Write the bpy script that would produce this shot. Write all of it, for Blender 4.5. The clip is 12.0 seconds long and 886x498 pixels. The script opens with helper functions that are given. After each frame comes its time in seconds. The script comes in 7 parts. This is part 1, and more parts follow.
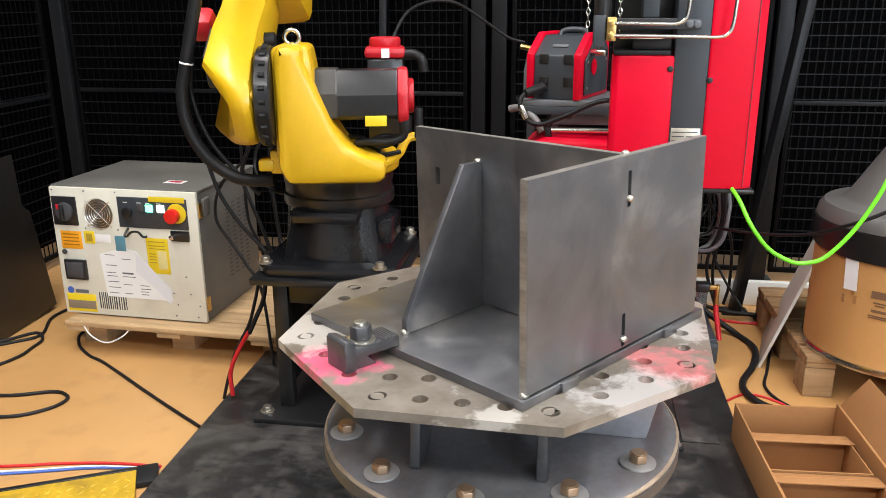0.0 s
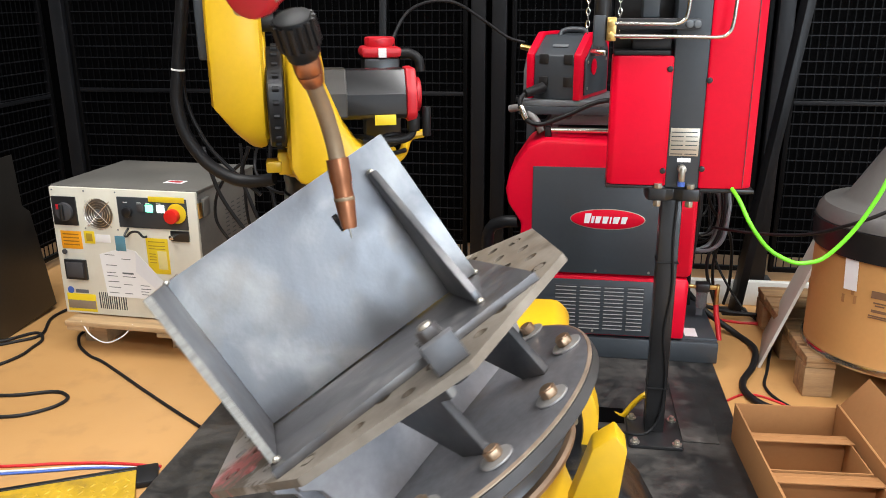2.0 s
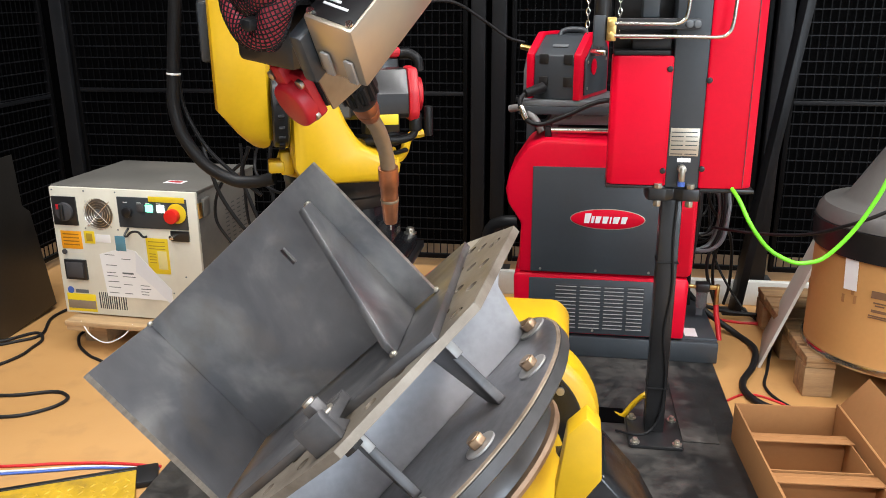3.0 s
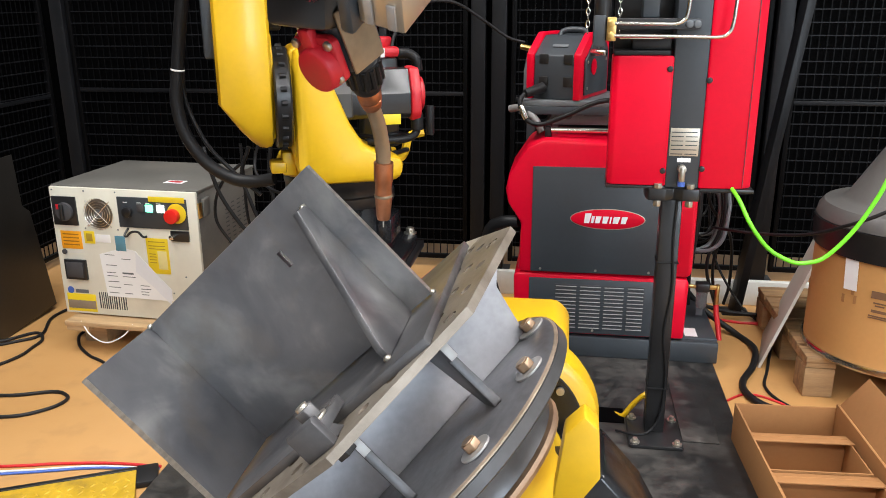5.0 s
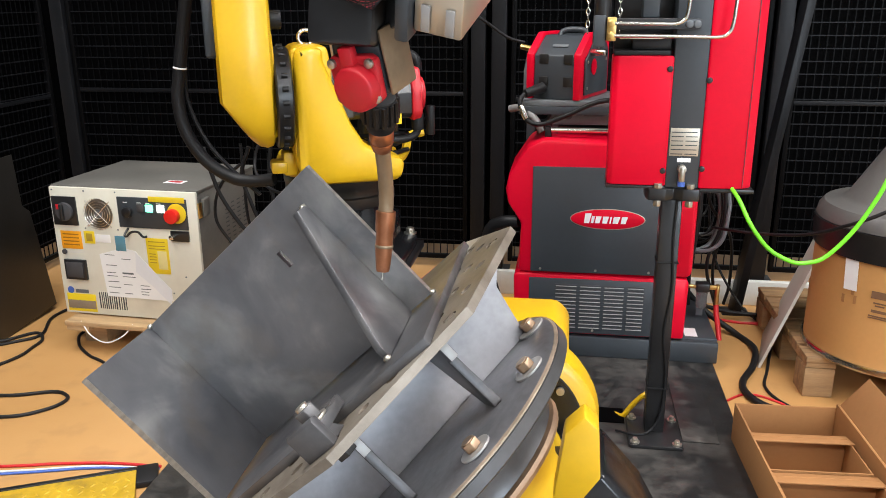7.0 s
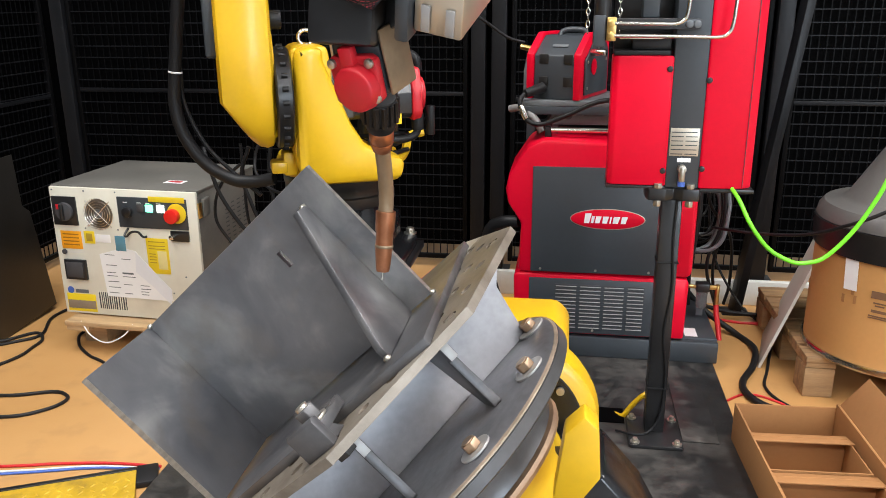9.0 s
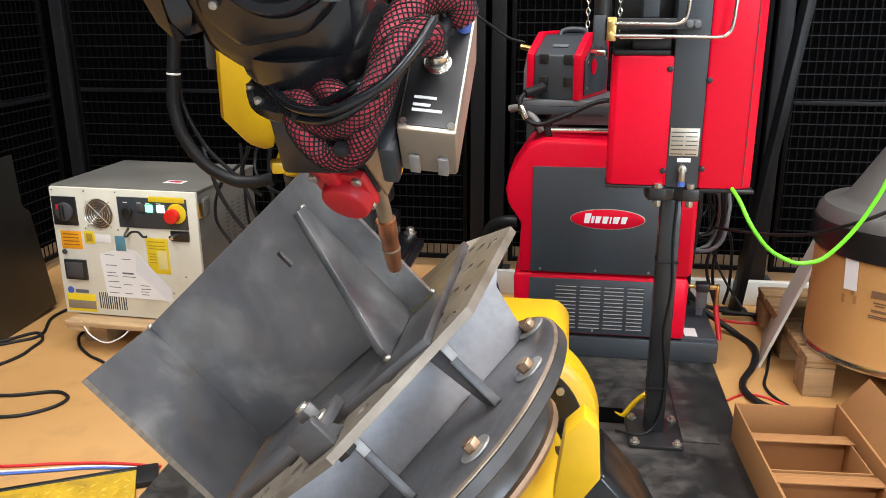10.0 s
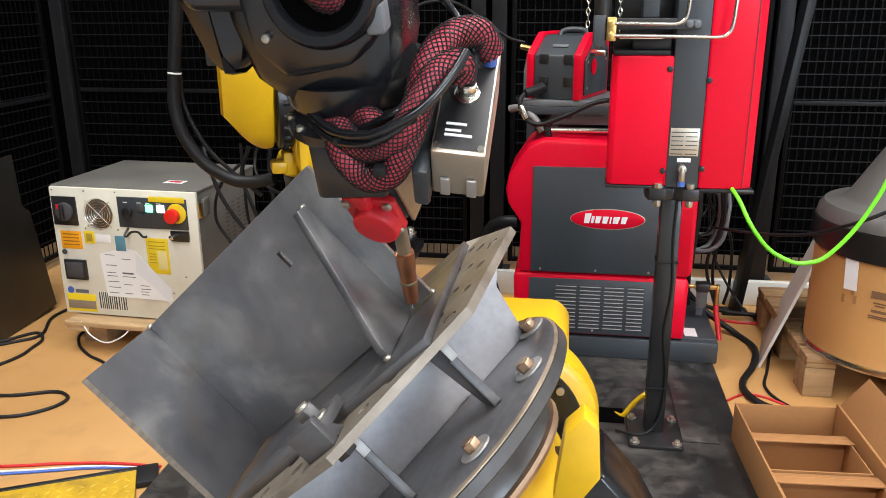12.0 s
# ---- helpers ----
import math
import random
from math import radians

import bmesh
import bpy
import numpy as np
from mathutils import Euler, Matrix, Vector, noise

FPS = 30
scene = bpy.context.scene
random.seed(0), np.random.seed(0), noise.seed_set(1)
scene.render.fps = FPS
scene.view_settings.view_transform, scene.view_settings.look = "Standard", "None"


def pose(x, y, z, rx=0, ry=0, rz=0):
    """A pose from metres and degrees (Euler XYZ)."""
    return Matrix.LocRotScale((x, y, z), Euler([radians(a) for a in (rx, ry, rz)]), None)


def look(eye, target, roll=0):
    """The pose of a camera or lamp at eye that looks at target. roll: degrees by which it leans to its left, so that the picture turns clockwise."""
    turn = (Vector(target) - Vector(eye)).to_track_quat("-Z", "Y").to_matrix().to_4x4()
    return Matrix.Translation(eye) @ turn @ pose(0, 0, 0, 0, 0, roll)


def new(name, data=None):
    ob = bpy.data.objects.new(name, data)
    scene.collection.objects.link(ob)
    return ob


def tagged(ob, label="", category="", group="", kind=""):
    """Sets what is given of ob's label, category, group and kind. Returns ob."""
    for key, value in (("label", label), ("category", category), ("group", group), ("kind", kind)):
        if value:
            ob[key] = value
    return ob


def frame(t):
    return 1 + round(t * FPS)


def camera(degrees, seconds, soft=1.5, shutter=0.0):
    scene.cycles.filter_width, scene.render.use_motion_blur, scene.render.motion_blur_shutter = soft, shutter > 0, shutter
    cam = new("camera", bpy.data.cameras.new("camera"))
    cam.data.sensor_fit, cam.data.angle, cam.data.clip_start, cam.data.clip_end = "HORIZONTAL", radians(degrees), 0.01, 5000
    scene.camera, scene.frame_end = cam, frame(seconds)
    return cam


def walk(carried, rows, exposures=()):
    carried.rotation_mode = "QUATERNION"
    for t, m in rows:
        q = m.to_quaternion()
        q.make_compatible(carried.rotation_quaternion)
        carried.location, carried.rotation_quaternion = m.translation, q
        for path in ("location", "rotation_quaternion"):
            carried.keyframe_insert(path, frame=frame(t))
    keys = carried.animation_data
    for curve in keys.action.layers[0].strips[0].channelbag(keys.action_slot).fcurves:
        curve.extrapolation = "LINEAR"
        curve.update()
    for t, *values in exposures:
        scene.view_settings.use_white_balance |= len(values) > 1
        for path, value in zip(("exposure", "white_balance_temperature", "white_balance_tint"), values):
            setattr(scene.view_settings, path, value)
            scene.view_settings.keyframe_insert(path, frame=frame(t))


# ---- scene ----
# camera: held still, looking slightly down over the welding cell
cam = camera(57.36, 12.0, soft=0.9, shutter=0.5)
EYE = Vector((0, 0, 1.13))
AIM = look(EYE, EYE + Vector((-0.1462, 0.9440, -0.2951)), -0.315)
walk(cam, [(0, AIM), (12, AIM)])

# light: a hall with rows of ceiling tubes
world = bpy.data.worlds.new("world")
scene.world = world
world.use_nodes = True
world.node_tree.nodes["Background"].inputs[0].default_value = (0.80, 0.86, 1.0, 1)
world.node_tree.nodes["Background"].inputs[1].default_value = 0.16
scene.view_settings.exposure = 0.0


def area_lamp(x, y, z, sx, sy, watts, colour=(1, 0.985, 0.975), aim=None):
    # ceiling tubes and the window's daylight lamp share this name
    data = bpy.data.lights.new("tube_and_window_light", "AREA")
    data.shape, data.size, data.size_y, data.energy, data.color = "RECTANGLE", sx, sy, watts, colour
    ob = new("tube_and_window_light", data)
    ob.matrix_world = look((x, y, z), aim or (x, y + 0.001, 0))
    return ob


area_lamp(-1.4, 1.2, 3.6, 0.35, 2.8, 124)
area_lamp(1.2, 1.0, 3.6, 0.35, 2.8, 104)
area_lamp(-0.2, -1.6, 3.4, 3.2, 0.5, 116)
# unseen tube row assumed on the right, lighting plate, risers and yellow housing
area_lamp(3.9, 0.6, 4.2, 0.35, 4.4, 190)
# cool daylight from the wide unseen window in the wall behind the camera
area_lamp(3.6, -5.9, 2.2, 4.4, 2.2, 480, (0.76, 0.88, 1.0), (0.0, 1.0, 0.9))


# ---- materials ----
def nodes_of(name):
    m = bpy.data.materials.new(name)
    m.use_nodes = True
    nt = m.node_tree
    return m, nt, nt.nodes["Principled BSDF"]


def surface(name, base, rough=0.5, metal=0.0, vary=0.12, scale=6.0, fine=80.0, bump=0.05, dirt=None, dirt_amount=0.5,
            dirt_scale=3.0, stretch=(1, 1, 1), spec=0.5, coat=0.0):
    """Paint, metal or card: a base colour with broad clouding, a fine grain, rough spots and patches of dirt or, on the
    loose black sheet, painted sheen.
    """
    m, nt, b = nodes_of(name)
    n, l = nt.nodes, nt.links
    tc = n.new("ShaderNodeTexCoord")
    mp = n.new("ShaderNodeMapping")
    mp.inputs["Scale"].default_value = stretch
    l.new(tc.outputs["Object"], mp.inputs["Vector"])
    big = n.new("ShaderNodeTexNoise")
    big.inputs["Scale"].default_value, big.inputs["Detail"].default_value = scale, 6
    small = n.new("ShaderNodeTexNoise")
    small.inputs["Scale"].default_value, small.inputs["Detail"].default_value = fine, 3
    for t in (big, small):
        l.new(mp.outputs["Vector"], t.inputs["Vector"])
    mixf = n.new("ShaderNodeMath")
    mixf.operation = "MULTIPLY_ADD"
    l.new(small.outputs["Fac"], mixf.inputs[0])
    mixf.inputs[1].default_value = 0.35
    l.new(big.outputs["Fac"], mixf.inputs[2])
    ramp = n.new("ShaderNodeValToRGB")
    lo = tuple(max(0.0, c * (1 - vary)) for c in base) + (1,)
    hi = tuple(min(1.0, c * (1 + vary)) for c in base) + (1,)
    ramp.color_ramp.elements[0].position, ramp.color_ramp.elements[1].position = 0.45, 0.9
    ramp.color_ramp.elements[0].color, ramp.color_ramp.elements[1].color = lo, hi
    l.new(mixf.outputs[0], ramp.inputs["Fac"])
    out = ramp.outputs["Color"]
    if dirt:
        dn = n.new("ShaderNodeTexNoise")
        dn.inputs["Scale"].default_value, dn.inputs["Detail"].default_value, dn.inputs["Roughness"].default_value = dirt_scale, 8, 0.7
        l.new(mp.outputs["Vector"], dn.inputs["Vector"])
        dr = n.new("ShaderNodeValToRGB")
        dr.color_ramp.elements[0].position, dr.color_ramp.elements[1].position = 0.5, 0.72
        dr.color_ramp.elements[0].color, dr.color_ramp.elements[1].color = (0, 0, 0, 1), (dirt_amount,) * 3 + (1,)
        l.new(dn.outputs["Fac"], dr.inputs["Fac"])
        mx = n.new("ShaderNodeMix")
        mx.data_type = "RGBA"
        l.new(dr.outputs["Color"], mx.inputs[0])
        l.new(out, mx.inputs[6])
        mx.inputs[7].default_value = (*dirt, 1)
        out = mx.outputs[2]
    l.new(out, b.inputs["Base Color"])
    rr = n.new("ShaderNodeMapRange")
    rr.inputs[3].default_value, rr.inputs[4].default_value = max(0.03, rough - 0.1), min(1, rough + 0.12)
    l.new(big.outputs["Fac"], rr.inputs[0])
    l.new(rr.outputs[0], b.inputs["Roughness"])
    b.inputs["Metallic"].default_value = metal
    b.inputs["Specular IOR Level"].default_value = spec
    b.inputs["Coat Weight"].default_value = coat
    b.inputs["Coat Roughness"].default_value = 0.15
    if bump:
        bp = n.new("ShaderNodeBump")
        bp.inputs["Strength"].default_value, bp.inputs["Distance"].default_value = bump, 0.004
        l.new(mixf.outputs[0], bp.inputs["Height"])
        l.new(bp.outputs["Normal"], b.inputs["Normal"])
    return m


def glowing(name, colour, strength):
    m, nt, b = nodes_of(name)
    b.inputs["Base Color"].default_value = (*colour, 1)
    b.inputs["Emission Color"].default_value = (*colour, 1)
    b.inputs["Emission Strength"].default_value = strength
    return m


YELLOW = surface("yellow_paint", (0.72, 0.435, 0.010), 0.38, vary=0.06, scale=5, bump=0.02, dirt=(0.30, 0.19, 0.02), dirt_amount=0.25, coat=0.2)
RED = surface("red_paint", (0.67, 0.002, 0.024), 0.36, vary=0.07, scale=4, bump=0.015, spec=0.2, coat=0.05)
REDPLASTIC = surface("red_plastic", (0.52, 0.010, 0.020), 0.42, vary=0.1, bump=0.03, dirt=(0.25, 0.03, 0.03), dirt_amount=0.4, dirt_scale=14)
BLACKPAINT = surface("black_paint", (0.012, 0.012, 0.013), 0.35, vary=0.3, bump=0.03, coat=0.2)
CASTBLACK = surface("black_casting", (0.011, 0.0115, 0.0135), 0.22, vary=0.3, fine=160, bump=0.04)
DARKGREY = surface("anthracite_sheet", (0.040, 0.047, 0.055), 0.42, vary=0.1, bump=0.02)
MIDGREY = surface("grey_sheet", (0.13, 0.14, 0.15), 0.45, vary=0.12, bump=0.02)
MESHBLACK = surface("fence_paint", (0.0022, 0.0022, 0.0026), 0.5, vary=0.2, bump=0.0, spec=0.1)
POSTGREY = surface("fence_post_paint", (0.0065, 0.007, 0.0085), 0.45, vary=0.15, bump=0.02, spec=0.3)
WIREGREY = surface("fence_wire_paint", (0.006, 0.0065, 0.008), 0.5, vary=0.3, bump=0.0, spec=0.2)
# black of the fence sheeting, also painted where holes lie in shade
CURTAIN = surface("sheeting_and_hole_black", (0.0009, 0.0009, 0.0011), 0.7, vary=0.5, scale=3, bump=0.05, spec=0.03)
IVORY = surface("ivory_paint", (0.72, 0.70, 0.60), 0.42, vary=0.04, bump=0.015, dirt=(0.42, 0.40, 0.34), dirt_amount=0.35, dirt_scale=5)
CABGREY = surface("grey_lid_paint", (0.125, 0.12, 0.108), 0.5, vary=0.15, bump=0.03, dirt=(0.20, 0.18, 0.145), dirt_amount=0.4)
def mill_scale(name, dark, mid, light, stain):
    """Hot-rolled sheet: cloudy blue-grey scale, lighter wiped streaks and brown stains."""
    m, nt, b = nodes_of(name)
    n, l = nt.nodes, nt.links
    tc = n.new("ShaderNodeTexCoord")
    mp = n.new("ShaderNodeMapping")
    mp.inputs["Scale"].default_value, mp.inputs["Rotation"].default_value = (1.0, 1.0, 0.85), (0.25, 0.15, 0.0)
    l.new(tc.outputs["Object"], mp.inputs["Vector"])
    cloud, streak, brown, grain = (n.new("ShaderNodeTexNoise") for _ in range(4))
    for t, sc, d, w in ((cloud, 7.5, 8, 0.7), (streak, 22, 6, 0.3), (brown, 12, 7, 0.5), (grain, 170, 2, 0)):
        t.inputs["Scale"].default_value, t.inputs["Detail"].default_value, t.inputs["Distortion"].default_value = sc, d, w
        l.new(mp.outputs["Vector"], t.inputs["Vector"])
    mad = n.new("ShaderNodeMath")
    mad.operation = "MULTIPLY_ADD"
    l.new(streak.outputs["Fac"], mad.inputs[0])
    mad.inputs[1].default_value = 0.35
    l.new(cloud.outputs["Fac"], mad.inputs[2])
    r = n.new("ShaderNodeValToRGB")
    e = r.color_ramp.elements
    e[0].position, e[0].color = 0.44, (*dark, 1)
    e[1].position, e[1].color = 0.94, (*light, 1)
    e.new(0.70).color = (*mid, 1)
    l.new(mad.outputs[0], r.inputs["Fac"])
    sr = n.new("ShaderNodeMapRange")
    sr.inputs[1].default_value, sr.inputs[2].default_value, sr.inputs[3].default_value, sr.inputs[4].default_value = 0.55, 0.78, 0.0, 0.5
    l.new(brown.outputs["Fac"], sr.inputs[0])
    mx = n.new("ShaderNodeMix")
    mx.data_type = "RGBA"
    l.new(sr.outputs[0], mx.inputs[0])
    l.new(r.outputs["Color"], mx.inputs[6])
    mx.inputs[7].default_value = (*stain, 1)
    l.new(mx.outputs[2], b.inputs["Base Color"])
    rr = n.new("ShaderNodeMapRange")
    rr.inputs[1].default_value, rr.inputs[2].default_value, rr.inputs[3].default_value, rr.inputs[4].default_value = 0.3, 0.7, 0.32, 0.47
    l.new(streak.outputs["Fac"], rr.inputs[0])
    l.new(rr.outputs[0], b.inputs["Roughness"])
    b.inputs["Metallic"].default_value = 0.8
    bp = n.new("ShaderNodeBump")
    bp.inputs["Strength"].default_value, bp.inputs["Distance"].default_value = 0.05, 0.003
    l.new(grain.outputs["Fac"], bp.inputs["Height"])
    l.new(bp.outputs["Normal"], b.inputs["Normal"])
    return m


STEEL = mill_scale("mill_scale_steel", (0.128, 0.129, 0.138), (0.197, 0.197, 0.206), (0.37, 0.36, 0.35), (0.21, 0.170, 0.130))
CUTEDGE = surface("cut_steel_edge", (0.34, 0.32, 0.29), 0.42, metal=0.7, vary=0.25, scale=20, fine=200, bump=0.1, stretch=(1, 1, 6))
ZINC = surface("zinc_bolt", (0.50, 0.47, 0.41), 0.35, metal=0.9, vary=0.15, bump=0.03, dirt=(0.28, 0.19, 0.10), dirt_amount=0.5, dirt_scale=30)
BRASS = surface("brass", (0.68, 0.45, 0.16), 0.3, metal=1.0, vary=0.1, bump=0.02)
CHROME = surface("bright_pipe", (0.70, 0.68, 0.62), 0.22, metal=1.0, vary=0.06, bump=0.01)
COPPER = surface("heated_copper", (0.44, 0.18, 0.09), 0.36, metal=0.9, vary=0.25, scale=25, bump=0.06, dirt=(0.16, 0.08, 0.05), dirt_amount=0.6, dirt_scale=25)
NECK = surface("worn_brass_neck", (0.30, 0.22, 0.14), 0.45, metal=0.6, vary=0.2, scale=25, bump=0.06)
RUBBER = surface("black_rubber", (0.010, 0.010, 0.011), 0.5, vary=0.2, bump=0.03, spec=0.3)
GREENHOSE = surface("green_hose", (0.16, 0.72, 0.02), 0.4, vary=0.05, bump=0.01)
REDHOSE = surface("red_hose", (0.55, 0.015, 0.02), 0.45, vary=0.1, bump=0.02)
BLUEHOSE = surface("blue_cable", (0.06, 0.13, 0.45), 0.45, vary=0.1, bump=0.02)
CARD = surface("corrugated_card", (0.34, 0.165, 0.065), 0.8, vary=0.09, scale=5, fine=90, bump=0.04, spec=0.2)
DRUMCARD = surface("drum_fibreboard", (0.52, 0.27, 0.095), 0.6, vary=0.06, scale=3, bump=0.02, spec=0.3)
PINE = surface("pallet_pine", (0.50, 0.33, 0.17), 0.75, vary=0.2, scale=5, fine=60, bump=0.12, stretch=(1, 9, 9), dirt=(0.22, 0.14, 0.07), dirt_amount=0.5)
FADED = surface("faded_label_print", (0.42, 0.29, 0.03), 0.6, vary=0.1, bump=0)
PALEYELLOW = surface("pale_label_field", (0.78, 0.68, 0.30), 0.6, vary=0.05, bump=0)
PAPER = surface("paper", (0.80, 0.80, 0.80), 0.7, vary=0.03, bump=0.02)
INK = surface("ink", (0.05, 0.05, 0.055), 0.6, vary=0.1, bump=0)
LABELYELLOW = surface("yellow_label", (0.80, 0.60, 0.02), 0.45, vary=0.05, bump=0)
LABELORANGE = surface("orange_label", (0.85, 0.36, 0.01), 0.45, vary=0.05, bump=0)
WHITEBOARD = surface("white_board", (0.74, 0.74, 0.70), 0.5, vary=0.05, bump=0.02, dirt=(0.45, 0.42, 0.36), dirt_amount=0.4)
SILVER = surface("anodised_aluminium", (0.55, 0.49, 0.40), 0.38, metal=0.8, vary=0.06, bump=0.02)
HOOD = surface("grey_hood_plastic", (0.11, 0.105, 0.10), 0.4, vary=0.15, scale=4, bump=0.03)
TEAL = surface("blue_tape", (0.10, 0.26, 0.34), 0.6, vary=0.1, bump=0.02)
WHITELIGHT = glowing("white_led", (0.85, 1.0, 0.95), 3.0)
GREENLIGHT = glowing("green_led", (0.25, 1.0, 0.65), 2.0)
CLEAR, _nt, _b = nodes_of("clear_bowl")
_b.inputs["Base Color"].default_value = (0.75, 0.8, 0.8, 1)
_b.inputs["Transmission Weight"].default_value = 0.9
_b.inputs["Roughness"].default_value = 0.12


# ---- mesh helpers ----
def box(bm, lo, hi, bevel=0.0, m=None):
    """An upright box from corner lo to corner hi, with rounded edges, moved by m."""
    c = [(a + b) / 2 for a, b in zip(lo, hi)]
    s = [abs(b - a) for a, b in zip(lo, hi)]
    mm = Matrix.Translation(c) @ Matrix.Diagonal((*s, 1))
    tmp = bmesh.new()
    bmesh.ops.create_cube(tmp, size=1, matrix=mm)
    if bevel:
        bmesh.ops.bevel(tmp, geom=tmp.edges[:], offset=min(bevel, min(s) * 0.45), segments=2, affect="EDGES", profile=0.5)
    return merge(bm, tmp, m)


def merge(bm, tmp, m=None):
    if m is not None:
        tmp.transform(m)
    me = bpy.data.meshes.new("t")
    tmp.to_mesh(me)
    tmp.free()
    bm.from_mesh(me)
    bpy.data.meshes.remove(me)
    return bm


def rod(bm, a, b, r, r2=None, sides=20, bevel=0.0):
    """A round bar or cone from a to b."""
    a, b = Vector(a), Vector(b)
    d = b - a
    tmp = bmesh.new()
    bmesh.ops.create_cone(tmp, cap_ends=True, segments=sides, radius1=r, radius2=r if r2 is None else r2, depth=d.length)
    if bevel:
        es = [e for e in tmp.edges if len(e.link_faces) == 2 and e.calc_face_angle(0) > 0.8]
        bmesh.ops.bevel(tmp, geom=es, offset=bevel, segments=2, affect="EDGES", profile=0.5)
    q = d.to_track_quat("Z", "Y").to_matrix().to_4x4()
    return merge(bm, tmp, Matrix.Translation((a + b) / 2) @ q)


def prism(bm, outline, lo, hi, bevel=0.0, m=None):
    """An outline in x, y drawn up from lo to hi."""
    tmp = bmesh.new()
    f = tmp.faces.new([tmp.verts.new((x, y, lo)) for x, y in outline])
    r = bmesh.ops.extrude_face_region(tmp, geom=[f])
    for v in r["geom"]:
        if isinstance(v, bmesh.types.BMVert):
            v.co.z = hi
    bmesh.ops.recalc_face_normals(tmp, faces=tmp.faces[:])
    if bevel:
        es = [e for e in tmp.edges if e.calc_face_angle(0) > 0.5]
        bmesh.ops.bevel(tmp, geom=es, offset=bevel, segments=2, affect="EDGES", profile=0.5)
    return merge(bm, tmp, m)


def lathe(bm, profile, sides=40, m=None):
    """A profile of (radius, height) turned round z."""
    tmp = bmesh.new()
    rings = []
    for r, h in profile:
        rings.append([tmp.verts.new((r * math.cos(2 * math.pi * i / sides), r * math.sin(2 * math.pi * i / sides), h)) for i in range(sides)])
    for a, b in zip(rings, rings[1:]):
        for i in range(sides):
            j = (i + 1) % sides
            tmp.faces.new((a[i], a[j], b[j], b[i]))
    if profile[0][0] > 1e-4:
        tmp.faces.new(rings[0][::-1])
    if profile[-1][0] > 1e-4:
        tmp.faces.new(rings[-1])
    bmesh.ops.remove_doubles(tmp, verts=tmp.verts[:], dist=1e-5)
    bmesh.ops.recalc_face_normals(tmp, faces=tmp.faces[:])
    return merge(bm, tmp, m)


def spline(points, n=10):
    """A smooth line through points."""
    ps = [Vector(p) for p in points]
    ps = [ps[0] * 2 - ps[1]] + ps + [ps[-1] * 2 - ps[-2]]
    out = []
    for i in range(1, len(ps) - 2):
        a, b, c, d = ps[i - 1:i + 3]
        for k in range(n):
            t = k / n
            out.append(0.5 * (2 * b + (c - a) * t + (2 * a - 5 * b + 4 * c - d) * t * t + (3 * b - a - 3 * c + d) * t ** 3))
    return out + [ps[-2]]


def tube(bm, points, r, sides=10, n=10, smooth=True):
    """A hose or cable along points."""
    ps = spline(points, n) if smooth else [Vector(p) for p in points]
    rings, up = [], Vector((0.13, 0.21, 1)).normalized()
    for i, q in enumerate(ps):
        d = (ps[min(i + 1, len(ps) - 1)] - ps[max(i - 1, 0)]).normalized()
        s = d.cross(up)
        if s.length < 1e-3:
            s = d.orthogonal()
        s.normalize()
        up = s.cross(d).normalized()
        rings.append([bm.verts.new(q + r * (math.cos(2 * math.pi * k / sides) * s + math.sin(2 * math.pi * k / sides) * up)) for k in range(sides)])
    for a, b in zip(rings, rings[1:]):
        for k in range(sides):
            j = (k + 1) % sides
            bm.faces.new((a[k], a[j], b[j], b[k]))
    bm.faces.new(rings[0][::-1])
    bm.faces.new(rings[-1])
    return bm


def hexbolt(bm, at, axis, r=0.012, h=0.011, washer=0.024, m=None):
    at, axis = Vector(at), Vector(axis).normalized()
    tmp = bmesh.new()
    if washer:
        rod(tmp, at, at + axis * 0.004, washer, sides=24)
    rod(tmp, at + axis * 0.004, at + axis * (0.004 + h), r, sides=6, bevel=0.0012)
    rod(tmp, at + axis * (0.004 + h), at + axis * (0.0055 + h), r * 0.72, sides=14)
    return merge(bm, tmp, m)


def part(name, bm, material, parent=None, label="", smooth=40):
    """Links a bmesh as one mesh object under a thing or part."""
    me = bpy.data.meshes.new(name)
    bmesh.ops.recalc_face_normals(bm, faces=bm.faces[:])
    for f in bm.faces:
        f.smooth = True
    for e in bm.edges:
        e.smooth = e.calc_face_angle(0) < radians(smooth)
    bm.to_mesh(me)
    bm.free()
    me.materials.append(material)
    ob = new(name, me)
    ob.parent = parent
    if label:
        tagged(ob, label)
    return ob


def thing(name, label, category, m=None, group="", kind=""):
    ob = new(name)
    ob.empty_display_size = 0.05
    if m is not None:
        ob.matrix_world = m
    return tagged(ob, label, category, group, kind)


B = bmesh.new

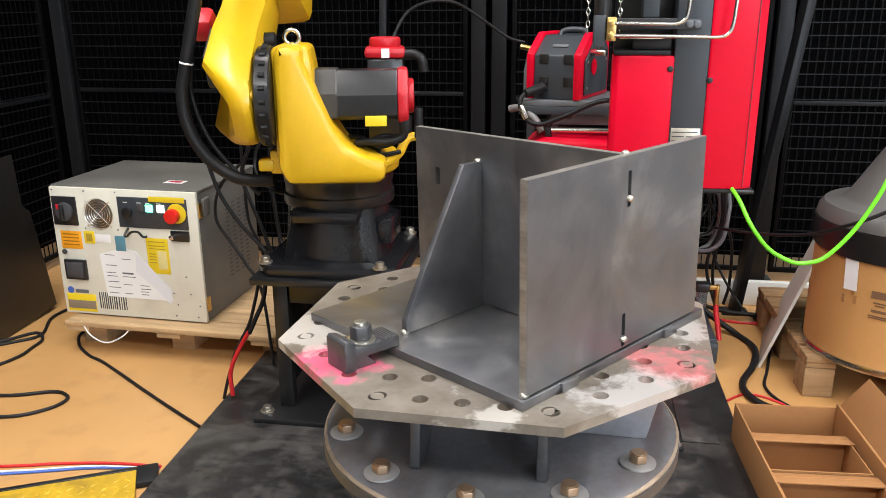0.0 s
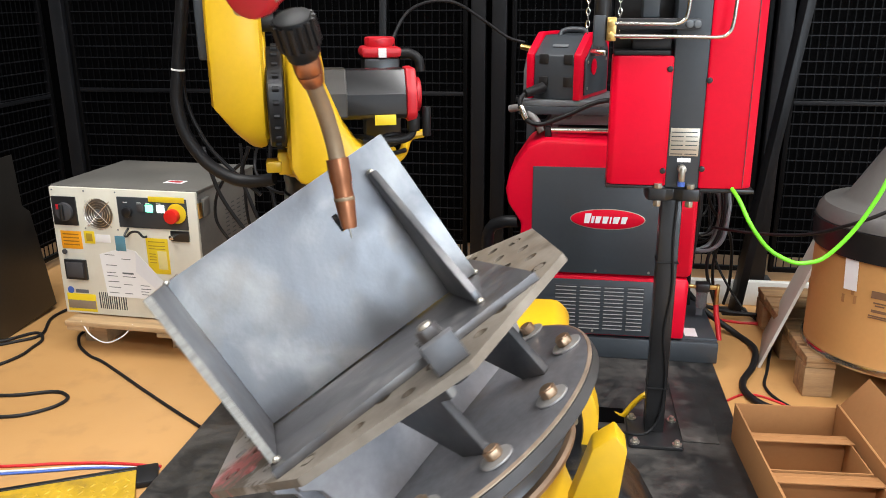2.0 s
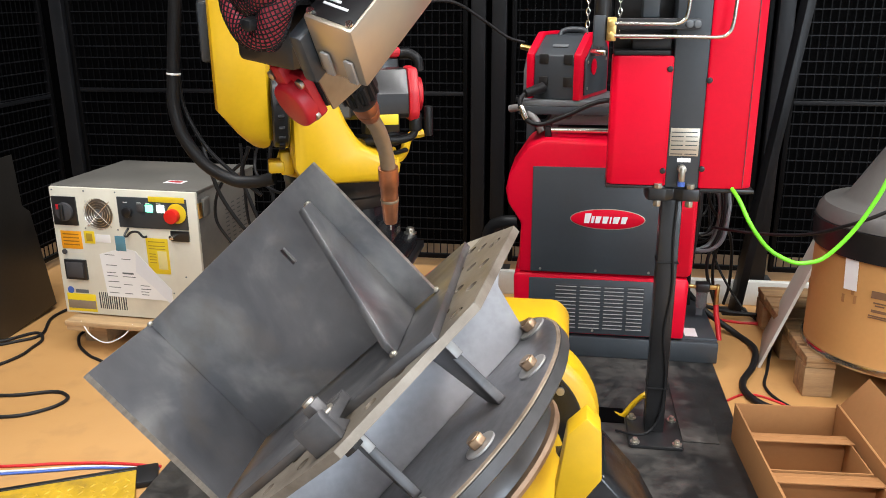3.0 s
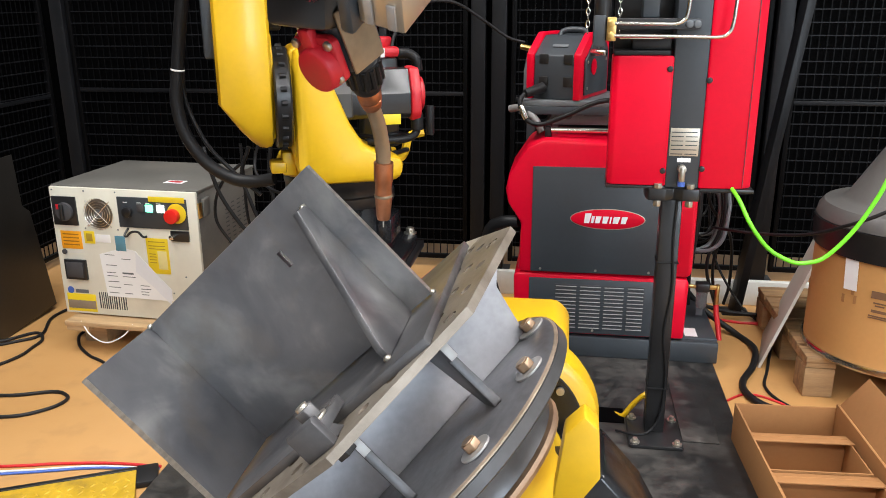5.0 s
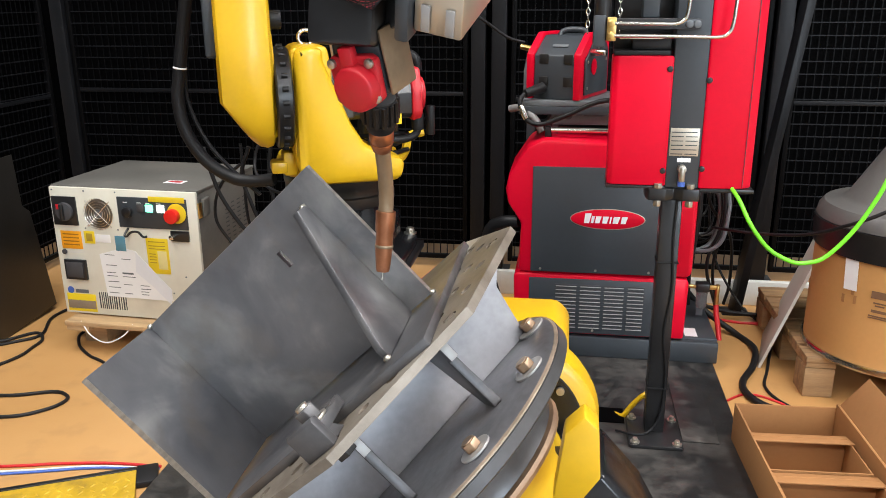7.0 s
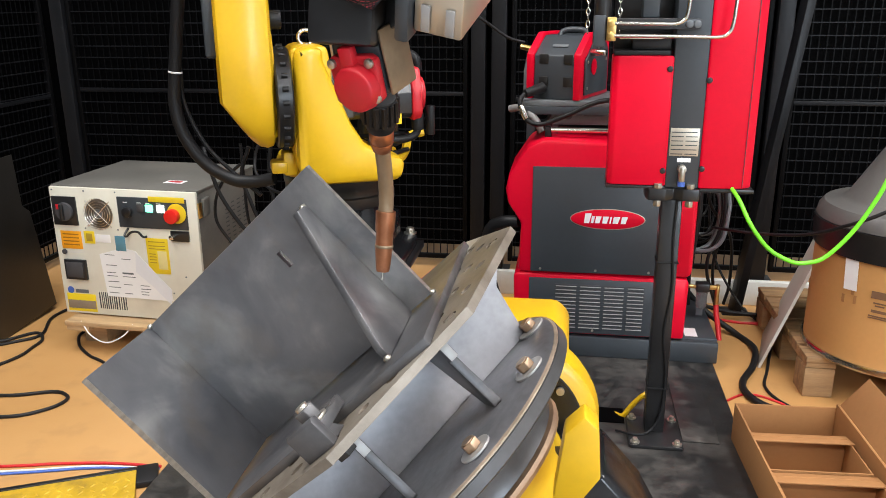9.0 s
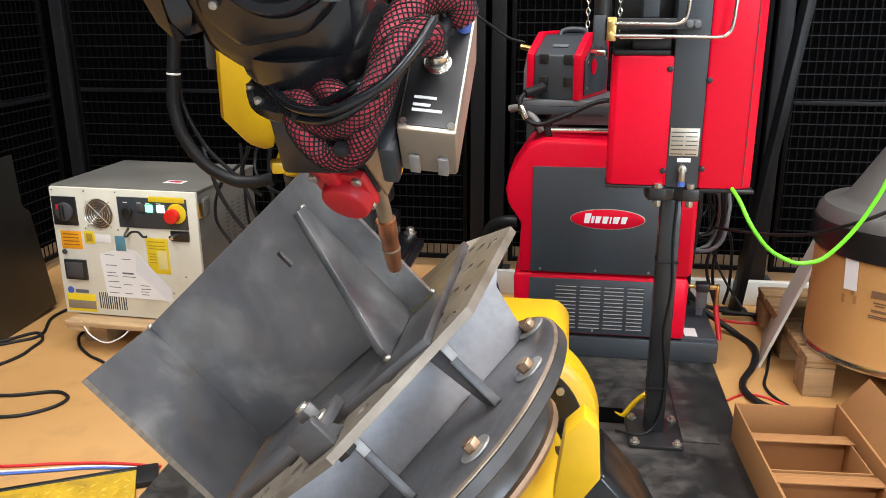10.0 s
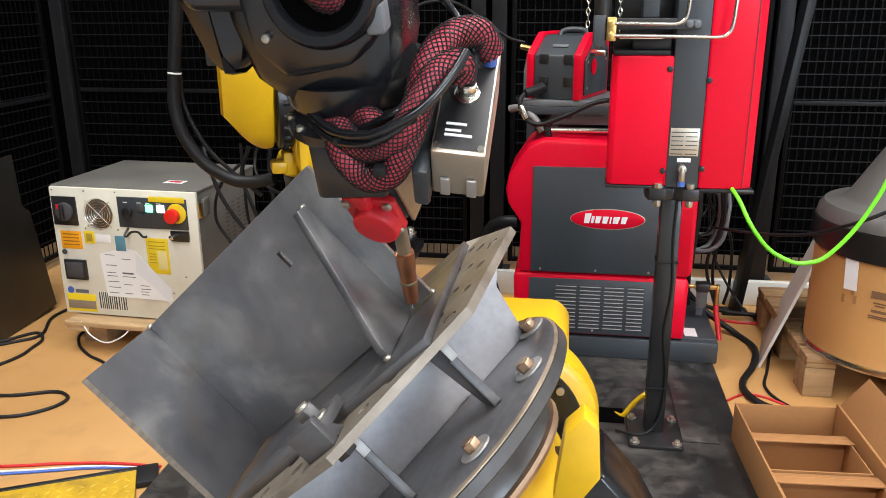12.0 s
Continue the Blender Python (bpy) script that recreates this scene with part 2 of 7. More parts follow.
# ---- setting ----
def tan_floor():
    m, nt, b = nodes_of("tan_epoxy_floor")
    n, l = nt.nodes, nt.links
    tc = n.new("ShaderNodeTexCoord")
    big, mid, fine = (n.new("ShaderNodeTexNoise") for _ in range(3))
    for t, s, d in ((big, 1.1, 5), (mid, 9, 6), (fine, 140, 2)):
        t.inputs["Scale"].default_value, t.inputs["Detail"].default_value = s, d
        l.new(tc.outputs["Object"], t.inputs["Vector"])
    r1 = n.new("ShaderNodeValToRGB")
    r1.color_ramp.elements[0].position, r1.color_ramp.elements[1].position = 0.3, 0.7
    r1.color_ramp.elements[0].color, r1.color_ramp.elements[1].color = (0.50, 0.265, 0.092, 1), (0.59, 0.33, 0.125, 1)
    l.new(big.outputs["Fac"], r1.inputs["Fac"])
    r2 = n.new("ShaderNodeValToRGB")
    r2.color_ramp.elements[0].position, r2.color_ramp.elements[1].position = 0.56, 0.78
    r2.color_ramp.elements[0].color, r2.color_ramp.elements[1].color = (0, 0, 0, 1), (0.45, 0.45, 0.45, 1)
    l.new(mid.outputs["Fac"], r2.inputs["Fac"])
    mx = n.new("ShaderNodeMix")
    mx.data_type = "RGBA"
    l.new(r2.outputs["Color"], mx.inputs[0])
    l.new(r1.outputs["Color"], mx.inputs[6])
    mx.inputs[7].default_value = (0.34, 0.19, 0.075, 1)
    l.new(mx.outputs[2], b.inputs["Base Color"])
    rr = n.new("ShaderNodeMapRange")
    rr.inputs[3].default_value, rr.inputs[4].default_value = 0.32, 0.6
    l.new(mid.outputs["Fac"], rr.inputs[0])
    l.new(rr.outputs[0], b.inputs["Roughness"])
    bp = n.new("ShaderNodeBump")
    bp.inputs["Strength"].default_value, bp.inputs["Distance"].default_value = 0.06, 0.003
    l.new(fine.outputs["Fac"], bp.inputs["Height"])
    l.new(bp.outputs["Normal"], b.inputs["Normal"])
    return m


def scuffed_plate():
    m, nt, b = nodes_of("scuffed_black_plate")
    n, l = nt.nodes, nt.links
    tc = n.new("ShaderNodeTexCoord")
    big, mid, fine = (n.new("ShaderNodeTexNoise") for _ in range(3))
    for t, s, d in ((big, 3.4, 9), (mid, 16, 9), (fine, 220, 2)):
        t.inputs["Scale"].default_value, t.inputs["Detail"].default_value = s, d
        t.inputs["Roughness"].default_value = 0.65
        l.new(tc.outputs["Object"], t.inputs["Vector"])
    big.inputs["Distortion"].default_value = 1.2
    add = n.new("ShaderNodeMath")
    add.operation = "MULTIPLY_ADD"
    l.new(mid.outputs["Fac"], add.inputs[0])
    add.inputs[1].default_value = 0.5
    l.new(big.outputs["Fac"], add.inputs[2])
    drag, turn = n.new("ShaderNodeTexNoise"), n.new("ShaderNodeMapping")
    turn.inputs["Scale"].default_value, turn.inputs["Rotation"].default_value = (2.2, 26.0, 1.0), (0, 0, 0.5)
    drag.inputs["Scale"].default_value, drag.inputs["Detail"].default_value, drag.inputs["Distortion"].default_value = 1.8, 6, 0.5
    l.new(tc.outputs["Object"], turn.inputs["Vector"])
    l.new(turn.outputs["Vector"], drag.inputs["Vector"])
    rub = n.new("ShaderNodeMath")
    rub.operation = "MULTIPLY_ADD"
    l.new(drag.outputs["Fac"], rub.inputs[0])
    rub.inputs[1].default_value = 0.2
    l.new(add.outputs[0], rub.inputs[2])
    r = n.new("ShaderNodeValToRGB")
    r.color_ramp.elements[0].position, r.color_ramp.elements[1].position = 0.79, 1.08
    r.color_ramp.elements[0].color, r.color_ramp.elements[1].color = (0.013, 0.013, 0.0135, 1), (0.066, 0.061, 0.056, 1)
    l.new(rub.outputs[0], r.inputs["Fac"])
    spots = n.new("ShaderNodeTexVoronoi")
    spots.inputs["Scale"].default_value = 42
    l.new(tc.outputs["Object"], spots.inputs["Vector"])
    sr = n.new("ShaderNodeValToRGB")
    sr.color_ramp.elements[0].position, sr.color_ramp.elements[1].position = 0.0, 0.09
    sr.color_ramp.elements[0].color, sr.color_ramp.elements[1].color = (0.5, 0.5, 0.5, 1), (0, 0, 0, 1)
    l.new(spots.outputs["Distance"], sr.inputs["Fac"])
    mx = n.new("ShaderNodeMix")
    mx.data_type = "RGBA"
    l.new(sr.outputs["Color"], mx.inputs[0])
    l.new(r.outputs["Color"], mx.inputs[6])
    mx.inputs[7].default_value = (0.14, 0.13, 0.12, 1)
    l.new(mx.outputs[2], b.inputs["Base Color"])
    rr = n.new("ShaderNodeMapRange")
    rr.inputs[1].default_value, rr.inputs[2].default_value = 0.35, 0.7
    rr.inputs[3].default_value, rr.inputs[4].default_value = 0.34, 0.7
    l.new(mid.outputs["Fac"], rr.inputs[0])
    l.new(rr.outputs[0], b.inputs["Roughness"])
    bp = n.new("ShaderNodeBump")
    bp.inputs["Strength"].default_value, bp.inputs["Distance"].default_value = 0.15, 0.002
    l.new(fine.outputs["Fac"], bp.inputs["Height"])
    l.new(bp.outputs["Normal"], b.inputs["Normal"])
    return m


FLOORMAT, PLATEMAT = tan_floor(), scuffed_plate()
FLOOR = -0.02

bm = B()
box(bm, (-6, 0.0, -0.2), (2.3, 7, FLOOR))
tagged(part("floor", bm, FLOORMAT), "tan epoxy-coated concrete workshop floor with scuffs", "floor", kind="structure")
# assumed floor out of view, grey so the steel plates mirror a neutral tone
UNSEENFLOOR = surface("unseen_floor_grey", (0.36, 0.365, 0.37), 0.5, vary=0.12, scale=2.0, bump=0.04, dirt=(0.22, 0.215, 0.21), dirt_amount=0.4)
bm = B()
box(bm, (-6, -6, -0.2), (6, -0.0005, FLOOR))
box(bm, (2.3005, 0.0, -0.2), (6, 7, FLOOR))
tagged(part("unseen_hall_floor", bm, UNSEENFLOOR), "plain grey hall floor out of view, added for the steel to reflect", "floor", kind="structure")

# steel base plate that carries robot, positioner and service post
bm = B()
box(bm, (-0.976, 0.2, FLOOR), (0.494, 2.66, 0.0), 0.003)
base_plate = tagged(part("base_plate", bm, PLATEMAT), "scuffed black steel base plate bolted to the floor", "steel plate", kind="structure")
bm = B()
box(bm, (0.335, 1.98, 0.0), (0.43, 2.45, 0.004), 0.001)
part("cover_plate", bm, PLATEMAT, base_plate, "thin black cover plate")
# flat black patch paints the shade inside the slot
bm = B()
box(bm, (0.113, 2.058, 0.0005), (0.188, 2.142, 0.0025))
part("cable_slot_shade", bm, CURTAIN, base_plate, "black patch for the dark inside the open cable slot")

# hall around the cell: far walls and a roof that close it
HALLWALL = surface("hall_wall_paint", (0.55, 0.56, 0.56), 0.7, vary=0.08, bump=0.02)
HALLROOF = surface("hall_roof_sheet", (0.66, 0.66, 0.66), 0.6, vary=0.06, bump=0.02)
for nm, lo, hi in (("wall_south", (-6, -6.2, -0.2), (6, -6, 5)), ("wall_east", (6, -6.2, -0.2), (6.2, 7, 5)),
                   ("wall_west", (-6.2, -6.2, -0.2), (-6, 7, 5)), ("wall_north", (-6.2, 7, -0.2), (6.2, 7.2, 5))):
    bm = B()
    box(bm, lo, hi)
    tagged(part(nm, bm, HALLWALL), "plain grey painted workshop wall", "wall", kind="structure")
WHITEFRAME = surface("window_frame_paint", (0.7, 0.7, 0.7), 0.5, vary=0.05, bump=0.01)
win = thing("window_1", "wide white-framed workshop window with daylight behind", "window", pose(3.6, -5.99, 2.2), kind="structure")
for x0, x1, z0, z1 in ((-2.3, 2.3, -1.2, -1.11), (-2.3, 2.3, 1.11, 1.2), (-2.3, -2.21, -1.109, 1.109), (2.21, 2.3, -1.109, 1.109)):
    bm = B()
    box(bm, (x0, 0.0, z0), (x1, 0.08, z1), 0.005)
    part("window_frame", bm, WHITEFRAME, win)
bm = B()
box(bm, (-6.2, -6.2, 5), (6.2, 7.2, 5.2))
tagged(part("ceiling", bm, HALLROOF), "plain light grey workshop ceiling", "ceiling", kind="structure")


# ---- safety fence ----
FY, FX = 3.42, -2.25


def fence_panel(x0, x1, m, z0=0.02, z1=2.2, group="fence panels", label=None, bar=0.728):
    """A welded-wire panel in a tube frame, with black sheeting behind the wires."""
    t = thing("mesh_fence", label or "black welded wire mesh fence panel backed with black sheeting", "fence", m, group)
    bm = B()
    for a in (x0, x1 - 0.02):
        box(bm, (a, -0.012, z0), (a + 0.02, 0.012, z1), 0.003)
    for h in (z0, z1 - 0.02):
        box(bm, (x0 + 0.02, -0.0105, h), (x1 - 0.02, 0.0105, h + 0.02), 0.003)
    part("panel_frame", bm, MESHBLACK, t)
    bm = B()
    n = int((x1 - x0) / 0.030)
    for i in range(1, n):
        x = x0 + (x1 - x0) * i / n
        box(bm, (x - 0.0018, -0.0018, z0), (x + 0.0018, 0.0018, z1))
    tagged(part("wire_mesh", bm, MESHBLACK, t, "thin upright wires"), kind="stuff")
    h = z0 + 0.085
    while h < z1:
        bm = B()
        box(bm, (x0, -0.0065, h - 0.0022), (x1, -0.0022, h + 0.0022))
        part("cross_wire", bm, WIREGREY, t)
        h += 0.049
    bm = B()
    box(bm, (x0 + 0.02, -0.011, bar - 0.009), (x1 - 0.02, -0.0066, bar + 0.009), 0.002)
    part("flat_bar", bm, POSTGREY, t, "grey flat bar across the mesh")
    bm = B()
    box(bm, (x0 + 0.005, 0.020, z0 + 0.06), (x1 - 0.005, 0.024, z1))
    part("sheeting", bm, CURTAIN, t, "black light-blocking sheet")
    return t


def fence_post(x, y, w=0.06, d=0.06, h=2.3):
    t = thing("fence_post", "dark grey square steel fence post with foot plate", "fence post", pose(x, y, FLOOR), "fence posts")
    bm = B()
    box(bm, (-w / 2, -d / 2, 0.008), (w / 2, d / 2, h), 0.004)
    part("post", bm, POSTGREY, t)
    bm = B()
    box(bm, (-w / 2 - 0.03, -d / 2 - 0.02, 0), (w / 2 + 0.03, d / 2 + 0.02, 0.008), 0.002)
    part("foot_plate", bm, POSTGREY, t)
    return t


NORTH = pose(0, FY, 0)
fence_panel(-2.20, -0.42, NORTH, bar=0.748)
fence_panel(-0.24, 0.77, NORTH)
fence_panel(0.86, 2.4, NORTH)
for x in (-2.235, -0.375, -0.29, 0.815):
    fence_post(x, FY)
WEST = pose(FX - 0.02, 0, 0, 0, 0, 90)
fence_panel(1.3, FY - 0.09, WEST)
fence_panel(-1.0, 1.24, WEST)
fence_post(FX - 0.02, 1.27)

# added sheet that hides the lit wall in the gaps between fence panels
bm = B()
box(bm, (-2.4, FY + 0.033, 0.085), (2.6, FY + 0.037, 2.3))
tagged(part("backing_sheet", bm, CURTAIN), "long black sheet added behind the fence to keep its gaps dark", "sheeting", kind="structure")

# low white plinth in front of the fence
bm = B()
box(bm, (-0.5, 3.10, FLOOR), (1.9, 3.13, 0.078), 0.004)
tagged(part("baseboard", bm, WHITEBOARD), "white painted plinth along the foot of the fence", "baseboard", kind="structure")

# ---- timing of the positioner ----
def glide(ts, vs, t):
    """A smooth curve through (ts, vs) without overshoot."""
    if t <= ts[0]:
        return vs[0]
    if t >= ts[-1]:
        return vs[-1]
    d = [(b - a) / (q - p) for p, q, a, b in zip(ts, ts[1:], vs, vs[1:])]
    m = [d[0]] + [0 if a * b <= 0 else 2 * a * b / (a + b) for a, b in zip(d, d[1:])] + [d[-1]]
    i = max(k for k in range(len(ts) - 1) if ts[k] <= t)
    h = ts[i + 1] - ts[i]
    s = (t - ts[i]) / h
    return ((1 + 2 * s) * (1 - s) ** 2 * vs[i] + s * (1 - s) ** 2 * h * m[i]
            + s * s * (3 - 2 * s) * vs[i + 1] + s * s * (s - 1) * h * m[i + 1])


TURN_T = [0, 0.15, 0.3, 0.45, 0.6, 1.0, 1.4, 1.8, 2.2, 2.5, 3.0, 3.4]
TILT = [-1.03, -1.6, -2.95, -5.0, -7.61, -14.71, -23.67, -31.24, -36.67, -39.04, -43.41, -44.11]
SPIN = [52.6, 49.9, 44.5, 38.3, 30.9, 4.23, -27.34, -52.56, -71.88, -79.91, -88.41, -89.94]
PIVOT = Vector((-0.0814, 1.0783, 0.3811))
TOP = Vector((0, 0, 0.3194))
STEPS = [i * 0.1 for i in range(35)] + [12.0]


def tilted(t):
    return Matrix.Translation(PIVOT) @ pose(0, 0, 0, 0, 0, 0.7) @ pose(0, 0, 0, 0, glide(TURN_T, TILT, t), 0) @ pose(0, 0, 0, 0, 0, -0.7)


def turned(t):
    return tilted(t) @ Matrix.Translation(TOP) @ pose(0, 0, 0, 0, 0, glide(TURN_T, SPIN, t))


# ---- two-axis positioner ----
def positioner():
    t = thing("positioner", "yellow two-axis welding positioner with black pedestal, bolted to the base plate", "positioner", pose(PIVOT.x, 1.0, 0))
    dy = PIVOT.y - 1.0
    bm = B()
    box(bm, (-0.15, 0.30, 0.0), (0.16, 0.62, 0.03), 0.004)
    box(bm, (-0.13, 0.34, 0.03), (0.14, 0.60, 0.20), 0.02)
    part("pedestal", bm, CASTBLACK, t)
    bm = B()
    prism(bm, [(-0.2, -0.28), (0.07, -0.28), (0.10, -0.24), (0.10, 0.135), (0.075, 0.16), (-0.18, 0.16), (-0.2, 0.135)], 0.32, 0.58, 0.012,
          Matrix.Translation((0, 0, PIVOT.z)) @ pose(0, 0, 0, 90, 0, 0) @ Matrix.Scale(-1, 4, (0, 0, 1)))
    part("drive_housing", bm, YELLOW, t)
    bm = B()
    lathe(bm, [(0.132, 0.0), (0.150, 0.006), (0.155, 0.03), (0.152, 0.075), (0.14, 0.085)], 48, Matrix.Translation((0, 0.315, PIVOT.z + 0.055)) @ pose(0, 0, 0, 90))
    part("bearing_housing", bm, YELLOW, t)
    bm = B()
    lathe(bm, [(0.09, 0), (0.126, 0.0), (0.131, 0.006), (0.131, 0.05)], 48, Matrix.Translation((0, 0.2475, PIVOT.z + 0.055)) @ pose(0, 0, 0, -90) @ pose(0, 0, -0.02))
    ring = part("bearing_ring", bm, CASTBLACK, t, "black seal ring with sunk bolts")
    for k in range(12):
        a = math.radians(30 * k + 10)
        bm = B()
        rod(bm, (0.113 * math.cos(a), 0.222, PIVOT.z + 0.055 + 0.113 * math.sin(a)), (0.113 * math.cos(a), 0.232, PIVOT.z + 0.055 + 0.113 * math.sin(a)), 0.007, sides=12)
        part("socket_bolt", bm, ZINC, ring)
    bm = B()
    prism(bm, [(0.04, 0.0), (0.33, 0.0), (0.30, 0.20), (0.23, 0.33), (0.16, 0.41), (0.04, 0.41)], 0.14, 0.30, 0.01, Matrix.Translation((0, 0, 0)) @ pose(0, 0, 0, 90) @ Matrix.Scale(-1, 4, (0, 0, 1)))
    foot = part("front_support", bm, CASTBLACK, t)
    bm = B()
    box(bm, (0.0, 0.15, -0.09), (0.002, 0.20, -0.02), 0.0005, pose(0.2315, 0, 0.331, 0, 29, 0) @ pose(0.001, 0, 0, 0, 180, 0) @ pose(-0.001, 0, 0.11))
    part("warning_label", bm, LABELYELLOW, foot)
    # tilting arm, whose axis lies at the pivot
    arm = new("tilt_arm")
    arm.parent = t
    bm = B()
    lathe(bm, [(0.06, -0.085), (0.098, -0.075), (0.114, -0.035), (0.122, 0.005), (0.140, 0.030), (0.158, 0.05)], 48)
    part("gear_housing", bm, YELLOW, arm)
    bm = B()
    lathe(bm, [(0.150, 0.0705), (0.168, 0.0705), (0.166, 0.085), (0.185, 0.1295), (0.15, 0.1295)], 56)
    neck = part("neck_ring", bm, surface("oiled_neck_steel", (0.10, 0.098, 0.10), 0.35, metal=0.6, vary=0.25, bump=0.04), arm, "dark bare-metal neck under the faceplate")
    bm = B()
    lathe(bm, [(0.152, 0.0505), (0.171, 0.054), (0.174, 0.060), (0.172, 0.066), (0.152, 0.0700)], 56)
    part("rusty_lip", bm, surface("rusty_lip_steel", (0.30, 0.20, 0.13), 0.45, metal=0.5, vary=0.3, scale=14, bump=0.06), neck, "rust-brown turned lip")
    bm = B()
    rod(bm, (0, 0.14, 0), (0, 0.2265, 0), 0.098, sides=40, bevel=0.006)
    part("trunnion", bm, YELLOW, arm)
    bm = B()
    prism(bm, [(0.000, 0.500), (0.012, 0.598), (0.036, 0.624), (0.055, 0.606), (0.060, 0.536), (0.030, 0.490)], -0.972, -0.93, 0.003, tilted(12).inverted() @ pose(0, 0, 0, 90))
    part("side_lug", bm, YELLOW, arm)
    bm = B()
    box(bm, (-0.21, -0.10, -0.12), (-0.12, 0.10, 0.02), 0.02)
    part("counter_lug", bm, YELLOW, arm)
    return t, arm


# ---- fixture: faceplate, risers and octagonal table, turning together ----
def sprayed_table():
    m, nt, b = nodes_of("worn_table_top")
    n, l = nt.nodes, nt.links
    tc = n.new("ShaderNodeTexCoord")
    a, c, d = (n.new("ShaderNodeTexNoise") for _ in range(3))
    for t, s, e in ((a, 9, 8), (c, 16, 6), (d, 90, 3)):
        t.inputs["Scale"].default_value, t.inputs["Detail"].default_value, t.inputs["Roughness"].default_value = s, e, 0.65
        l.new(tc.outputs["Object"], t.inputs["Vector"])
    ramp = n.new("ShaderNodeValToRGB")
    e = ramp.color_ramp.elements
    e[0].position, e[0].color = 0.32, (0.12, 0.095, 0.07, 1)
    e[1].position, e[1].color = 0.72, (0.33, 0.295, 0.25, 1)
    e.new(0.5).color = (0.215, 0.185, 0.15, 1)
    l.new(a.outputs["Fac"], ramp.inputs["Fac"])
    out = ramp.outputs["Color"]
    # sprayed patches: pink marks and white spatter guard
    for (px, py, rad), col, wob in (((-0.25, 0.055, 0.066), (0.90, 0.13, 0.26), 0.09), ((0.04, -0.255, 0.060), (0.78, 0.20, 0.22), 0.12),
                                    ((-0.05, -0.275, 0.08), (0.66, 0.63, 0.61), 0.16), ((-0.21, 0.17, 0.06), (0.62, 0.58, 0.53), 0.16),
                                    ((0.15, -0.22, 0.05), (0.62, 0.58, 0.55), 0.16), ((-0.20, -0.17, 0.05), (0.58, 0.55, 0.50), 0.16)):
        sub = n.new("ShaderNodeVectorMath")
        sub.operation = "DISTANCE"
        sub.inputs[1].default_value = (px, py, -0.012)
        l.new(tc.outputs["Object"], sub.inputs[0])
        mad = n.new("ShaderNodeMath")
        mad.operation = "MULTIPLY_ADD"
        l.new(c.outputs["Fac"], mad.inputs[0])
        mad.inputs[1].default_value = wob * 2
        l.new(sub.outputs["Value"], mad.inputs[2])
        r = n.new("ShaderNodeMapRange")
        r.inputs[1].default_value, r.inputs[2].default_value = rad * 0.55 + wob, rad + wob
        r.inputs[3].default_value, r.inputs[4].default_value = 0.8 if col[1] < 0.15 else 0.66, 0.0
        l.new(mad.outputs[0], r.inputs[0])
        mx = n.new("ShaderNodeMix")
        mx.data_type = "RGBA"
        l.new(r.outputs[0], mx.inputs[0])
        l.new(out, mx.inputs[6])
        mx.inputs[7].default_value = (*col, 1)
        out = mx.outputs[2]
    l.new(out, b.inputs["Base Color"])
    rr = n.new("ShaderNodeMapRange")
    rr.inputs[3].default_value, rr.inputs[4].default_value = 0.35, 0.65
    l.new(a.outputs["Fac"], rr.inputs[0])
    l.new(rr.outputs[0], b.inputs["Roughness"])
    b.inputs["Metallic"].default_value = 0.35
    bp = n.new("ShaderNodeBump")
    bp.inputs["Strength"].default_value, bp.inputs["Distance"].default_value = 0.12, 0.003
    l.new(d.outputs["Fac"], bp.inputs["Height"])
    l.new(bp.outputs["Normal"], b.inputs["Normal"])
    return m


TABLETOP = sprayed_table()
RISER = surface("grey_riser_steel", (0.40, 0.40, 0.425), 0.40, metal=0.25, vary=0.2, scale=5, bump=0.04, dirt=(0.36, 0.33, 0.30), dirt_amount=0.4, dirt_scale=8)
DARKSTEEL = surface("dark_flange_steel", (0.095, 0.095, 0.10), 0.40, metal=0.5, vary=0.25, scale=6, bump=0.05, dirt=(0.28, 0.24, 0.21), dirt_amount=0.4, dirt_scale=7)
FACESTEEL = surface("faceplate_steel", (0.20, 0.20, 0.215), 0.38, metal=0.5, vary=0.3, scale=6, bump=0.05, dirt=(0.20, 0.15, 0.12), dirt_amount=0.55, dirt_scale=9)
BRONZED = surface("yellowed_bolt", (0.42, 0.29, 0.19), 0.35, metal=0.8, vary=0.2, scale=30, bump=0.03)
WASHER = surface("zinc_washer", (0.38, 0.37, 0.36), 0.4, metal=0.35, vary=0.12, bump=0.03)
OCTA = [math.radians(-34.6354 + 45 * i) for i in range(8)]


def drilled(outline, holes, r, lo, hi):
    """A plate with round holes through it, as bands of quads round each hole, filled flat between."""
    tmp = bmesh.new()
    edges = []
    def loop(pts):
        vs = [tmp.verts.new((x, y, hi)) for x, y in pts]
        return [tmp.edges.new((vs[i], vs[(i + 1) % len(vs)])) for i in range(len(vs))]
    edges += loop(outline)
    for hx, hy in holes:
        edges += loop([(hx + r * math.cos(k * math.pi / 8), hy + r * math.sin(k * math.pi / 8)) for k in range(16)])
    bmesh.ops.triangle_fill(tmp, use_beauty=True, edges=edges, normal=(0, 0, 1))
    g = bmesh.ops.extrude_face_region(tmp, geom=tmp.faces[:])
    for v in g["geom"]:
        if isinstance(v, bmesh.types.BMVert):
            v.co.z = lo
    bmesh.ops.recalc_face_normals(tmp, faces=tmp.faces[:])
    return tmp


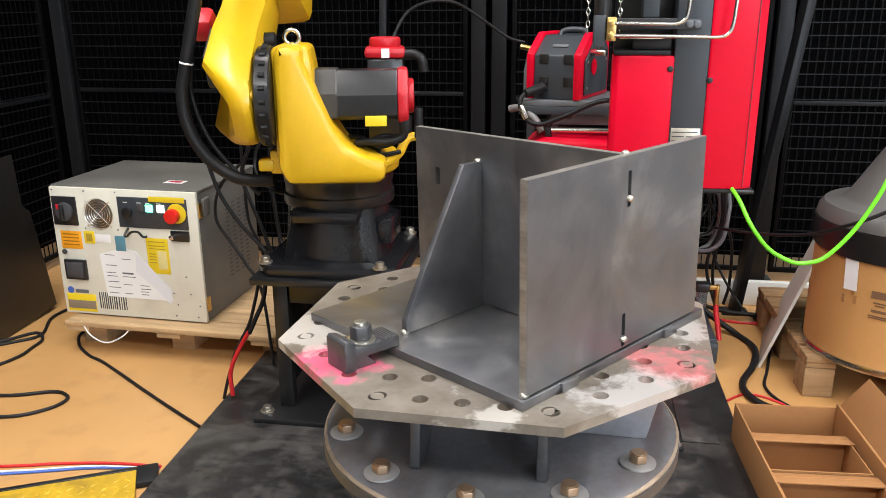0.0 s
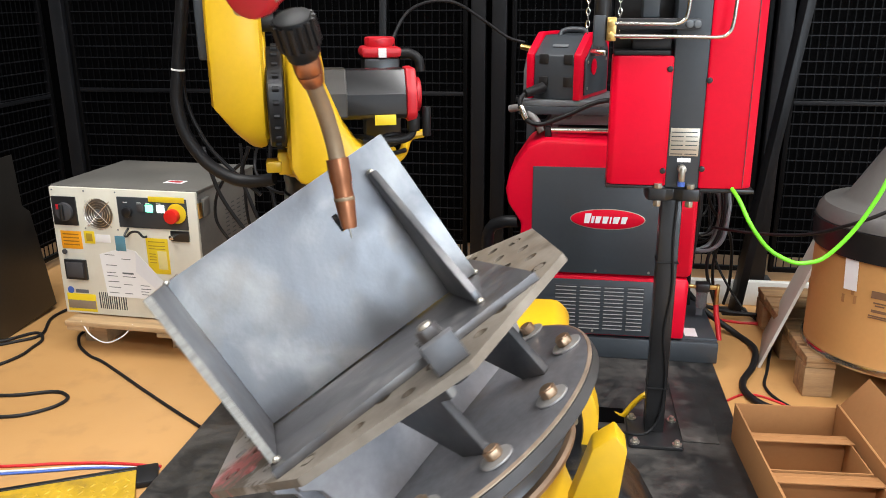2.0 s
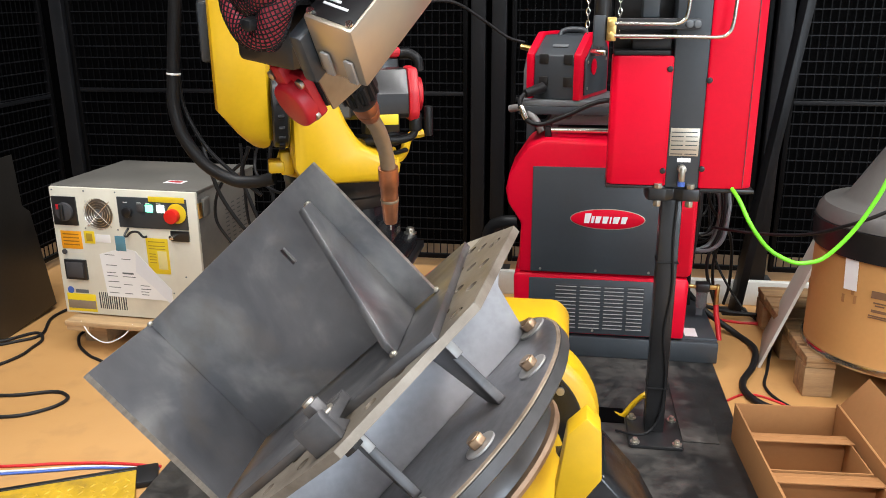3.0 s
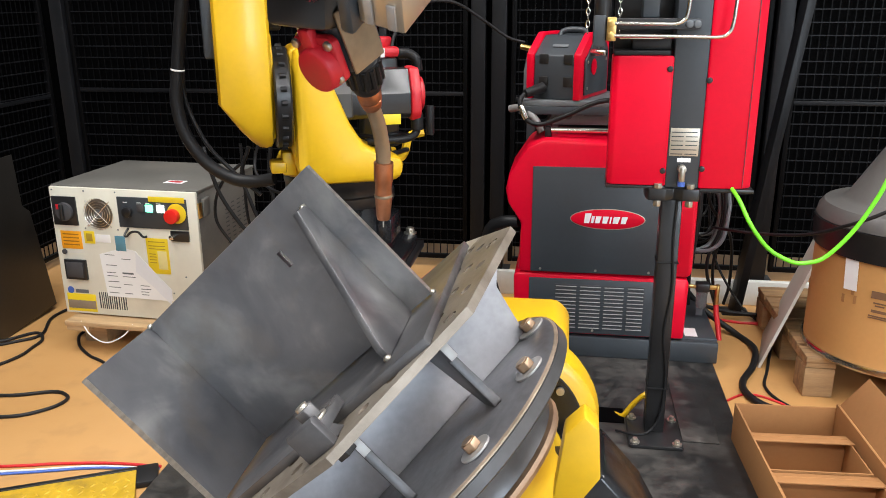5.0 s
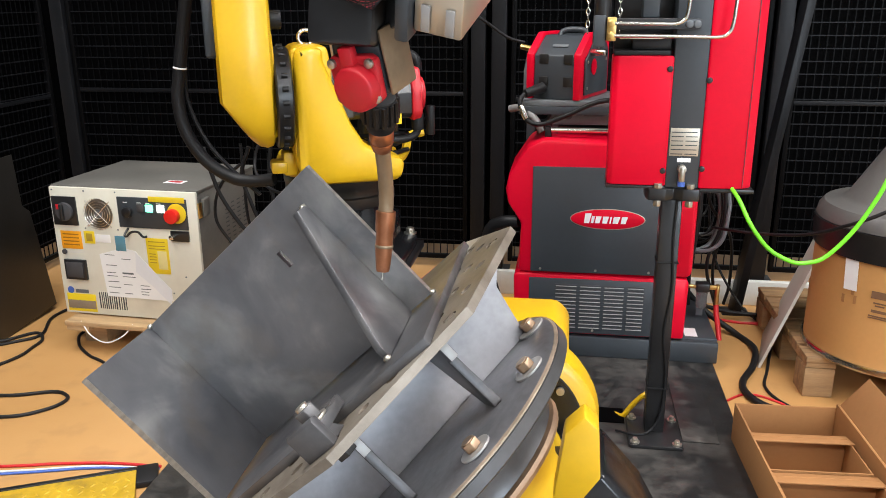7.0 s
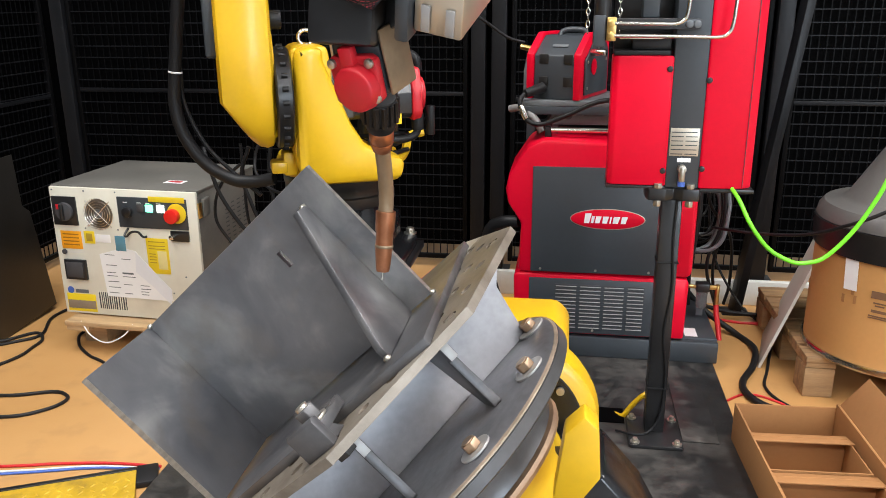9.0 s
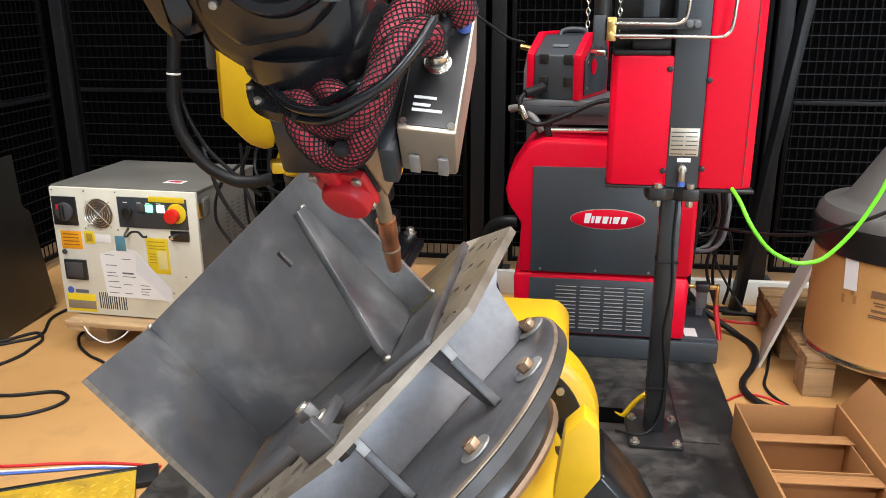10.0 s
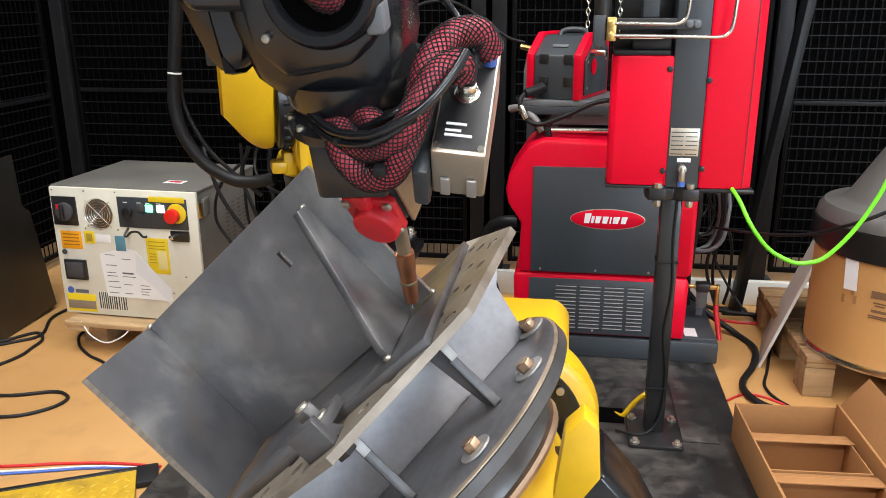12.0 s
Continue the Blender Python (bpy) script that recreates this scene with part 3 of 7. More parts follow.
def fixture():
    t = thing("fixture_table", "octagonal drilled steel fixture table on round faceplate, pink spray marks", "fixture table")
    rim = [(-0.311 * math.cos(a), -0.311 * math.sin(a)) for a in OCTA]
    holes = []
    # two rows of holes run along every edge of the octagon
    for i in range(8):
        a = OCTA[i] + math.radians(22.5)
        nx, ny = -math.cos(a), -math.sin(a)
        rows = ((0.253, (-0.108, -0.036, 0.036, 0.108)), (0.215, (-0.072, 0.0, 0.072))) if i % 2 == 0 else ((0.252, (-0.100, -0.05, 0.0, 0.05, 0.100)), (0.198, (-0.053, 0.0, 0.053)))
        for d, offs in rows:
            for o in offs:
                holes.append((nx * d - ny * o, ny * d + nx * o))
    bm = B()
    tmp = drilled(rim, holes, 0.0098, -0.024, -0.012)
    merge(bm, tmp)
    part("octagon_plate", bm, TABLETOP, t, "worn plate with drilled holes and sprayed marks", 30)
    # box of riser plates with outstanding ribs
    z0, z1 = -0.158, -0.024
    for side in (0, 180):
        m = pose(0, 0, 0, 0, 0, 32.9 + side)
        bm = B()
        prism(bm, [(-0.255, z1), (0.255, z1), (0.255, z1 - 0.03), (0.232, z1 - 0.05), (0.212, z0), (-0.212, z0), (-0.232, z1 - 0.05), (-0.255, z1 - 0.03)], -0.006, 0.006, 0.0015,
              m @ pose(0.032, 0, 0) @ pose(0, 0, 0, 90, 0, 90))
        part("riser_plate", bm, RISER, t)
        for o in (-0.083, 0.083):
            bm = B()
            prism(bm, [(0.0, z1 - 0.045), (0.088, z0), (0.132, z0), (0.135, z0 + 0.004), (0.120, z1 - 0.046), (0.142, z1 - 0.046), (0.142, z1 - 0.02), (0.128, z1), (0.0, z1)], -0.007, 0.007, 0.0015,
                  m @ pose(0.0385, o, 0) @ pose(0, 0, 0, 90, 0, 0))
            rib = part("rib", bm, DARKSTEEL, t)
            bm = B()
            box(bm, (0.1422, -0.0062, z1 - 0.045), (0.1432, 0.0062, z1 - 0.021), 0.0003, m @ pose(0.0385, o, 0))
            part("sawn_end", bm, WASHER, rib, "bright sawn end of the rib")
    bm = B()
    lathe(bm, [(0.10, -0.188), (0.252, -0.188), (0.257, -0.184), (0.257, -0.166), (0.243, -0.158), (0.0, -0.158)], 72)
    face = part("faceplate", bm, FACESTEEL, t, "round dark steel faceplate with a bright worn rim")
    bm = B()
    lathe(bm, [(0.2572, -0.1685), (0.2580, -0.1680), (0.2580, -0.1660), (0.2545, -0.1636), (0.2538, -0.1640)], 72)
    part("worn_rim", bm, surface("rubbed_rim", (0.36, 0.28, 0.21), 0.45, metal=0.5, vary=0.35, scale=14, bump=0.06, dirt=(0.26, 0.17, 0.11), dirt_amount=0.6, dirt_scale=12), face)
    # rim side painted dark, as shade leaves it in the tilted position
    bm = B()
    lathe(bm, [(0.2560, -0.1885), (0.2590, -0.1860), (0.2590, -0.1695), (0.2575, -0.1688)], 72)
    part("rim_band", bm, surface("shaded_rim_steel", (0.075, 0.073, 0.074), 0.42, metal=0.3, vary=0.25, scale=9, bump=0.05), face, "turned rim coloured dark for its shade when tilted")
    for deg in (6, 36, 73, 111, 149, 180, 212, 245, 276, 338):
        a = math.radians(deg)
        bm = B()
        hexbolt(bm, (0.226 * math.cos(a), 0.226 * math.sin(a), -0.158), (0, 0, 1), 0.0125, 0.012, 0)
        part("flange_bolt", bm, BRONZED, face, "yellowed hex bolt")
        bm = B()
        rod(bm, (0.226 * math.cos(a), 0.226 * math.sin(a), -0.158), (0.226 * math.cos(a), 0.226 * math.sin(a), -0.1545), 0.0235, sides=28, bevel=0.001)
        part("washer", bm, WASHER, face)
    return t


# ---- the welded bracket on the table ----
def workpiece():
    t = thing("steel_bracket", "tack-welded mill-scale steel bracket with two upright plates and gussets", "workpiece")
    u0, v0, L, H, ua, Va, tb = -0.1733, -0.1893, 0.3626, 0.2496, 0.1818, 0.3636, 0.0105
    A = u0 + ua
    bm = B()
    prism(bm, [(-0.181, -0.2015), (-0.115, -0.2015), (-0.115, -0.206), (-0.085, -0.206), (-0.085, -0.2015), (0.105, -0.2015), (0.105, -0.206), (0.135, -0.206),
               (0.135, -0.2015), (0.210, -0.2015), (0.210, 0.2015), (-0.183, 0.2015)], -0.012, 0.0, 0.0006)
    part("base_sheet", bm, STEEL, t)
    S1, S2 = 0.2309, 0.049

    def wall(x0, x1, h0, h1, slots):
        tmp = bmesh.new()
        def loop(p):
            vs = [tmp.verts.new((x, y, 0)) for x, y in p]
            return [tmp.edges.new((vs[i], vs[(i + 1) % len(vs)])) for i in range(len(vs))]
        es = loop([(x0, h0), (x1, h0), (x1, h1), (x0, h1)])
        for cx, cy, w, h in slots:
            es += loop([(cx - w, cy - h), (cx + w, cy - h), (cx + w, cy + h), (cx - w, cy + h)])
        bmesh.ops.triangle_fill(tmp, use_beauty=True, edges=es, normal=(0, 0, 1))
        g = bmesh.ops.extrude_face_region(tmp, geom=tmp.faces[:])
        for v in g["geom"]:
            if isinstance(v, bmesh.types.BMVert):
                v.co.z = tb
        bmesh.ops.recalc_face_normals(tmp, faces=tmp.faces[:])
        return tmp
    bm = B()
    merge(bm, wall(u0, u0 + L, 0.003, H, [(A + 0.005, S1 - 0.022, 0.0035, 0.022), (A + 0.005, S2 - 0.022, 0.0035, 0.022)]), pose(0, v0, 0, 90, 0, 0))
    part("front_plate", bm, STEEL, t)
    bm = B()
    merge(bm, wall(v0 + 0.0005, v0 + Va, 0.003, H, [(v0 + 0.2411, 0.1804, 0.0045, 0.0135), (v0 + 0.318, 0.1804, 0.0045, 0.0135)]),
          Matrix(((0, 0, 1, A), (1, 0, 0, 0), (0, 1, 0, 0), (0, 0, 0, 1))))
    part("cross_plate", bm, STEEL, t)
    for vv, s, base in ((0.2317, -1, A - 0.0005), (0.3184, 1, A + tb + 0.0005)):
        bm = B()
        foot, top = 0.150, 0.214
        out = [(0, 0.001), (foot, 0.001), (foot, 0.018), (0.036, top), (0, top)]
        tmp = bmesh.new()
        prism(tmp, out, -0.005, 0.005, 0.0008)
        merge(bm, tmp, Matrix(((s, 0, 0, base), (0, 0, 1, v0 + vv), (0, 1, 0, 0), (0, 0, 0, 1))))
        part("gusset", bm, STEEL, t)
    # bright cut edges and tack welds
    for lo, hi in (((u0, v0 - tb + 0.0005, H), (u0 + L, v0 - 0.0005, H + 0.0006)), ((A + 0.0005, v0, H), (A + tb - 0.0005, v0 + Va, H + 0.0006)),
                   ((u0 - 0.0006, v0 - tb + 0.0005, 0.003), (u0, v0 - 0.0005, H)), ((u0 + L, v0 - tb + 0.0005, 0.003), (u0 + L + 0.0006, v0 - 0.0005, H)),
                   ((A + 0.0005, v0 + Va, 0.003), (A + tb - 0.0005, v0 + Va + 0.0006, H))):
        bm = B()
        box(bm, lo, hi)
        part("cut_edge", bm, CUTEDGE, t, "brighter cut edge")
    for x, y, z, r in ((u0 + 0.002, v0 - tb / 2, 0.003, 0.006), (u0 + L, v0 - 0.002, 0.003, 0.006), (A + tb, v0 + 0.001, H, 0.0055), (A - 0.150, v0 + 0.2317, 0.002, 0.006),
                       (A - 0.004, v0 + 0.2317, 0.214, 0.006), (A + tb + 0.150, v0 + 0.3184, 0.002, 0.006), (A + tb + 0.005, v0 + 0.3184, 0.214, 0.006),
                       (A + tb / 2, v0 + Va, 0.003, 0.006), (A + 0.005, v0 - tb, S1 - 0.034, 0.006), (A + 0.005, v0 - tb, S2 - 0.034, 0.006)):
        bm = B()
        bmesh.ops.create_icosphere(bm, subdivisions=2, radius=r, matrix=Matrix.Translation((x, y, z)) @ Matrix.Diagonal((1, 1, 0.75, 1)))
        part("tack_weld", bm, ZINC, t, "", 80)
    return t


def clamp(m):
    """A strap with a heel plate and two triangular cheeks, held by a stud, washer and nut; its origin lies under the nut."""
    t = thing("clamp", "dark steel strap clamp with hex nut on the fixture table", "clamp", None, "clamps on the table")
    bm = B()
    box(bm, (-0.022, -0.019, 0.002), (0.046, 0.019, 0.016), 0.0015, m)
    part("strap", bm, DARKSTEEL, t)
    bm = B()
    prism(bm, [(-0.038, -0.0118), (-0.0225, -0.0118), (-0.0225, 0.027), (-0.034, 0.030), (-0.038, 0.026)], -0.022, 0.022, 0.0012, m @ pose(0, 0, 0, 90, 0, 0))
    part("heel_block", bm, DARKSTEEL, t)
    for y in (-0.0155, 0.0155):
        bm = B()
        prism(bm, [(-0.0222, -0.0116), (0.010, -0.0116), (-0.0222, 0.020)], y - 0.003, y + 0.003, 0.0008, m @ pose(0, 0, 0, 90, 0, 0))
        part("cheek", bm, DARKSTEEL, t)
    bm = B()
    for k in range(7):
        box(bm, (0.020 + 0.0038 * k, -0.019, 0.0158), (0.0222 + 0.0038 * k, 0.019, 0.0178), 0.0004, m)
    part("serration", bm, DARKSTEEL, t, "row of cut teeth across the strap")
    bm = B()
    rod(bm, m @ Vector((0, 0, 0.016)), m @ Vector((0, 0, 0.0195)), 0.0185, sides=28, bevel=0.0008)
    part("washer", bm, ZINC, t)
    bm = B()
    rod(bm, m @ Vector((0, 0, 0.0195)), m @ Vector((0, 0, 0.038)), 0.0145, sides=6, bevel=0.0014)
    part("nut", bm, DARKSTEEL, t)
    bm = B()
    rod(bm, m @ Vector((0, 0, -0.040)), m @ Vector((0, 0, 0.0425)), 0.0085, sides=20, bevel=0.001)
    part("stud", bm, ZINC, t)
    bm = B()
    rod(bm, m @ Vector((0, 0, -0.0242)), m @ Vector((0, 0, -0.040)), 0.0150, sides=6, bevel=0.001)
    part("lower_nut", bm, BLACKPAINT, t)
    return t


POSITIONER, TILT_ARM = positioner()
FIXTURE = fixture()
BRACKET = workpiece()
CLAMPS = [clamp(pose(-0.219, 0.037, 0, 0, 0, -5)), clamp(pose(0.248, 0.043, 0, 0, 0, 178))]

# ---- control cabinet on its pallet ----
OLDPINE = surface("weathered_pine", (0.33, 0.20, 0.095), 0.8, vary=0.25, scale=5, fine=60, bump=0.15, stretch=(1, 9, 9), dirt=(0.12, 0.08, 0.05), dirt_amount=0.6)


def plank(name, lo, hi, parent, mat=PINE, m=None):
    bm = B()
    box(bm, lo, hi, 0.003, m)
    return part(name, bm, mat, parent)


def pallet(name, label, m, w, d, h, n, inset=0.0, wood=PINE):
    """A slatted wooden pallet: deck boards across three runners with blocks."""
    t = thing(name, label, "pallet", m, "pallets")
    for i in range(n):
        y = (d - 0.095) * i / (n - 1)
        plank("deck_board", (0, y, h - 0.018), (w, y + 0.088 + 0.005 * (i % 2), h + 0.001 * (i % 3)), t, wood)
    for x in (0.0, w / 2 - 0.045, w - 0.09):
        plank("runner", (x + 0.002, 0.004, h - 0.036), (x + 0.088, d - 0.004, h - 0.0185), t, wood)
        for y in (inset, d / 2 - 0.05 + inset / 2, d - 0.10):
            plank("block", (x, y + 0.002, 0.0), (x + 0.086, y + 0.098, h - 0.0365), t, wood)
    return t


pallet("wooden_pallet", "pale pine pallet under the control cabinet", pose(-1.66, 2.325, FLOOR, 0, 0, -3), 0.76, 0.56, 0.115, 6, 0.095)


def cabinet():
    t = thing("control_cabinet", "ivory robot control cabinet with grey lid, switches and paper notes", "control cabinet", pose(-1.692, 2.392, 0.0975, 0, 0, -3.2))
    W, D, H = 0.53, 0.44, 0.447
    bm = B()
    box(bm, (0.004, 0.014, 0), (W - 0.004, D, H - 0.006), 0.004)
    part("body", bm, CABGREY, t, "grey painted sheet body")
    bm = B()
    box(bm, (0, 0, 0.002), (W, 0.013, H), 0.003)
    door = part("front_door", bm, IVORY, t, "ivory front door")
    bm = B()
    box(bm, (-0.002, 0.0135, H - 0.006), (W + 0.002, D + 0.004, H + 0.004), 0.003)
    part("lid", bm, CABGREY, t, "dusty grey lid")

    def plate(name, x0, x1, z0, z1, mat, thick=0.0012, parent=None, label="", back=0.0):
        bm = B()
        box(bm, (x0, -thick - back, z0), (x1, -back, z1), min(0.0008, thick / 3))
        return part(name, bm, mat, parent or door, label)

    def knob(name, x, z, r, depth, mat, back=0.001, parent=None, r2=None, sides=28):
        bm = B()
        rod(bm, (x, -back, z), (x, -back - depth, z), r, r if r2 is None else r2, sides, min(0.002, depth / 3))
        return part(name, bm, mat, parent or door)
    sw = plate("main_switch", 0.008, 0.097, 0.318, 0.416, BLACKPAINT, 0.006)
    knob("switch_dial", 0.056, 0.366, 0.031, 0.012, INK, 0.006, sw)
    bm = B()
    box(bm, (0.050, -0.032, 0.338), (0.062, -0.018, 0.394), 0.004, Matrix.Identity(4))
    part("switch_handle", bm, BLACKPAINT, sw)
    plate("dial_mark", 0.033, 0.043, 0.375, 0.392, REDPLASTIC, 0.001, sw, "", 0.0185)
    # fan grille
    bm = B()
    for r in (0.052, 0.043, 0.034, 0.025, 0.016):
        tube(bm, [(0.178 + r * math.cos(a), -0.006, 0.362 + r * math.sin(a)) for a in [i * math.pi / 16 for i in range(33)]], 0.0012, 6, smooth=False)
    for a in (45, 135):
        c, s = 0.062 * math.cos(radians(a)), 0.062 * math.sin(radians(a))
        tube(bm, [(0.178 - c, -0.0055, 0.362 - s), (0.178 + c, -0.0055, 0.362 + s)], 0.0016, 6, smooth=False)
    part("fan_grille", bm, CHROME, door, "round wire fan grille")
    knob("fan_opening", 0.178, 0.362, 0.050, 0.003, surface("fan_shadow", (0.10, 0.075, 0.055), 0.6, vary=0.3, scale=20, bump=0), 0.0)
    knob("fan_hub", 0.178, 0.362, 0.016, 0.0015, MIDGREY, 0.003)
    pn = plate("operator_panel", 0.250, 0.497, 0.322, 0.424, DARKGREY, 0.004, None, "dark operator panel with lit buttons")
    plate("warning_strip", 0.365, 0.492, 0.412, 0.430, LABELYELLOW, 0.002, pn, "", 0.004)
    knob("key_switch", 0.287, 0.374, 0.017, 0.014, BLACKPAINT, 0.004, pn)
    for x, mt in ((0.335, INK), (0.366, GREENLIGHT), (0.407, WHITELIGHT)):
        plate("lamp", x - 0.012, x + 0.012, 0.378, 0.402, mt, 0.006, pn, "", 0.004)
    for x in (0.28, 0.33, 0.36, 0.40):
        plate("print_bar", x - 0.008, x + 0.008, 0.405, 0.4075, PAPER, 0.0008, pn, "", 0.004)
    es = knob("stop_collar", 0.462, 0.377, 0.033, 0.004, LABELYELLOW, 0.004, pn)
    knob("stop_button", 0.452, 0.371, 0.0235, 0.022, surface("stop_red", (0.75, 0.02, 0.015), 0.3, vary=0.05, bump=0), 0.009, es)
    bm = B()
    tube(bm, [(0.278, 0, 0.318), (0.275, -0.02, 0.300), (0.285, -0.024, 0.297), (0.300, -0.02, 0.31), (0.325, -0.02, 0.312), (0.342, -0.022, 0.298), (0.350, -0.012, 0.296)], 0.004, 8)
    part("cable_hook", bm, BLACKPAINT, door)
    lt = plate("latch", 0.432, 0.497, 0.283, 0.318, BLACKPAINT, 0.006)
    knob("latch_key", 0.443, 0.300, 0.008, 0.02, CHROME, 0.006, lt)
    o = plate("orange_label", 0.022, 0.100, 0.235, 0.297, LABELORANGE)
    for z in (0.286, 0.274, 0.262, 0.250):
        plate("print_bar", 0.030, 0.090, z - 0.002, z + 0.002, surface("label_print", (0.35, 0.14, 0.01), 0.6, bump=0), 0.0006, o, "", 0.0012)
    y = plate("yellow_mark", 0.110, 0.149, 0.257, 0.300, LABELYELLOW)
    plate("mark_square", 0.118, 0.141, 0.265, 0.292, FADED, 0.0006, y, "", 0.0012)
    plate("note_strip", 0.152, 0.207, 0.263, 0.290, PAPER)
    y = plate("yellow_label", 0.337, 0.416, 0.166, 0.288, LABELYELLOW)
    plate("label_field", 0.375, 0.408, 0.182, 0.245, PALEYELLOW, 0.0006, y, "", 0.0012)
    for z in (0.276, 0.262, 0.252, 0.234, 0.224, 0.214, 0.204):
        plate("print_bar", 0.345, 0.370 if z < 0.25 else 0.405, z - 0.0015, z + 0.0015, FADED, 0.0006, y, "", 0.0012)
    c = plate("connector_cover", 0.026, 0.106, 0.128, 0.198, BLACKPAINT, 0.010)
    plate("cover_lid", 0.036, 0.098, 0.138, 0.190, INK, 0.006, c, "", 0.010)
    knob("door_lock", 0.030, 0.224, 0.009, 0.006, INK)
    b = plate("barcode_label", 0.133, 0.240, 0.024, 0.088, IVORY, 0.0008)
    x = 0.136
    while x < 0.236:
        wd = 0.0025 + 0.003 * random.random()
        plate("code_bar", x, x + wd, 0.026, 0.086, INK, 0.0006, b, "", 0.0008)
        x += wd + 0.002 + 0.003 * random.random()
    knob("round_badge", 0.030, 0.086, 0.0125, 0.001, BLUEHOSE, 0.0)
    plate("grey_tag", 0.048, 0.098, 0.077, 0.090, MIDGREY)
    y = plate("type_label", 0.012, 0.122, 0.010, 0.074, LABELYELLOW, 0.001, None, "yellow type label with grey field")
    plate("label_field", 0.014, 0.120, 0.020, 0.050, surface("brown_field", (0.25, 0.19, 0.13), 0.5, bump=0), 0.0006, y, "", 0.001)
    # taped note sheet with a folded corner
    bm = B()
    prism(bm, [(0.160, 0.222), (0.250, 0.248), (0.296, 0.240), (0.355, 0.150), (0.410, 0.118), (0.415, 0.072), (0.172, 0.074)], 0.002, 0.0032, 0, pose(0, 0, 0, 90, 0, 0))
    note = part("note_sheet", bm, PAPER, door, "white printed sheet taped on")
    bm = B()
    prism(bm, [(0.2965, 0.238), (0.415, 0.112), (0.408, 0.060), (0.350, 0.118), (0.290, 0.168)], 0.004, 0.0052, 0, pose(0, 0, 0, 90, 0, 0) @ pose(0, 0, 0, 0, 0, 0))
    part("folded_corner", bm, surface("paper_back", (0.72, 0.73, 0.76), 0.7, vary=0.04, bump=0.02), note)
    random.seed(5)
    for k, z in enumerate((0.222, 0.210, 0.186, 0.160, 0.148, 0.128, 0.120, 0.108, 0.098, 0.088)):
        for x0, x1 in ((0.180, 0.225), (0.238, 0.285 if k < 5 else 0.28), (0.300, 0.340 if k > 5 else 0.30)):
            if x1 > x0 and random.random() < 0.75:
                hh = 0.003 if k in (0, 3) and x0 > 0.23 else 0.0013
                plate("print_bar", x0, x1 - 0.012 * random.random(), z - hh, z + hh, MIDGREY, 0.0005, note, "", 0.0032)
    plate("blue_tape", 0.226, 0.263, 0.238, 0.290, TEAL, 0.0008, note, "strip of blue tape", 0.0034)
    for z in (0.04, 0.36):
        bm = B()
        box(bm, (W + 0.0002, 0.006, z), (W + 0.006, 0.028, z + 0.05), 0.002)
        part("hinge", bm, BRASS, t)
    bm = B()
    box(bm, (W - 0.0035, 0.03, 0.36), (W + 0.010, 0.075, 0.42), 0.004)
    part("side_catch", bm, CABGREY, t)
    bm = B()
    for col in range(4):
        for k in range(18):
            yy = 0.20 + col * 0.045
            box(bm, (W - 0.0038, yy, 0.10 + k * 0.015), (W - 0.0030, yy + 0.022, 0.104 + k * 0.015))
    tagged(part("vent_slots", bm, INK, t), kind="stuff")
    for x, z in ((0.012, 0.437), (0.13, 0.437), (0.245, 0.437), (0.51, 0.06), (0.42, 0.10), (0.48, 0.10), (0.43, 0.06), (0.42, 0.02), (0.50, 0.02), (0.47, 0.16), (0.12, 0.31), (0.24, 0.31)):
        knob("door_screw", x, z, 0.003, 0.002, MIDGREY, 0.0, None, None, 10)
    bm = B()
    box(bm, (0.36, 0.10, H + 0.004), (0.43, 0.14, H + 0.005), 0.0004)
    part("lid_sticker", bm, PAPER, t, "white sticker with red print")
    bm = B()
    box(bm, (0.372, 0.11, H + 0.005), (0.418, 0.13, H + 0.0055))
    part("sticker_print", bm, REDPLASTIC, t)
    return t


cabinet()


# ---- welding power source with cooler ----
def oval(bm, cx, cz, a, b, y0, y1):
    prism(bm, [(cx + a * math.cos(i * math.pi / 24), cz + b * math.sin(i * math.pi / 24)) for i in range(48)], -y1, -y0, 0.0005, pose(0, 0, 0, 90, 0, 0))


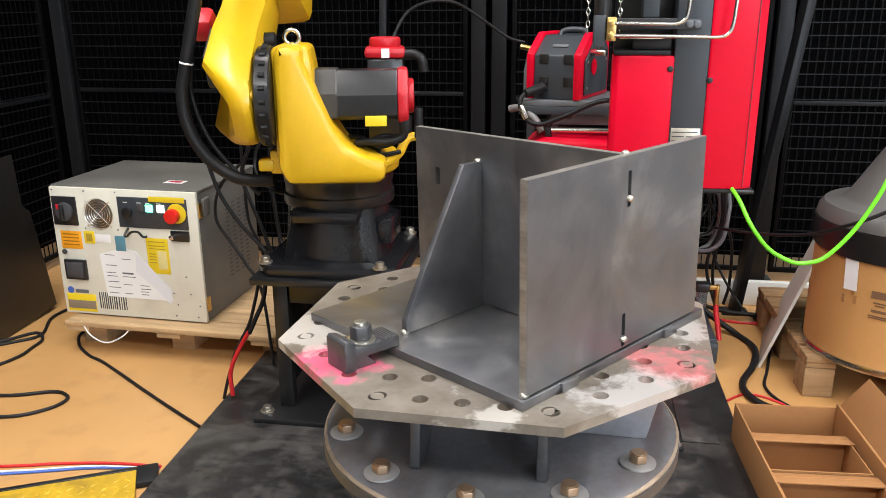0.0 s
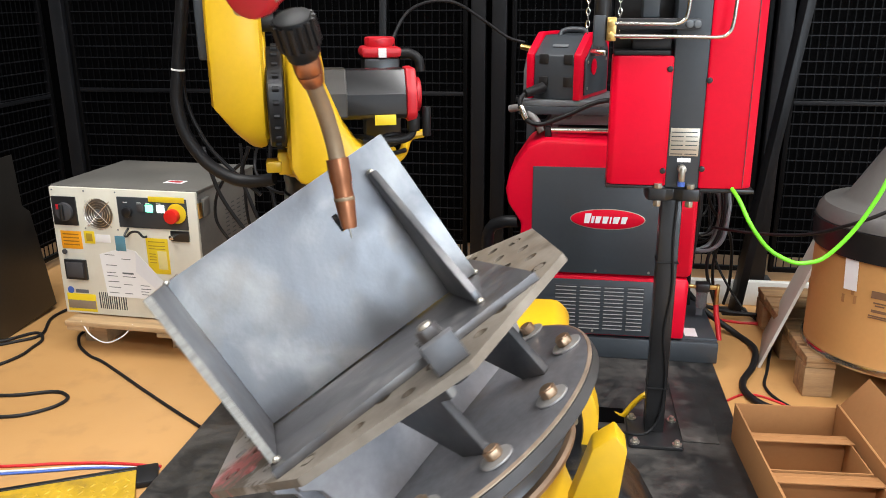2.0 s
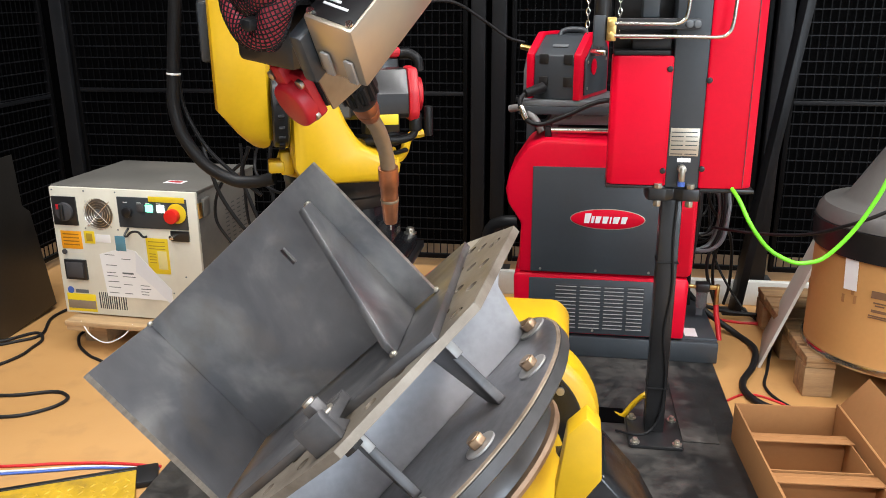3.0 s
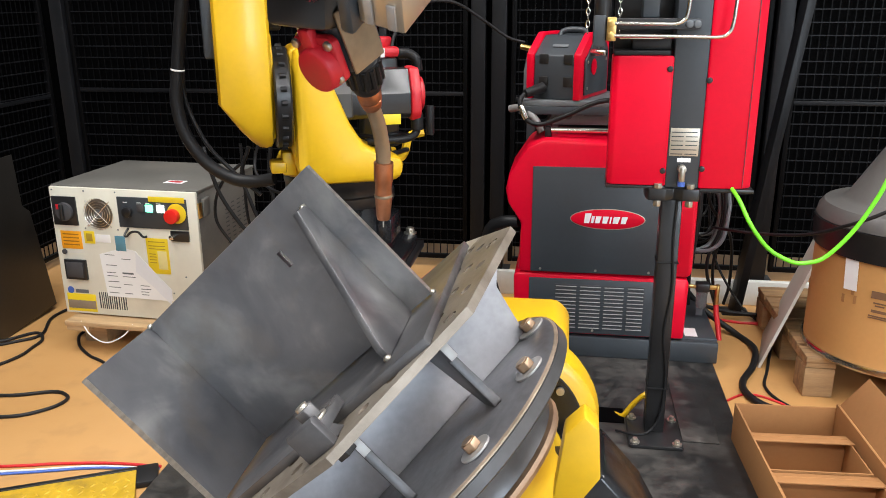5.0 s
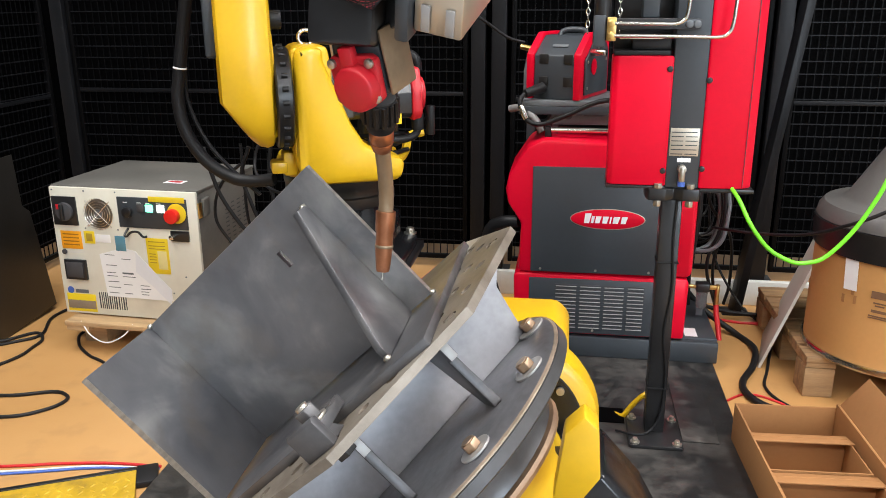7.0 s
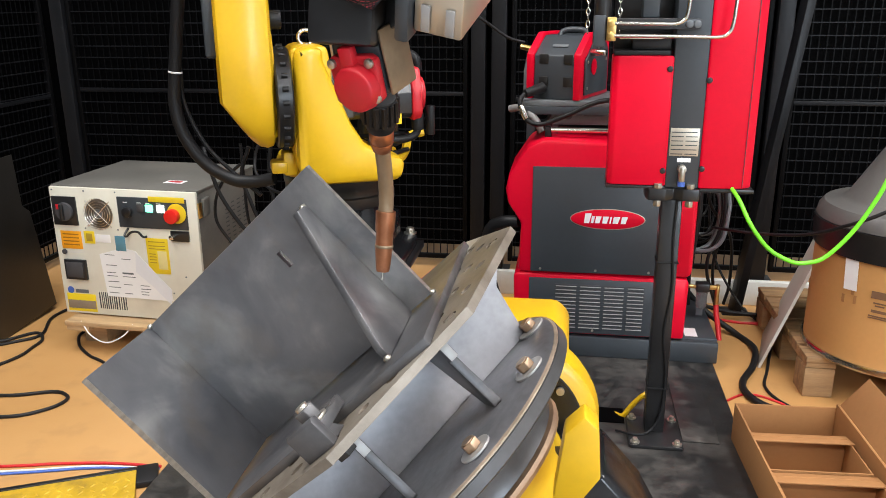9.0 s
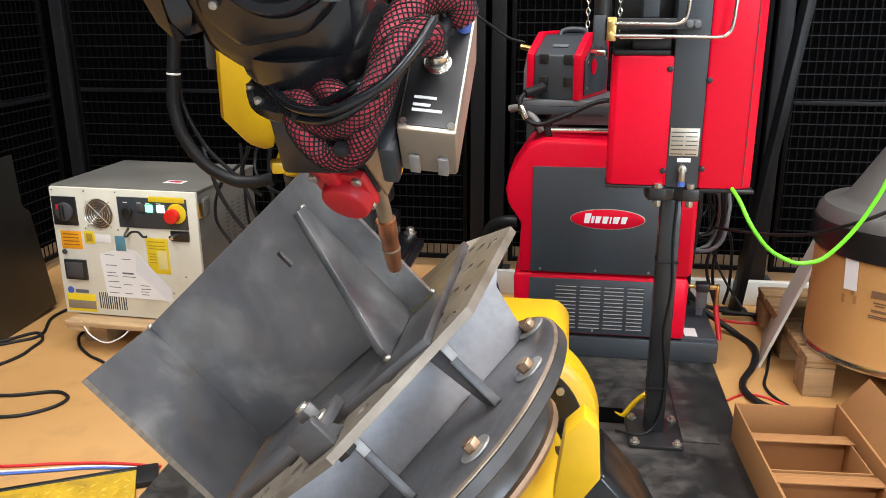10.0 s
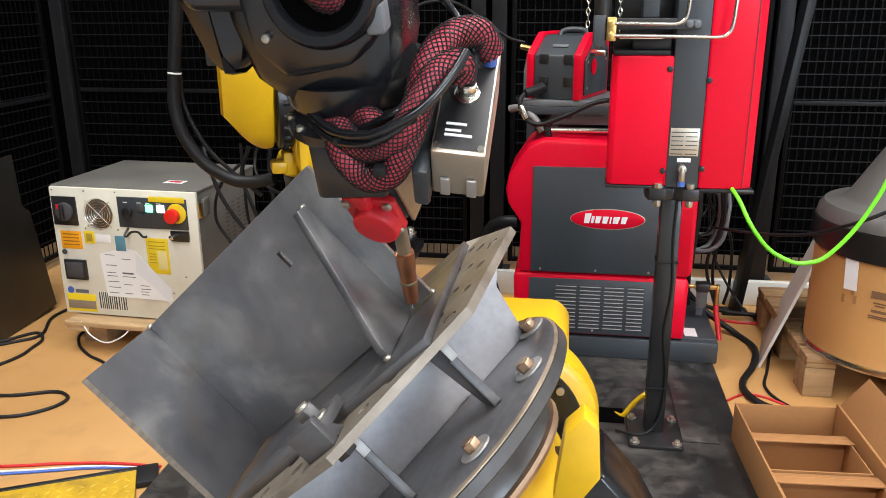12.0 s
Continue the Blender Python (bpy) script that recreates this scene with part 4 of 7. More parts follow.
def power_source():
    t = thing("welding_power_source", "red and anthracite welding power source standing on its cooler", "welding machine", pose(0, 2.49, 0))
    bm = B()
    box(bm, (-0.17, 0.03, 0.0), (0.505, 0.40, 0.075), 0.004)
    box(bm, (-0.17, 0.0, 0.0), (0.505, 0.03, 0.070), 0.004)
    tray = part("base_tray", bm, DARKGREY, t, "grey sheet-metal tray")
    bm = B()
    box(bm, (0.405, 0.04, 0.0752), (0.445, 0.11, 0.0756))
    part("type_plate", bm, PAPER, tray)
    bm = B()
    prism(bm, [(-0.150, 0.076), (0.395, 0.076), (0.398, 0.270), (0.388, 0.281), (-0.146, 0.281), (-0.155, 0.270)], -0.31, -0.006, 0.008, pose(0, 0, 0, 90, 0, 0))
    cool = part("cooler_body", bm, RED, t)
    bm = B()
    box(bm, (-0.104, -0.0005, 0.082), (0.312, 0.0058, 0.268), 0.002)
    pan = part("cooler_panel", bm, DARKGREY, cool)
    for k in range(12):
        z = 0.104 + k * 0.0128
        for x0, x1 in ((-0.020, 0.050), (0.058, 0.127), (0.135, 0.200), (0.208, 0.262)):
            # dark bar paints the shade inside the louvre slot
            bm = B()
            box(bm, (x0, -0.0014, z), (x1, 0.0, z + 0.0052))
            slot = part("louvre", bm, INK, pan)
            # pale colour paints the light that the folded lip reflects
            bm = B()
            box(bm, (x0 + 0.002, -0.0034, z - 0.0030), (x1 - 0.002, 0.0, z - 0.0002), 0.0008)
            part("lip", bm, WASHER, slot, "folded louvre lip coloured pale for its reflected light")
    # upper body with bulging front
    bm = B()
    prism(bm, [(-0.142, 0.284), (0.395, 0.284), (0.405, 0.30), (0.405, 0.66), (0.375, 0.700), (-0.065, 0.716), (-0.120, 0.690), (-0.176, 0.605), (-0.186, 0.555), (-0.178, 0.510), (-0.135, 0.445)],
          -0.305, -0.006, 0.012, pose(0, 0, 0, 90, 0, 0))
    up = part("source_body", bm, RED, t)
    bm = B()
    box(bm, (-0.101, -0.0005, 0.290), (0.290, 0.0058, 0.632), 0.002)
    sp = part("side_panel", bm, DARKGREY, up, "smooth anthracite side panel")
    bm = B()
    oval(bm, 0.134, 0.470, 0.113, 0.031, -0.0016, -0.0006)
    bg = part("badge", bm, RED, sp, "red oval badge with white bars")
    bm = B()
    oval(bm, 0.134, 0.470, 0.1155, 0.0335, -0.0010, -0.0005)
    part("badge_edge", bm, SILVER, sp)
    for i, (x, w, z, hh) in enumerate(((0.062, 0.020, 0.472, 0.016), (0.083, 0.010, 0.468, 0.011), (0.096, 0.017, 0.468, 0.011), (0.118, 0.018, 0.468, 0.011), (0.140, 0.005, 0.468, 0.011), (0.150, 0.020, 0.468, 0.011), (0.175, 0.018, 0.468, 0.011))):
        bm = B()
        prism(bm, [(x, z - hh), (x + w * 0.8, z - hh), (x + w + 0.003, z + hh), (x + 0.003, z + hh)], 0.0017, 0.0026, 0, pose(0, 0, 0, 90, 0, 0))
        part("badge_bar", bm, PAPER, bg)
    for x, z in ((-0.070, 0.300), (0.105, 0.300), (0.105, 0.094), (0.27, 0.300)):
        bm = B()
        rod(bm, (x, 0, z), (x, -0.003, z), 0.004, sides=12)
        part("panel_screw", bm, ZINC, t)
    bm = B()
    rod(bm, (-0.055, 0.07, 0.735), (0.30, 0.07, 0.735), 0.0085, sides=18)
    part("handle_bar", bm, CHROME, up, "bright carrying bar")
    for x in (-0.06, 0.30):
        bm = B()
        box(bm, (x - 0.01, 0.055, 0.700), (x + 0.01, 0.085, 0.748), 0.005)
        part("handle_lug", bm, BLACKPAINT, up)
    bm = B()
    prism(bm, [(-0.075, 0.745), (0.30, 0.745), (0.30, 0.80), (-0.035, 0.800)], -0.25, -0.12, 0.003, pose(0, 0, 0, 90, 0, 0))
    br = part("mount_bracket", bm, MIDGREY, t, "grey sheet bracket with round hole")
    bm = B()
    rod(bm, (0.0, 0.1205, 0.775), (0.0, 0.1185, 0.775), 0.0135, sides=20)
    box(bm, (0.05, 0.1185, 0.773), (0.11, 0.1205, 0.777))
    part("bracket_cutout", bm, INK, br)
    bm = B()
    for x in (-0.05, 0.28):
        for y in (0.13, 0.23):
            box(bm, (x, y, 0.70), (x + 0.02, y + 0.01, 0.746))
    part("bracket_feet", bm, MIDGREY, br)
    bm = B()
    tube(bm, [(-0.145, 0.05, 0.44), (-0.19, 0.06, 0.435), (-0.235, 0.08, 0.41), (-0.25, 0.10, 0.35), (-0.24, 0.14, 0.20), (-0.20, 0.2, 0.05)], 0.020, 14)
    part("power_hose", bm, RUBBER, t)
    return t


power_source()


def shelf():
    t = thing("shelf", "dark sheet-metal shelf carried over the power source", "shelf", pose(0, 2.58, 0))
    bm = B()
    box(bm, (-0.155, 0.0, 0.806), (0.20, 0.30, 0.824), 0.003)
    part("shelf_plate", bm, MIDGREY, t)
    bm = B()
    box(bm, (-0.155, 0.0, 0.780), (0.20, 0.010, 0.8055), 0.002)
    part("shelf_lip", bm, DARKGREY, t)
    for x in (-0.14, 0.16):
        bm = B()
        box(bm, (x, 0.225, 0.075), (x + 0.03, 0.255, 0.8055), 0.003)
        part("shelf_leg", bm, DARKGREY, t)
    return t


def feeder():
    t = thing("wire_feeder", "anthracite wire feeder with red corner frames on the shelf", "wire feeder", pose(-0.128, 2.635, 0.8245, 0, 0, -20) @ Matrix.Scale(1.15, 4))
    W = 0.150
    prof = [(0.0, 0.0), (0.0, 0.118), (0.075, 0.168), (0.20, 0.168), (0.23, 0.14), (0.23, 0.0)]
    M = Matrix(((0, 0, 1, 0), (1, 0, 0, 0), (0, 1, 0, 0), (0, 0, 0, 1)))
    bm = B()
    prism(bm, prof, 0.014, W - 0.014, 0.004, M)
    body = part("body", bm, DARKGREY, t)
    big = [(-0.006, -0.0), (-0.008, 0.122), (0.072, 0.176), (0.205, 0.176), (0.236, 0.144), (0.236, 0.0)]
    for x in (0.0, W - 0.014):
        bm = B()
        prism(bm, big, x - 0.006, x + 0.014, 0.004, M)
        part("red_frame", bm, RED, t, "red plastic corner frame")
    bm = B()
    prism(bm, [(0.02, 0.012), (0.02, 0.105), (0.08, 0.148), (0.19, 0.148), (0.21, 0.125), (0.21, 0.012)], W + 0.0005, W + 0.006, 0.002, M)
    sd = part("side_cover", bm, DARKGREY, t)
    for y, z in ((0.035, 0.03), (0.035, 0.10), (0.12, 0.135), (0.19, 0.10)):
        bm = B()
        rod(bm, (W + 0.006, y, z), (W + 0.008, y, z), 0.004, sides=10)
        part("cover_screw", bm, ZINC, sd)
    bm = B()
    rod(bm, (W + 0.0062, 0.085, 0.085), (W + 0.0075, 0.085, 0.085), 0.022, sides=24)
    part("round_sticker", bm, RED, sd)
    for x, z in ((0.030, 0.095), (0.100, 0.095), (0.100, 0.035), (0.030, 0.035)):
        bm = B()
        box(bm, (x, -0.0025, z), (x + 0.026, 0.0, z + 0.026), 0.002)
        part("blank_plug", bm, BLACKPAINT, body)
    bm = B()
    box(bm, (0.055, 0.01, 0.0), (0.10, 0.022, 0.004), 0.001, Matrix.Translation((0, 0.02, 0.131)) @ pose(0, 0, 0, 34, 0, 0))
    part("raised_badge", bm, MIDGREY, body)
    bm = B()
    tube(bm, [(0.050, 0.10, 0.165), (0.055, 0.105, 0.176), (0.075, 0.11, 0.182), (0.115, 0.11, 0.180), (0.122, 0.11, 0.166)], 0.008, 10)
    part("carry_handle", bm, DARKGREY, body)
    bm = B()
    rod(bm, (0.045, -0.002, 0.032), (0.012, -0.055, 0.018), 0.015, 0.012, 18, 0.003)
    part("cable_plug", bm, RUBBER, t)
    bm = B()
    tube(bm, [(0.012, -0.055, 0.018), (0.004, -0.068, 0.0), (0.012, -0.07, -0.03), (0.03, -0.065, -0.055), (0.07, -0.06, -0.06), (0.13, -0.05, -0.035), (0.20, -0.03, 0.0), (0.25, 0.0, 0.01)], 0.0065, 10)
    part("feeder_cable", bm, RUBBER, t)
    bm = B()
    rod(bm, (0.006, -0.069, -0.012), (0.024, -0.068, -0.048), 0.009, sides=14, bevel=0.002)
    part("cable_joint", bm, CHROME, t)
    bm = B()
    rod(bm, (-0.006, 0.04, 0.130), (-0.040, 0.03, 0.138), 0.008, sides=8, bevel=0.001)
    part("wire_inlet", bm, BRASS, t, "brass wire inlet fitting")
    bm = B()
    rod(bm, (W + 0.006, 0.06, 0.125), (W + 0.05, 0.05, 0.125), 0.009, sides=14, bevel=0.002)
    part("outlet_fitting", bm, CHROME, t)
    bm = B()
    prism(bm, [(0.03, 0.0), (0.03, 0.07), (0.05, 0.115), (0.09, 0.14), (0.2, 0.14), (0.2, 0.0)], -0.030, -0.0065, 0.003, M)
    part("side_guard", bm, MIDGREY, t)
    return t


shelf()
feeder()


# ---- torch service station on a post ----
def service_station():
    t = thing("torch_service_station", "red torch service station on a black square post with foot plate", "service station", pose(0.262, 2.03, 0))
    bm = B()
    prism(bm, [(-0.065, -0.10), (0.065, -0.10), (0.07, -0.095), (0.07, 0.055), (0.065, 0.06), (-0.065, 0.06), (-0.07, 0.055), (-0.07, -0.095)], 0.0, 0.010, 0.002)
    foot = part("foot_plate", bm, BLACKPAINT, t)
    for x in (-0.054, 0.054):
        for y in (-0.085, 0.045):
            bm = B()
            hexbolt(bm, (x, y, 0.010), (0, 0, 1), 0.008, 0.008, 0.0125)
            part("anchor_bolt", bm, ZINC, foot)
    bm = B()
    box(bm, (-0.025, -0.025, 0.010), (0.025, 0.025, 0.655), 0.003)
    part("post", bm, BLACKPAINT, t)
    bm = B()
    tube(bm, [(0.012, -0.027, 0.66), (0.010, -0.029, 0.55), (0.016, -0.029, 0.42), (0.005, -0.029, 0.30), (0.018, -0.029, 0.18), (0.010, -0.030, 0.06), (-0.02, -0.04, 0.015), (-0.06, -0.05, 0.014), (-0.10, -0.02, 0.005)], 0.0032, 8)
    part("sensor_lead", bm, RUBBER, t)
    for z in (0.49, 0.14):
        bm = B()
        box(bm, (-0.027, -0.0325, z), (0.027, 0.0265, z + 0.003))
        part("cable_tie", bm, RUBBER, t)
    bm = B()
    prism(bm, [(-0.06, -0.045), (-0.02, -0.045), (0.0, -0.03), (0.02, -0.045), (0.06, -0.045), (0.066, -0.02), (0.066, 0.03), (-0.066, 0.03), (-0.066, -0.02)], 0.655, 0.685, 0.003)
    br = part("clamp_bracket", bm, BLACKPAINT, t)
    for x in (-0.038, 0.038):
        bm = B()
        rod(bm, (x, -0.036, 0.685), (x, -0.036, 0.697), 0.011, sides=6, bevel=0.001)
        part("clamp_bolt", bm, ZINC, br)
        bm = B()
        rod(bm, (x, -0.036, 0.640), (x, -0.036, 0.655), 0.010, sides=6, bevel=0.001)
        part("clamp_nut", bm, ZINC, br)
    # column
    bm = B()
    box(bm, (-0.022, -0.034, 0.686), (0.056, 0.04, 1.62), 0.003)
    col = part("column", bm, DARKGREY, t, "dark grey anodised column")
    bm = B()
    prism(bm, [(-0.150, 0.06), (-0.162, 0.045), (-0.162, -0.02), (-0.150, -0.030), (-0.025, -0.036), (-0.0225, -0.034), (-0.0225, 0.06)], 0.690, 1.000, 0.004)
    left = part("lower_cover", bm, RED, t)
    bm = B()
    box(bm, (-0.164, -0.034, 0.682), (-0.0225, 0.06, 0.6895), 0.002)
    part("bottom_trim", bm, BLACKPAINT, t)
    bm = B()
    prism(bm, [(0.0565, 0.09), (0.0565, -0.034), (0.060, -0.036), (0.160, -0.030), (0.183, -0.010), (0.190, 0.09)], 0.686, 1.62, 0.004)
    part("tall_cover", bm, RED, t)
    bm = B()
    box(bm, (0.159, -0.0315, 0.69), (0.1602, -0.0285, 1.62))
    part("cover_seam", bm, INK, t)
    bm = B()
    box(bm, (0.0565, -0.034, 0.676), (0.188, 0.09, 0.6855), 0.002)
    part("bottom_trim", bm, BLACKPAINT, t)
    bm = B()
    prism(bm, [(-0.16, -0.03), (-0.03, -0.03), (-0.03, 0.05), (-0.16, 0.05)], 1.0005, 1.012, 0.003)
    prism(bm, [(-0.12, -0.02), (-0.028, -0.02), (-0.028, 0.05), (-0.12, 0.05)], 1.012, 1.045, 0.006)
    part("rubber_boot", bm, RUBBER, t, "black rubber boot on the lower cover")
    bm = B()
    box(bm, (-0.15, -0.033, 1.038), (-0.05, 0.02, 1.044), 0.001)
    part("steel_strip", bm, CHROME, t)
    for x, z in ((-0.030, 0.970), (-0.030, 0.728), (0.061, 0.945), (0.061, 0.735)):
        bm = B()
        rod(bm, (x, -0.034, z), (x, -0.040, z), 0.0072, sides=20, bevel=0.002)
        part("cover_screw", bm, BLACKPAINT, t)
    lb = B()
    box(lb, (-0.018, -0.0355, 0.765), (0.050, -0.0342, 0.832), 0.0004)
    lp = part("rating_plate", lb, SILVER, col, "metal rating plate with printed lines")
    for i in range(6):
        for j in range(2 if i not in (1, 5) else 1):
            bm = B()
            x0 = -0.015 + 0.033 * j
            box(bm, (x0, -0.0365, 0.769 + i * 0.0105), (x0 + (0.028 if i not in (1, 5) else 0.06), -0.0356, 0.7710 + i * 0.0105))
            part("print_bar", bm, DARKGREY, lp)
    bm = B()
    box(bm, (0.002, -0.0355, 0.750), (0.034, -0.0342, 0.760), 0.0004)
    part("white_tag", bm, PAPER, col)
    bm = B()
    rod(bm, (0.014, -0.034, 0.735), (0.014, -0.056, 0.735), 0.010, sides=16, bevel=0.002)
    rod(bm, (0.014, -0.05, 0.740), (0.014, -0.05, 0.705), 0.008, sides=16, bevel=0.002)
    part("air_fitting", bm, ZINC, col, "nickel air fitting")
    bm = B()
    rod(bm, (0.014, -0.05, 0.705), (0.014, -0.05, 0.694), 0.0088, sides=16)
    part("blue_collar", bm, BLUEHOSE, col)
    # upper gear: rail, valve block and bright pipes
    bm = B()
    box(bm, (-0.165, -0.045, 1.060), (0.03, -0.0345, 1.085), 0.002)
    part("cross_rail", bm, BLACKPAINT, t)
    for x in (0.005, 0.022):
        bm = B()
        rod(bm, (x, -0.045, 1.072), (x, -0.052, 1.072), 0.0085, sides=18, bevel=0.002)
        part("rail_screw", bm, MIDGREY, t)
    bm = B()
    box(bm, (-0.182, -0.060, 1.034), (-0.160, -0.040, 1.088), 0.003)
    blk = part("valve_block", bm, BRASS, t, "brass spray block")
    for z in (1.074, 1.047):
        bm = B()
        rod(bm, (-0.172, -0.060, z), (-0.172, -0.072, z), 0.009, sides=6, bevel=0.001)
        part("brass_nut", bm, BRASS, blk)
    bm = B()
    tube(bm, [(-0.170, -0.066, 1.074), (-0.12, -0.066, 1.074), (-0.06, -0.066, 1.073), (-0.03, -0.066, 1.073), (-0.012, -0.066, 1.080), (-0.004, -0.066, 1.096), (0.0, -0.066, 1.14)], 0.0045, 10)
    part("bent_pipe", bm, CHROME, t, "bright bent steel pipe")
    bm = B()
    tube(bm, [(-0.170, -0.066, 1.047), (-0.08, -0.066, 1.046), (0.02, -0.066, 1.044), (0.068, -0.066, 1.044), (0.088, -0.066, 1.052), (0.097, -0.066, 1.075), (0.101, -0.066, 1.14)], 0.0045, 10)
    part("bent_pipe", bm, CHROME, t, "bright bent steel pipe")
    bm = B()
    rod(bm, (-0.192, -0.03, 1.035), (-0.192, -0.03, 1.30), 0.020, sides=24, bevel=0.004)
    part("spray_cylinder", bm, BLACKPAINT, t)
    bm = B()
    box(bm, (-0.212, -0.052, 1.02), (-0.183, -0.012, 1.092), 0.004)
    part("cylinder_mount", bm, DARKGREY, t)
    for x in (-0.225, -0.152):
        bm = B()
        for k in range(7):
            z = 1.058 + 0.014 * k
            rr = 0.007
            ax = (1, 0) if k % 2 else (0, 1)
            tube(bm, [(x + ax[0] * 0.004 * math.cos(a), -0.03 + ax[1] * 0.004 * math.cos(a), z + rr * 1.25 * math.sin(a)) for a in [i * math.pi / 6 for i in range(13)]], 0.0014, 6, smooth=False)
        part("chain", bm, CHROME, t)
    bm = B()
    box(bm, (-0.10, -0.028, 1.085), (-0.062, 0.03, 1.62), 0.004)
    part("spindle_guard", bm, DARKGREY, t)
    bm = B()
    box(bm, (-0.16, 0.035, 1.012), (-0.0225, 0.05, 1.62), 0.003)
    part("back_rail", bm, BLACKPAINT, t)
    return t


service_station()


# ---- wire drum, its pallet and what leans beside it ----
pallet("wooden_pallet", "weathered pine pallet under the wire drum", pose(0.728, 2.335, FLOOR, 0, 0, 1), 0.70, 0.62, 0.130, 6, 0.0, OLDPINE)


def wire_drum():
    t = thing("wire_drum", "brown fibreboard welding wire drum with black rim and grey hood", "wire drum", pose(1.012, 2.45, 0.1115))
    bm = B()
    lathe(bm, [(0.10, 0.0), (0.262, 0.0), (0.2605, 0.02), (0.2595, 0.33), (0.10, 0.33)], 64)
    b = part("drum_body", bm, DRUMCARD, t)
    bm = B()
    lathe(bm, [(0.2625, 0.0005), (0.268, 0.002), (0.269, 0.012), (0.266, 0.020), (0.2612, 0.0205)], 64)
    part("bottom_chime", bm, CHROME, b, "galvanised bottom ring")
    bm = B()
    lathe(bm, [(0.2600, 0.318), (0.268, 0.320), (0.272, 0.345), (0.272, 0.400), (0.258, 0.402)], 64)
    part("top_rim", bm, BLACKPAINT, t, "black plastic rim")
    bm = B()
    lathe(bm, [(0.268, 0.4025), (0.264, 0.425), (0.25, 0.444), (0.205, 0.452), (0.19, 0.462), (0.10, 0.62), (0.045, 0.72), (0.04, 0.75), (0.0, 0.75)], 64)
    part("hood", bm, HOOD, t, "translucent grey cone hood")
    # printed marks on the side: word, bars and a taped slip
    def on_side(bm2, deg, z, tilt=0):
        a = radians(deg)
        return Matrix.Translation((0.2602 * math.cos(a), 0.2602 * math.sin(a), z)) @ pose(0, 0, 0, 0, 0, deg + 90) @ pose(0, 0, 0, 90, 0, 0) @ pose(0, 0, 0, 0, 0, tilt)
    for dz, w, hh in ((0.075, 0.050, 0.0105), (0.052, 0.034, 0.002), (0.044, 0.024, 0.002), (0.028, 0.040, 0.004), (0.014, 0.052, 0.002), (0.008, 0.052, 0.0015)):
        bm = B()
        m = on_side(bm, 236, 0.16 + dz)
        box(bm, (-w / 2, -hh, 0.0005), (w / 2, hh, 0.0016), 0, m)
        part("print_bar", bm, surface("drum_print", (0.16, 0.08, 0.04), 0.7, bump=0), b)
    for dg, z in ((219, 0.23), (221, 0.205), (213, 0.20)):
        bm = B()
        box(bm, (-0.004, -0.012, 0.0005), (0.004, 0.012, 0.0016), 0, on_side(bm, dg, z))
        part("print_bar", bm, CARD, b)
    bm = B()
    box(bm, (-0.018, -0.055, 0.0012), (0.022, 0.05, 0.0028), 0, on_side(bm, 216, 0.285, 4))
    part("paper_slip", bm, PAPER, b, "white paper slip under clear tape")
    return t


wire_drum()

t = thing("leaning_board", "thin white-edged beige board leaning on the drum pallet", "board", pose(0.640, 2.53, FLOOR, 0, 18.5, -15))
bm = B()
box(bm, (0.0, 0.0, 0.0), (0.010, 0.30, 0.50), 0.001)
part("board", bm, surface("beige_board", (0.50, 0.48, 0.42), 0.6, vary=0.08, bump=0.03), t)
bm = B()
box(bm, (0.0005, -0.003, 0.001), (0.0095, -0.0001, 0.499), 0.0005)
part("board_edge", bm, WHITEBOARD, t, "white edge band")


def open_carton():
    t = thing("cardboard_box", "open brown cardboard box holding smaller cartons, beside the base plate", "cardboard box", pose(0.498, 1.40, FLOOR, 0, 0, 3))
    W, D, H = 0.262, 0.62, 0.125
    for nm, lo, hi in (("box_floor", (0, 0, 0), (W, D, 0.004)), ("side_wall", (0, 0, 0.0042), (0.005, D, H)), ("side_wall", (W - 0.005, 0, 0.0042), (W, D, H + 0.01)),
                       ("end_wall", (0.0052, D - 0.005, 0.0042), (W - 0.0052, D, H)), ("end_wall", (0.0052, 0, 0.0042), (W - 0.0052, 0.005, H))):
        bm = B()
        box(bm, lo, hi, 0.001)
        part(nm, bm, CARD, t)
    bm = B()
    box(bm, (0, 0, 0), (0.005, D - 0.02, 0.10), 0.001, pose(W, 0.01, H + 0.011, 0, 38, 0))
    part("open_flap", bm, CARD, t)
    return t, W, D, H


open_carton()
for k, (y, h) in enumerate(((0.345, 0.10), (0.155, 0.105))):
    t = thing("small_carton", "small brown carton with slanted top flap inside the box", "carton", pose(0.498, 1.40, FLOOR, 0, 0, 3) @ pose(0.012, y - 0.01, 0.0045, 0, 0, 0), "cartons in the box")
    bm = B()
    box(bm, (0, 0, 0), (0.232, 0.004, h), 0.001)
    part("front_wall", bm, CARD, t)
    for x in (0, 0.228):
        bm = B()
        box(bm, (x, 0.0042, 0), (x + 0.004, 0.16, h), 0.001)
        part("side_wall", bm, CARD, t)
    bm = B()
    box(bm, (0.0042, 0.156, 0), (0.2278, 0.16, h), 0.001)
    part("back_wall", bm, CARD, t)
    bm = B()
    box(bm, (-0.004, 0.0, 0.0), (0.236, 0.055, 0.004), 0.001, pose(0, 0.125, h + 0.0005, -10, 0, 0))
    part("top_flap", bm, CARD, t)


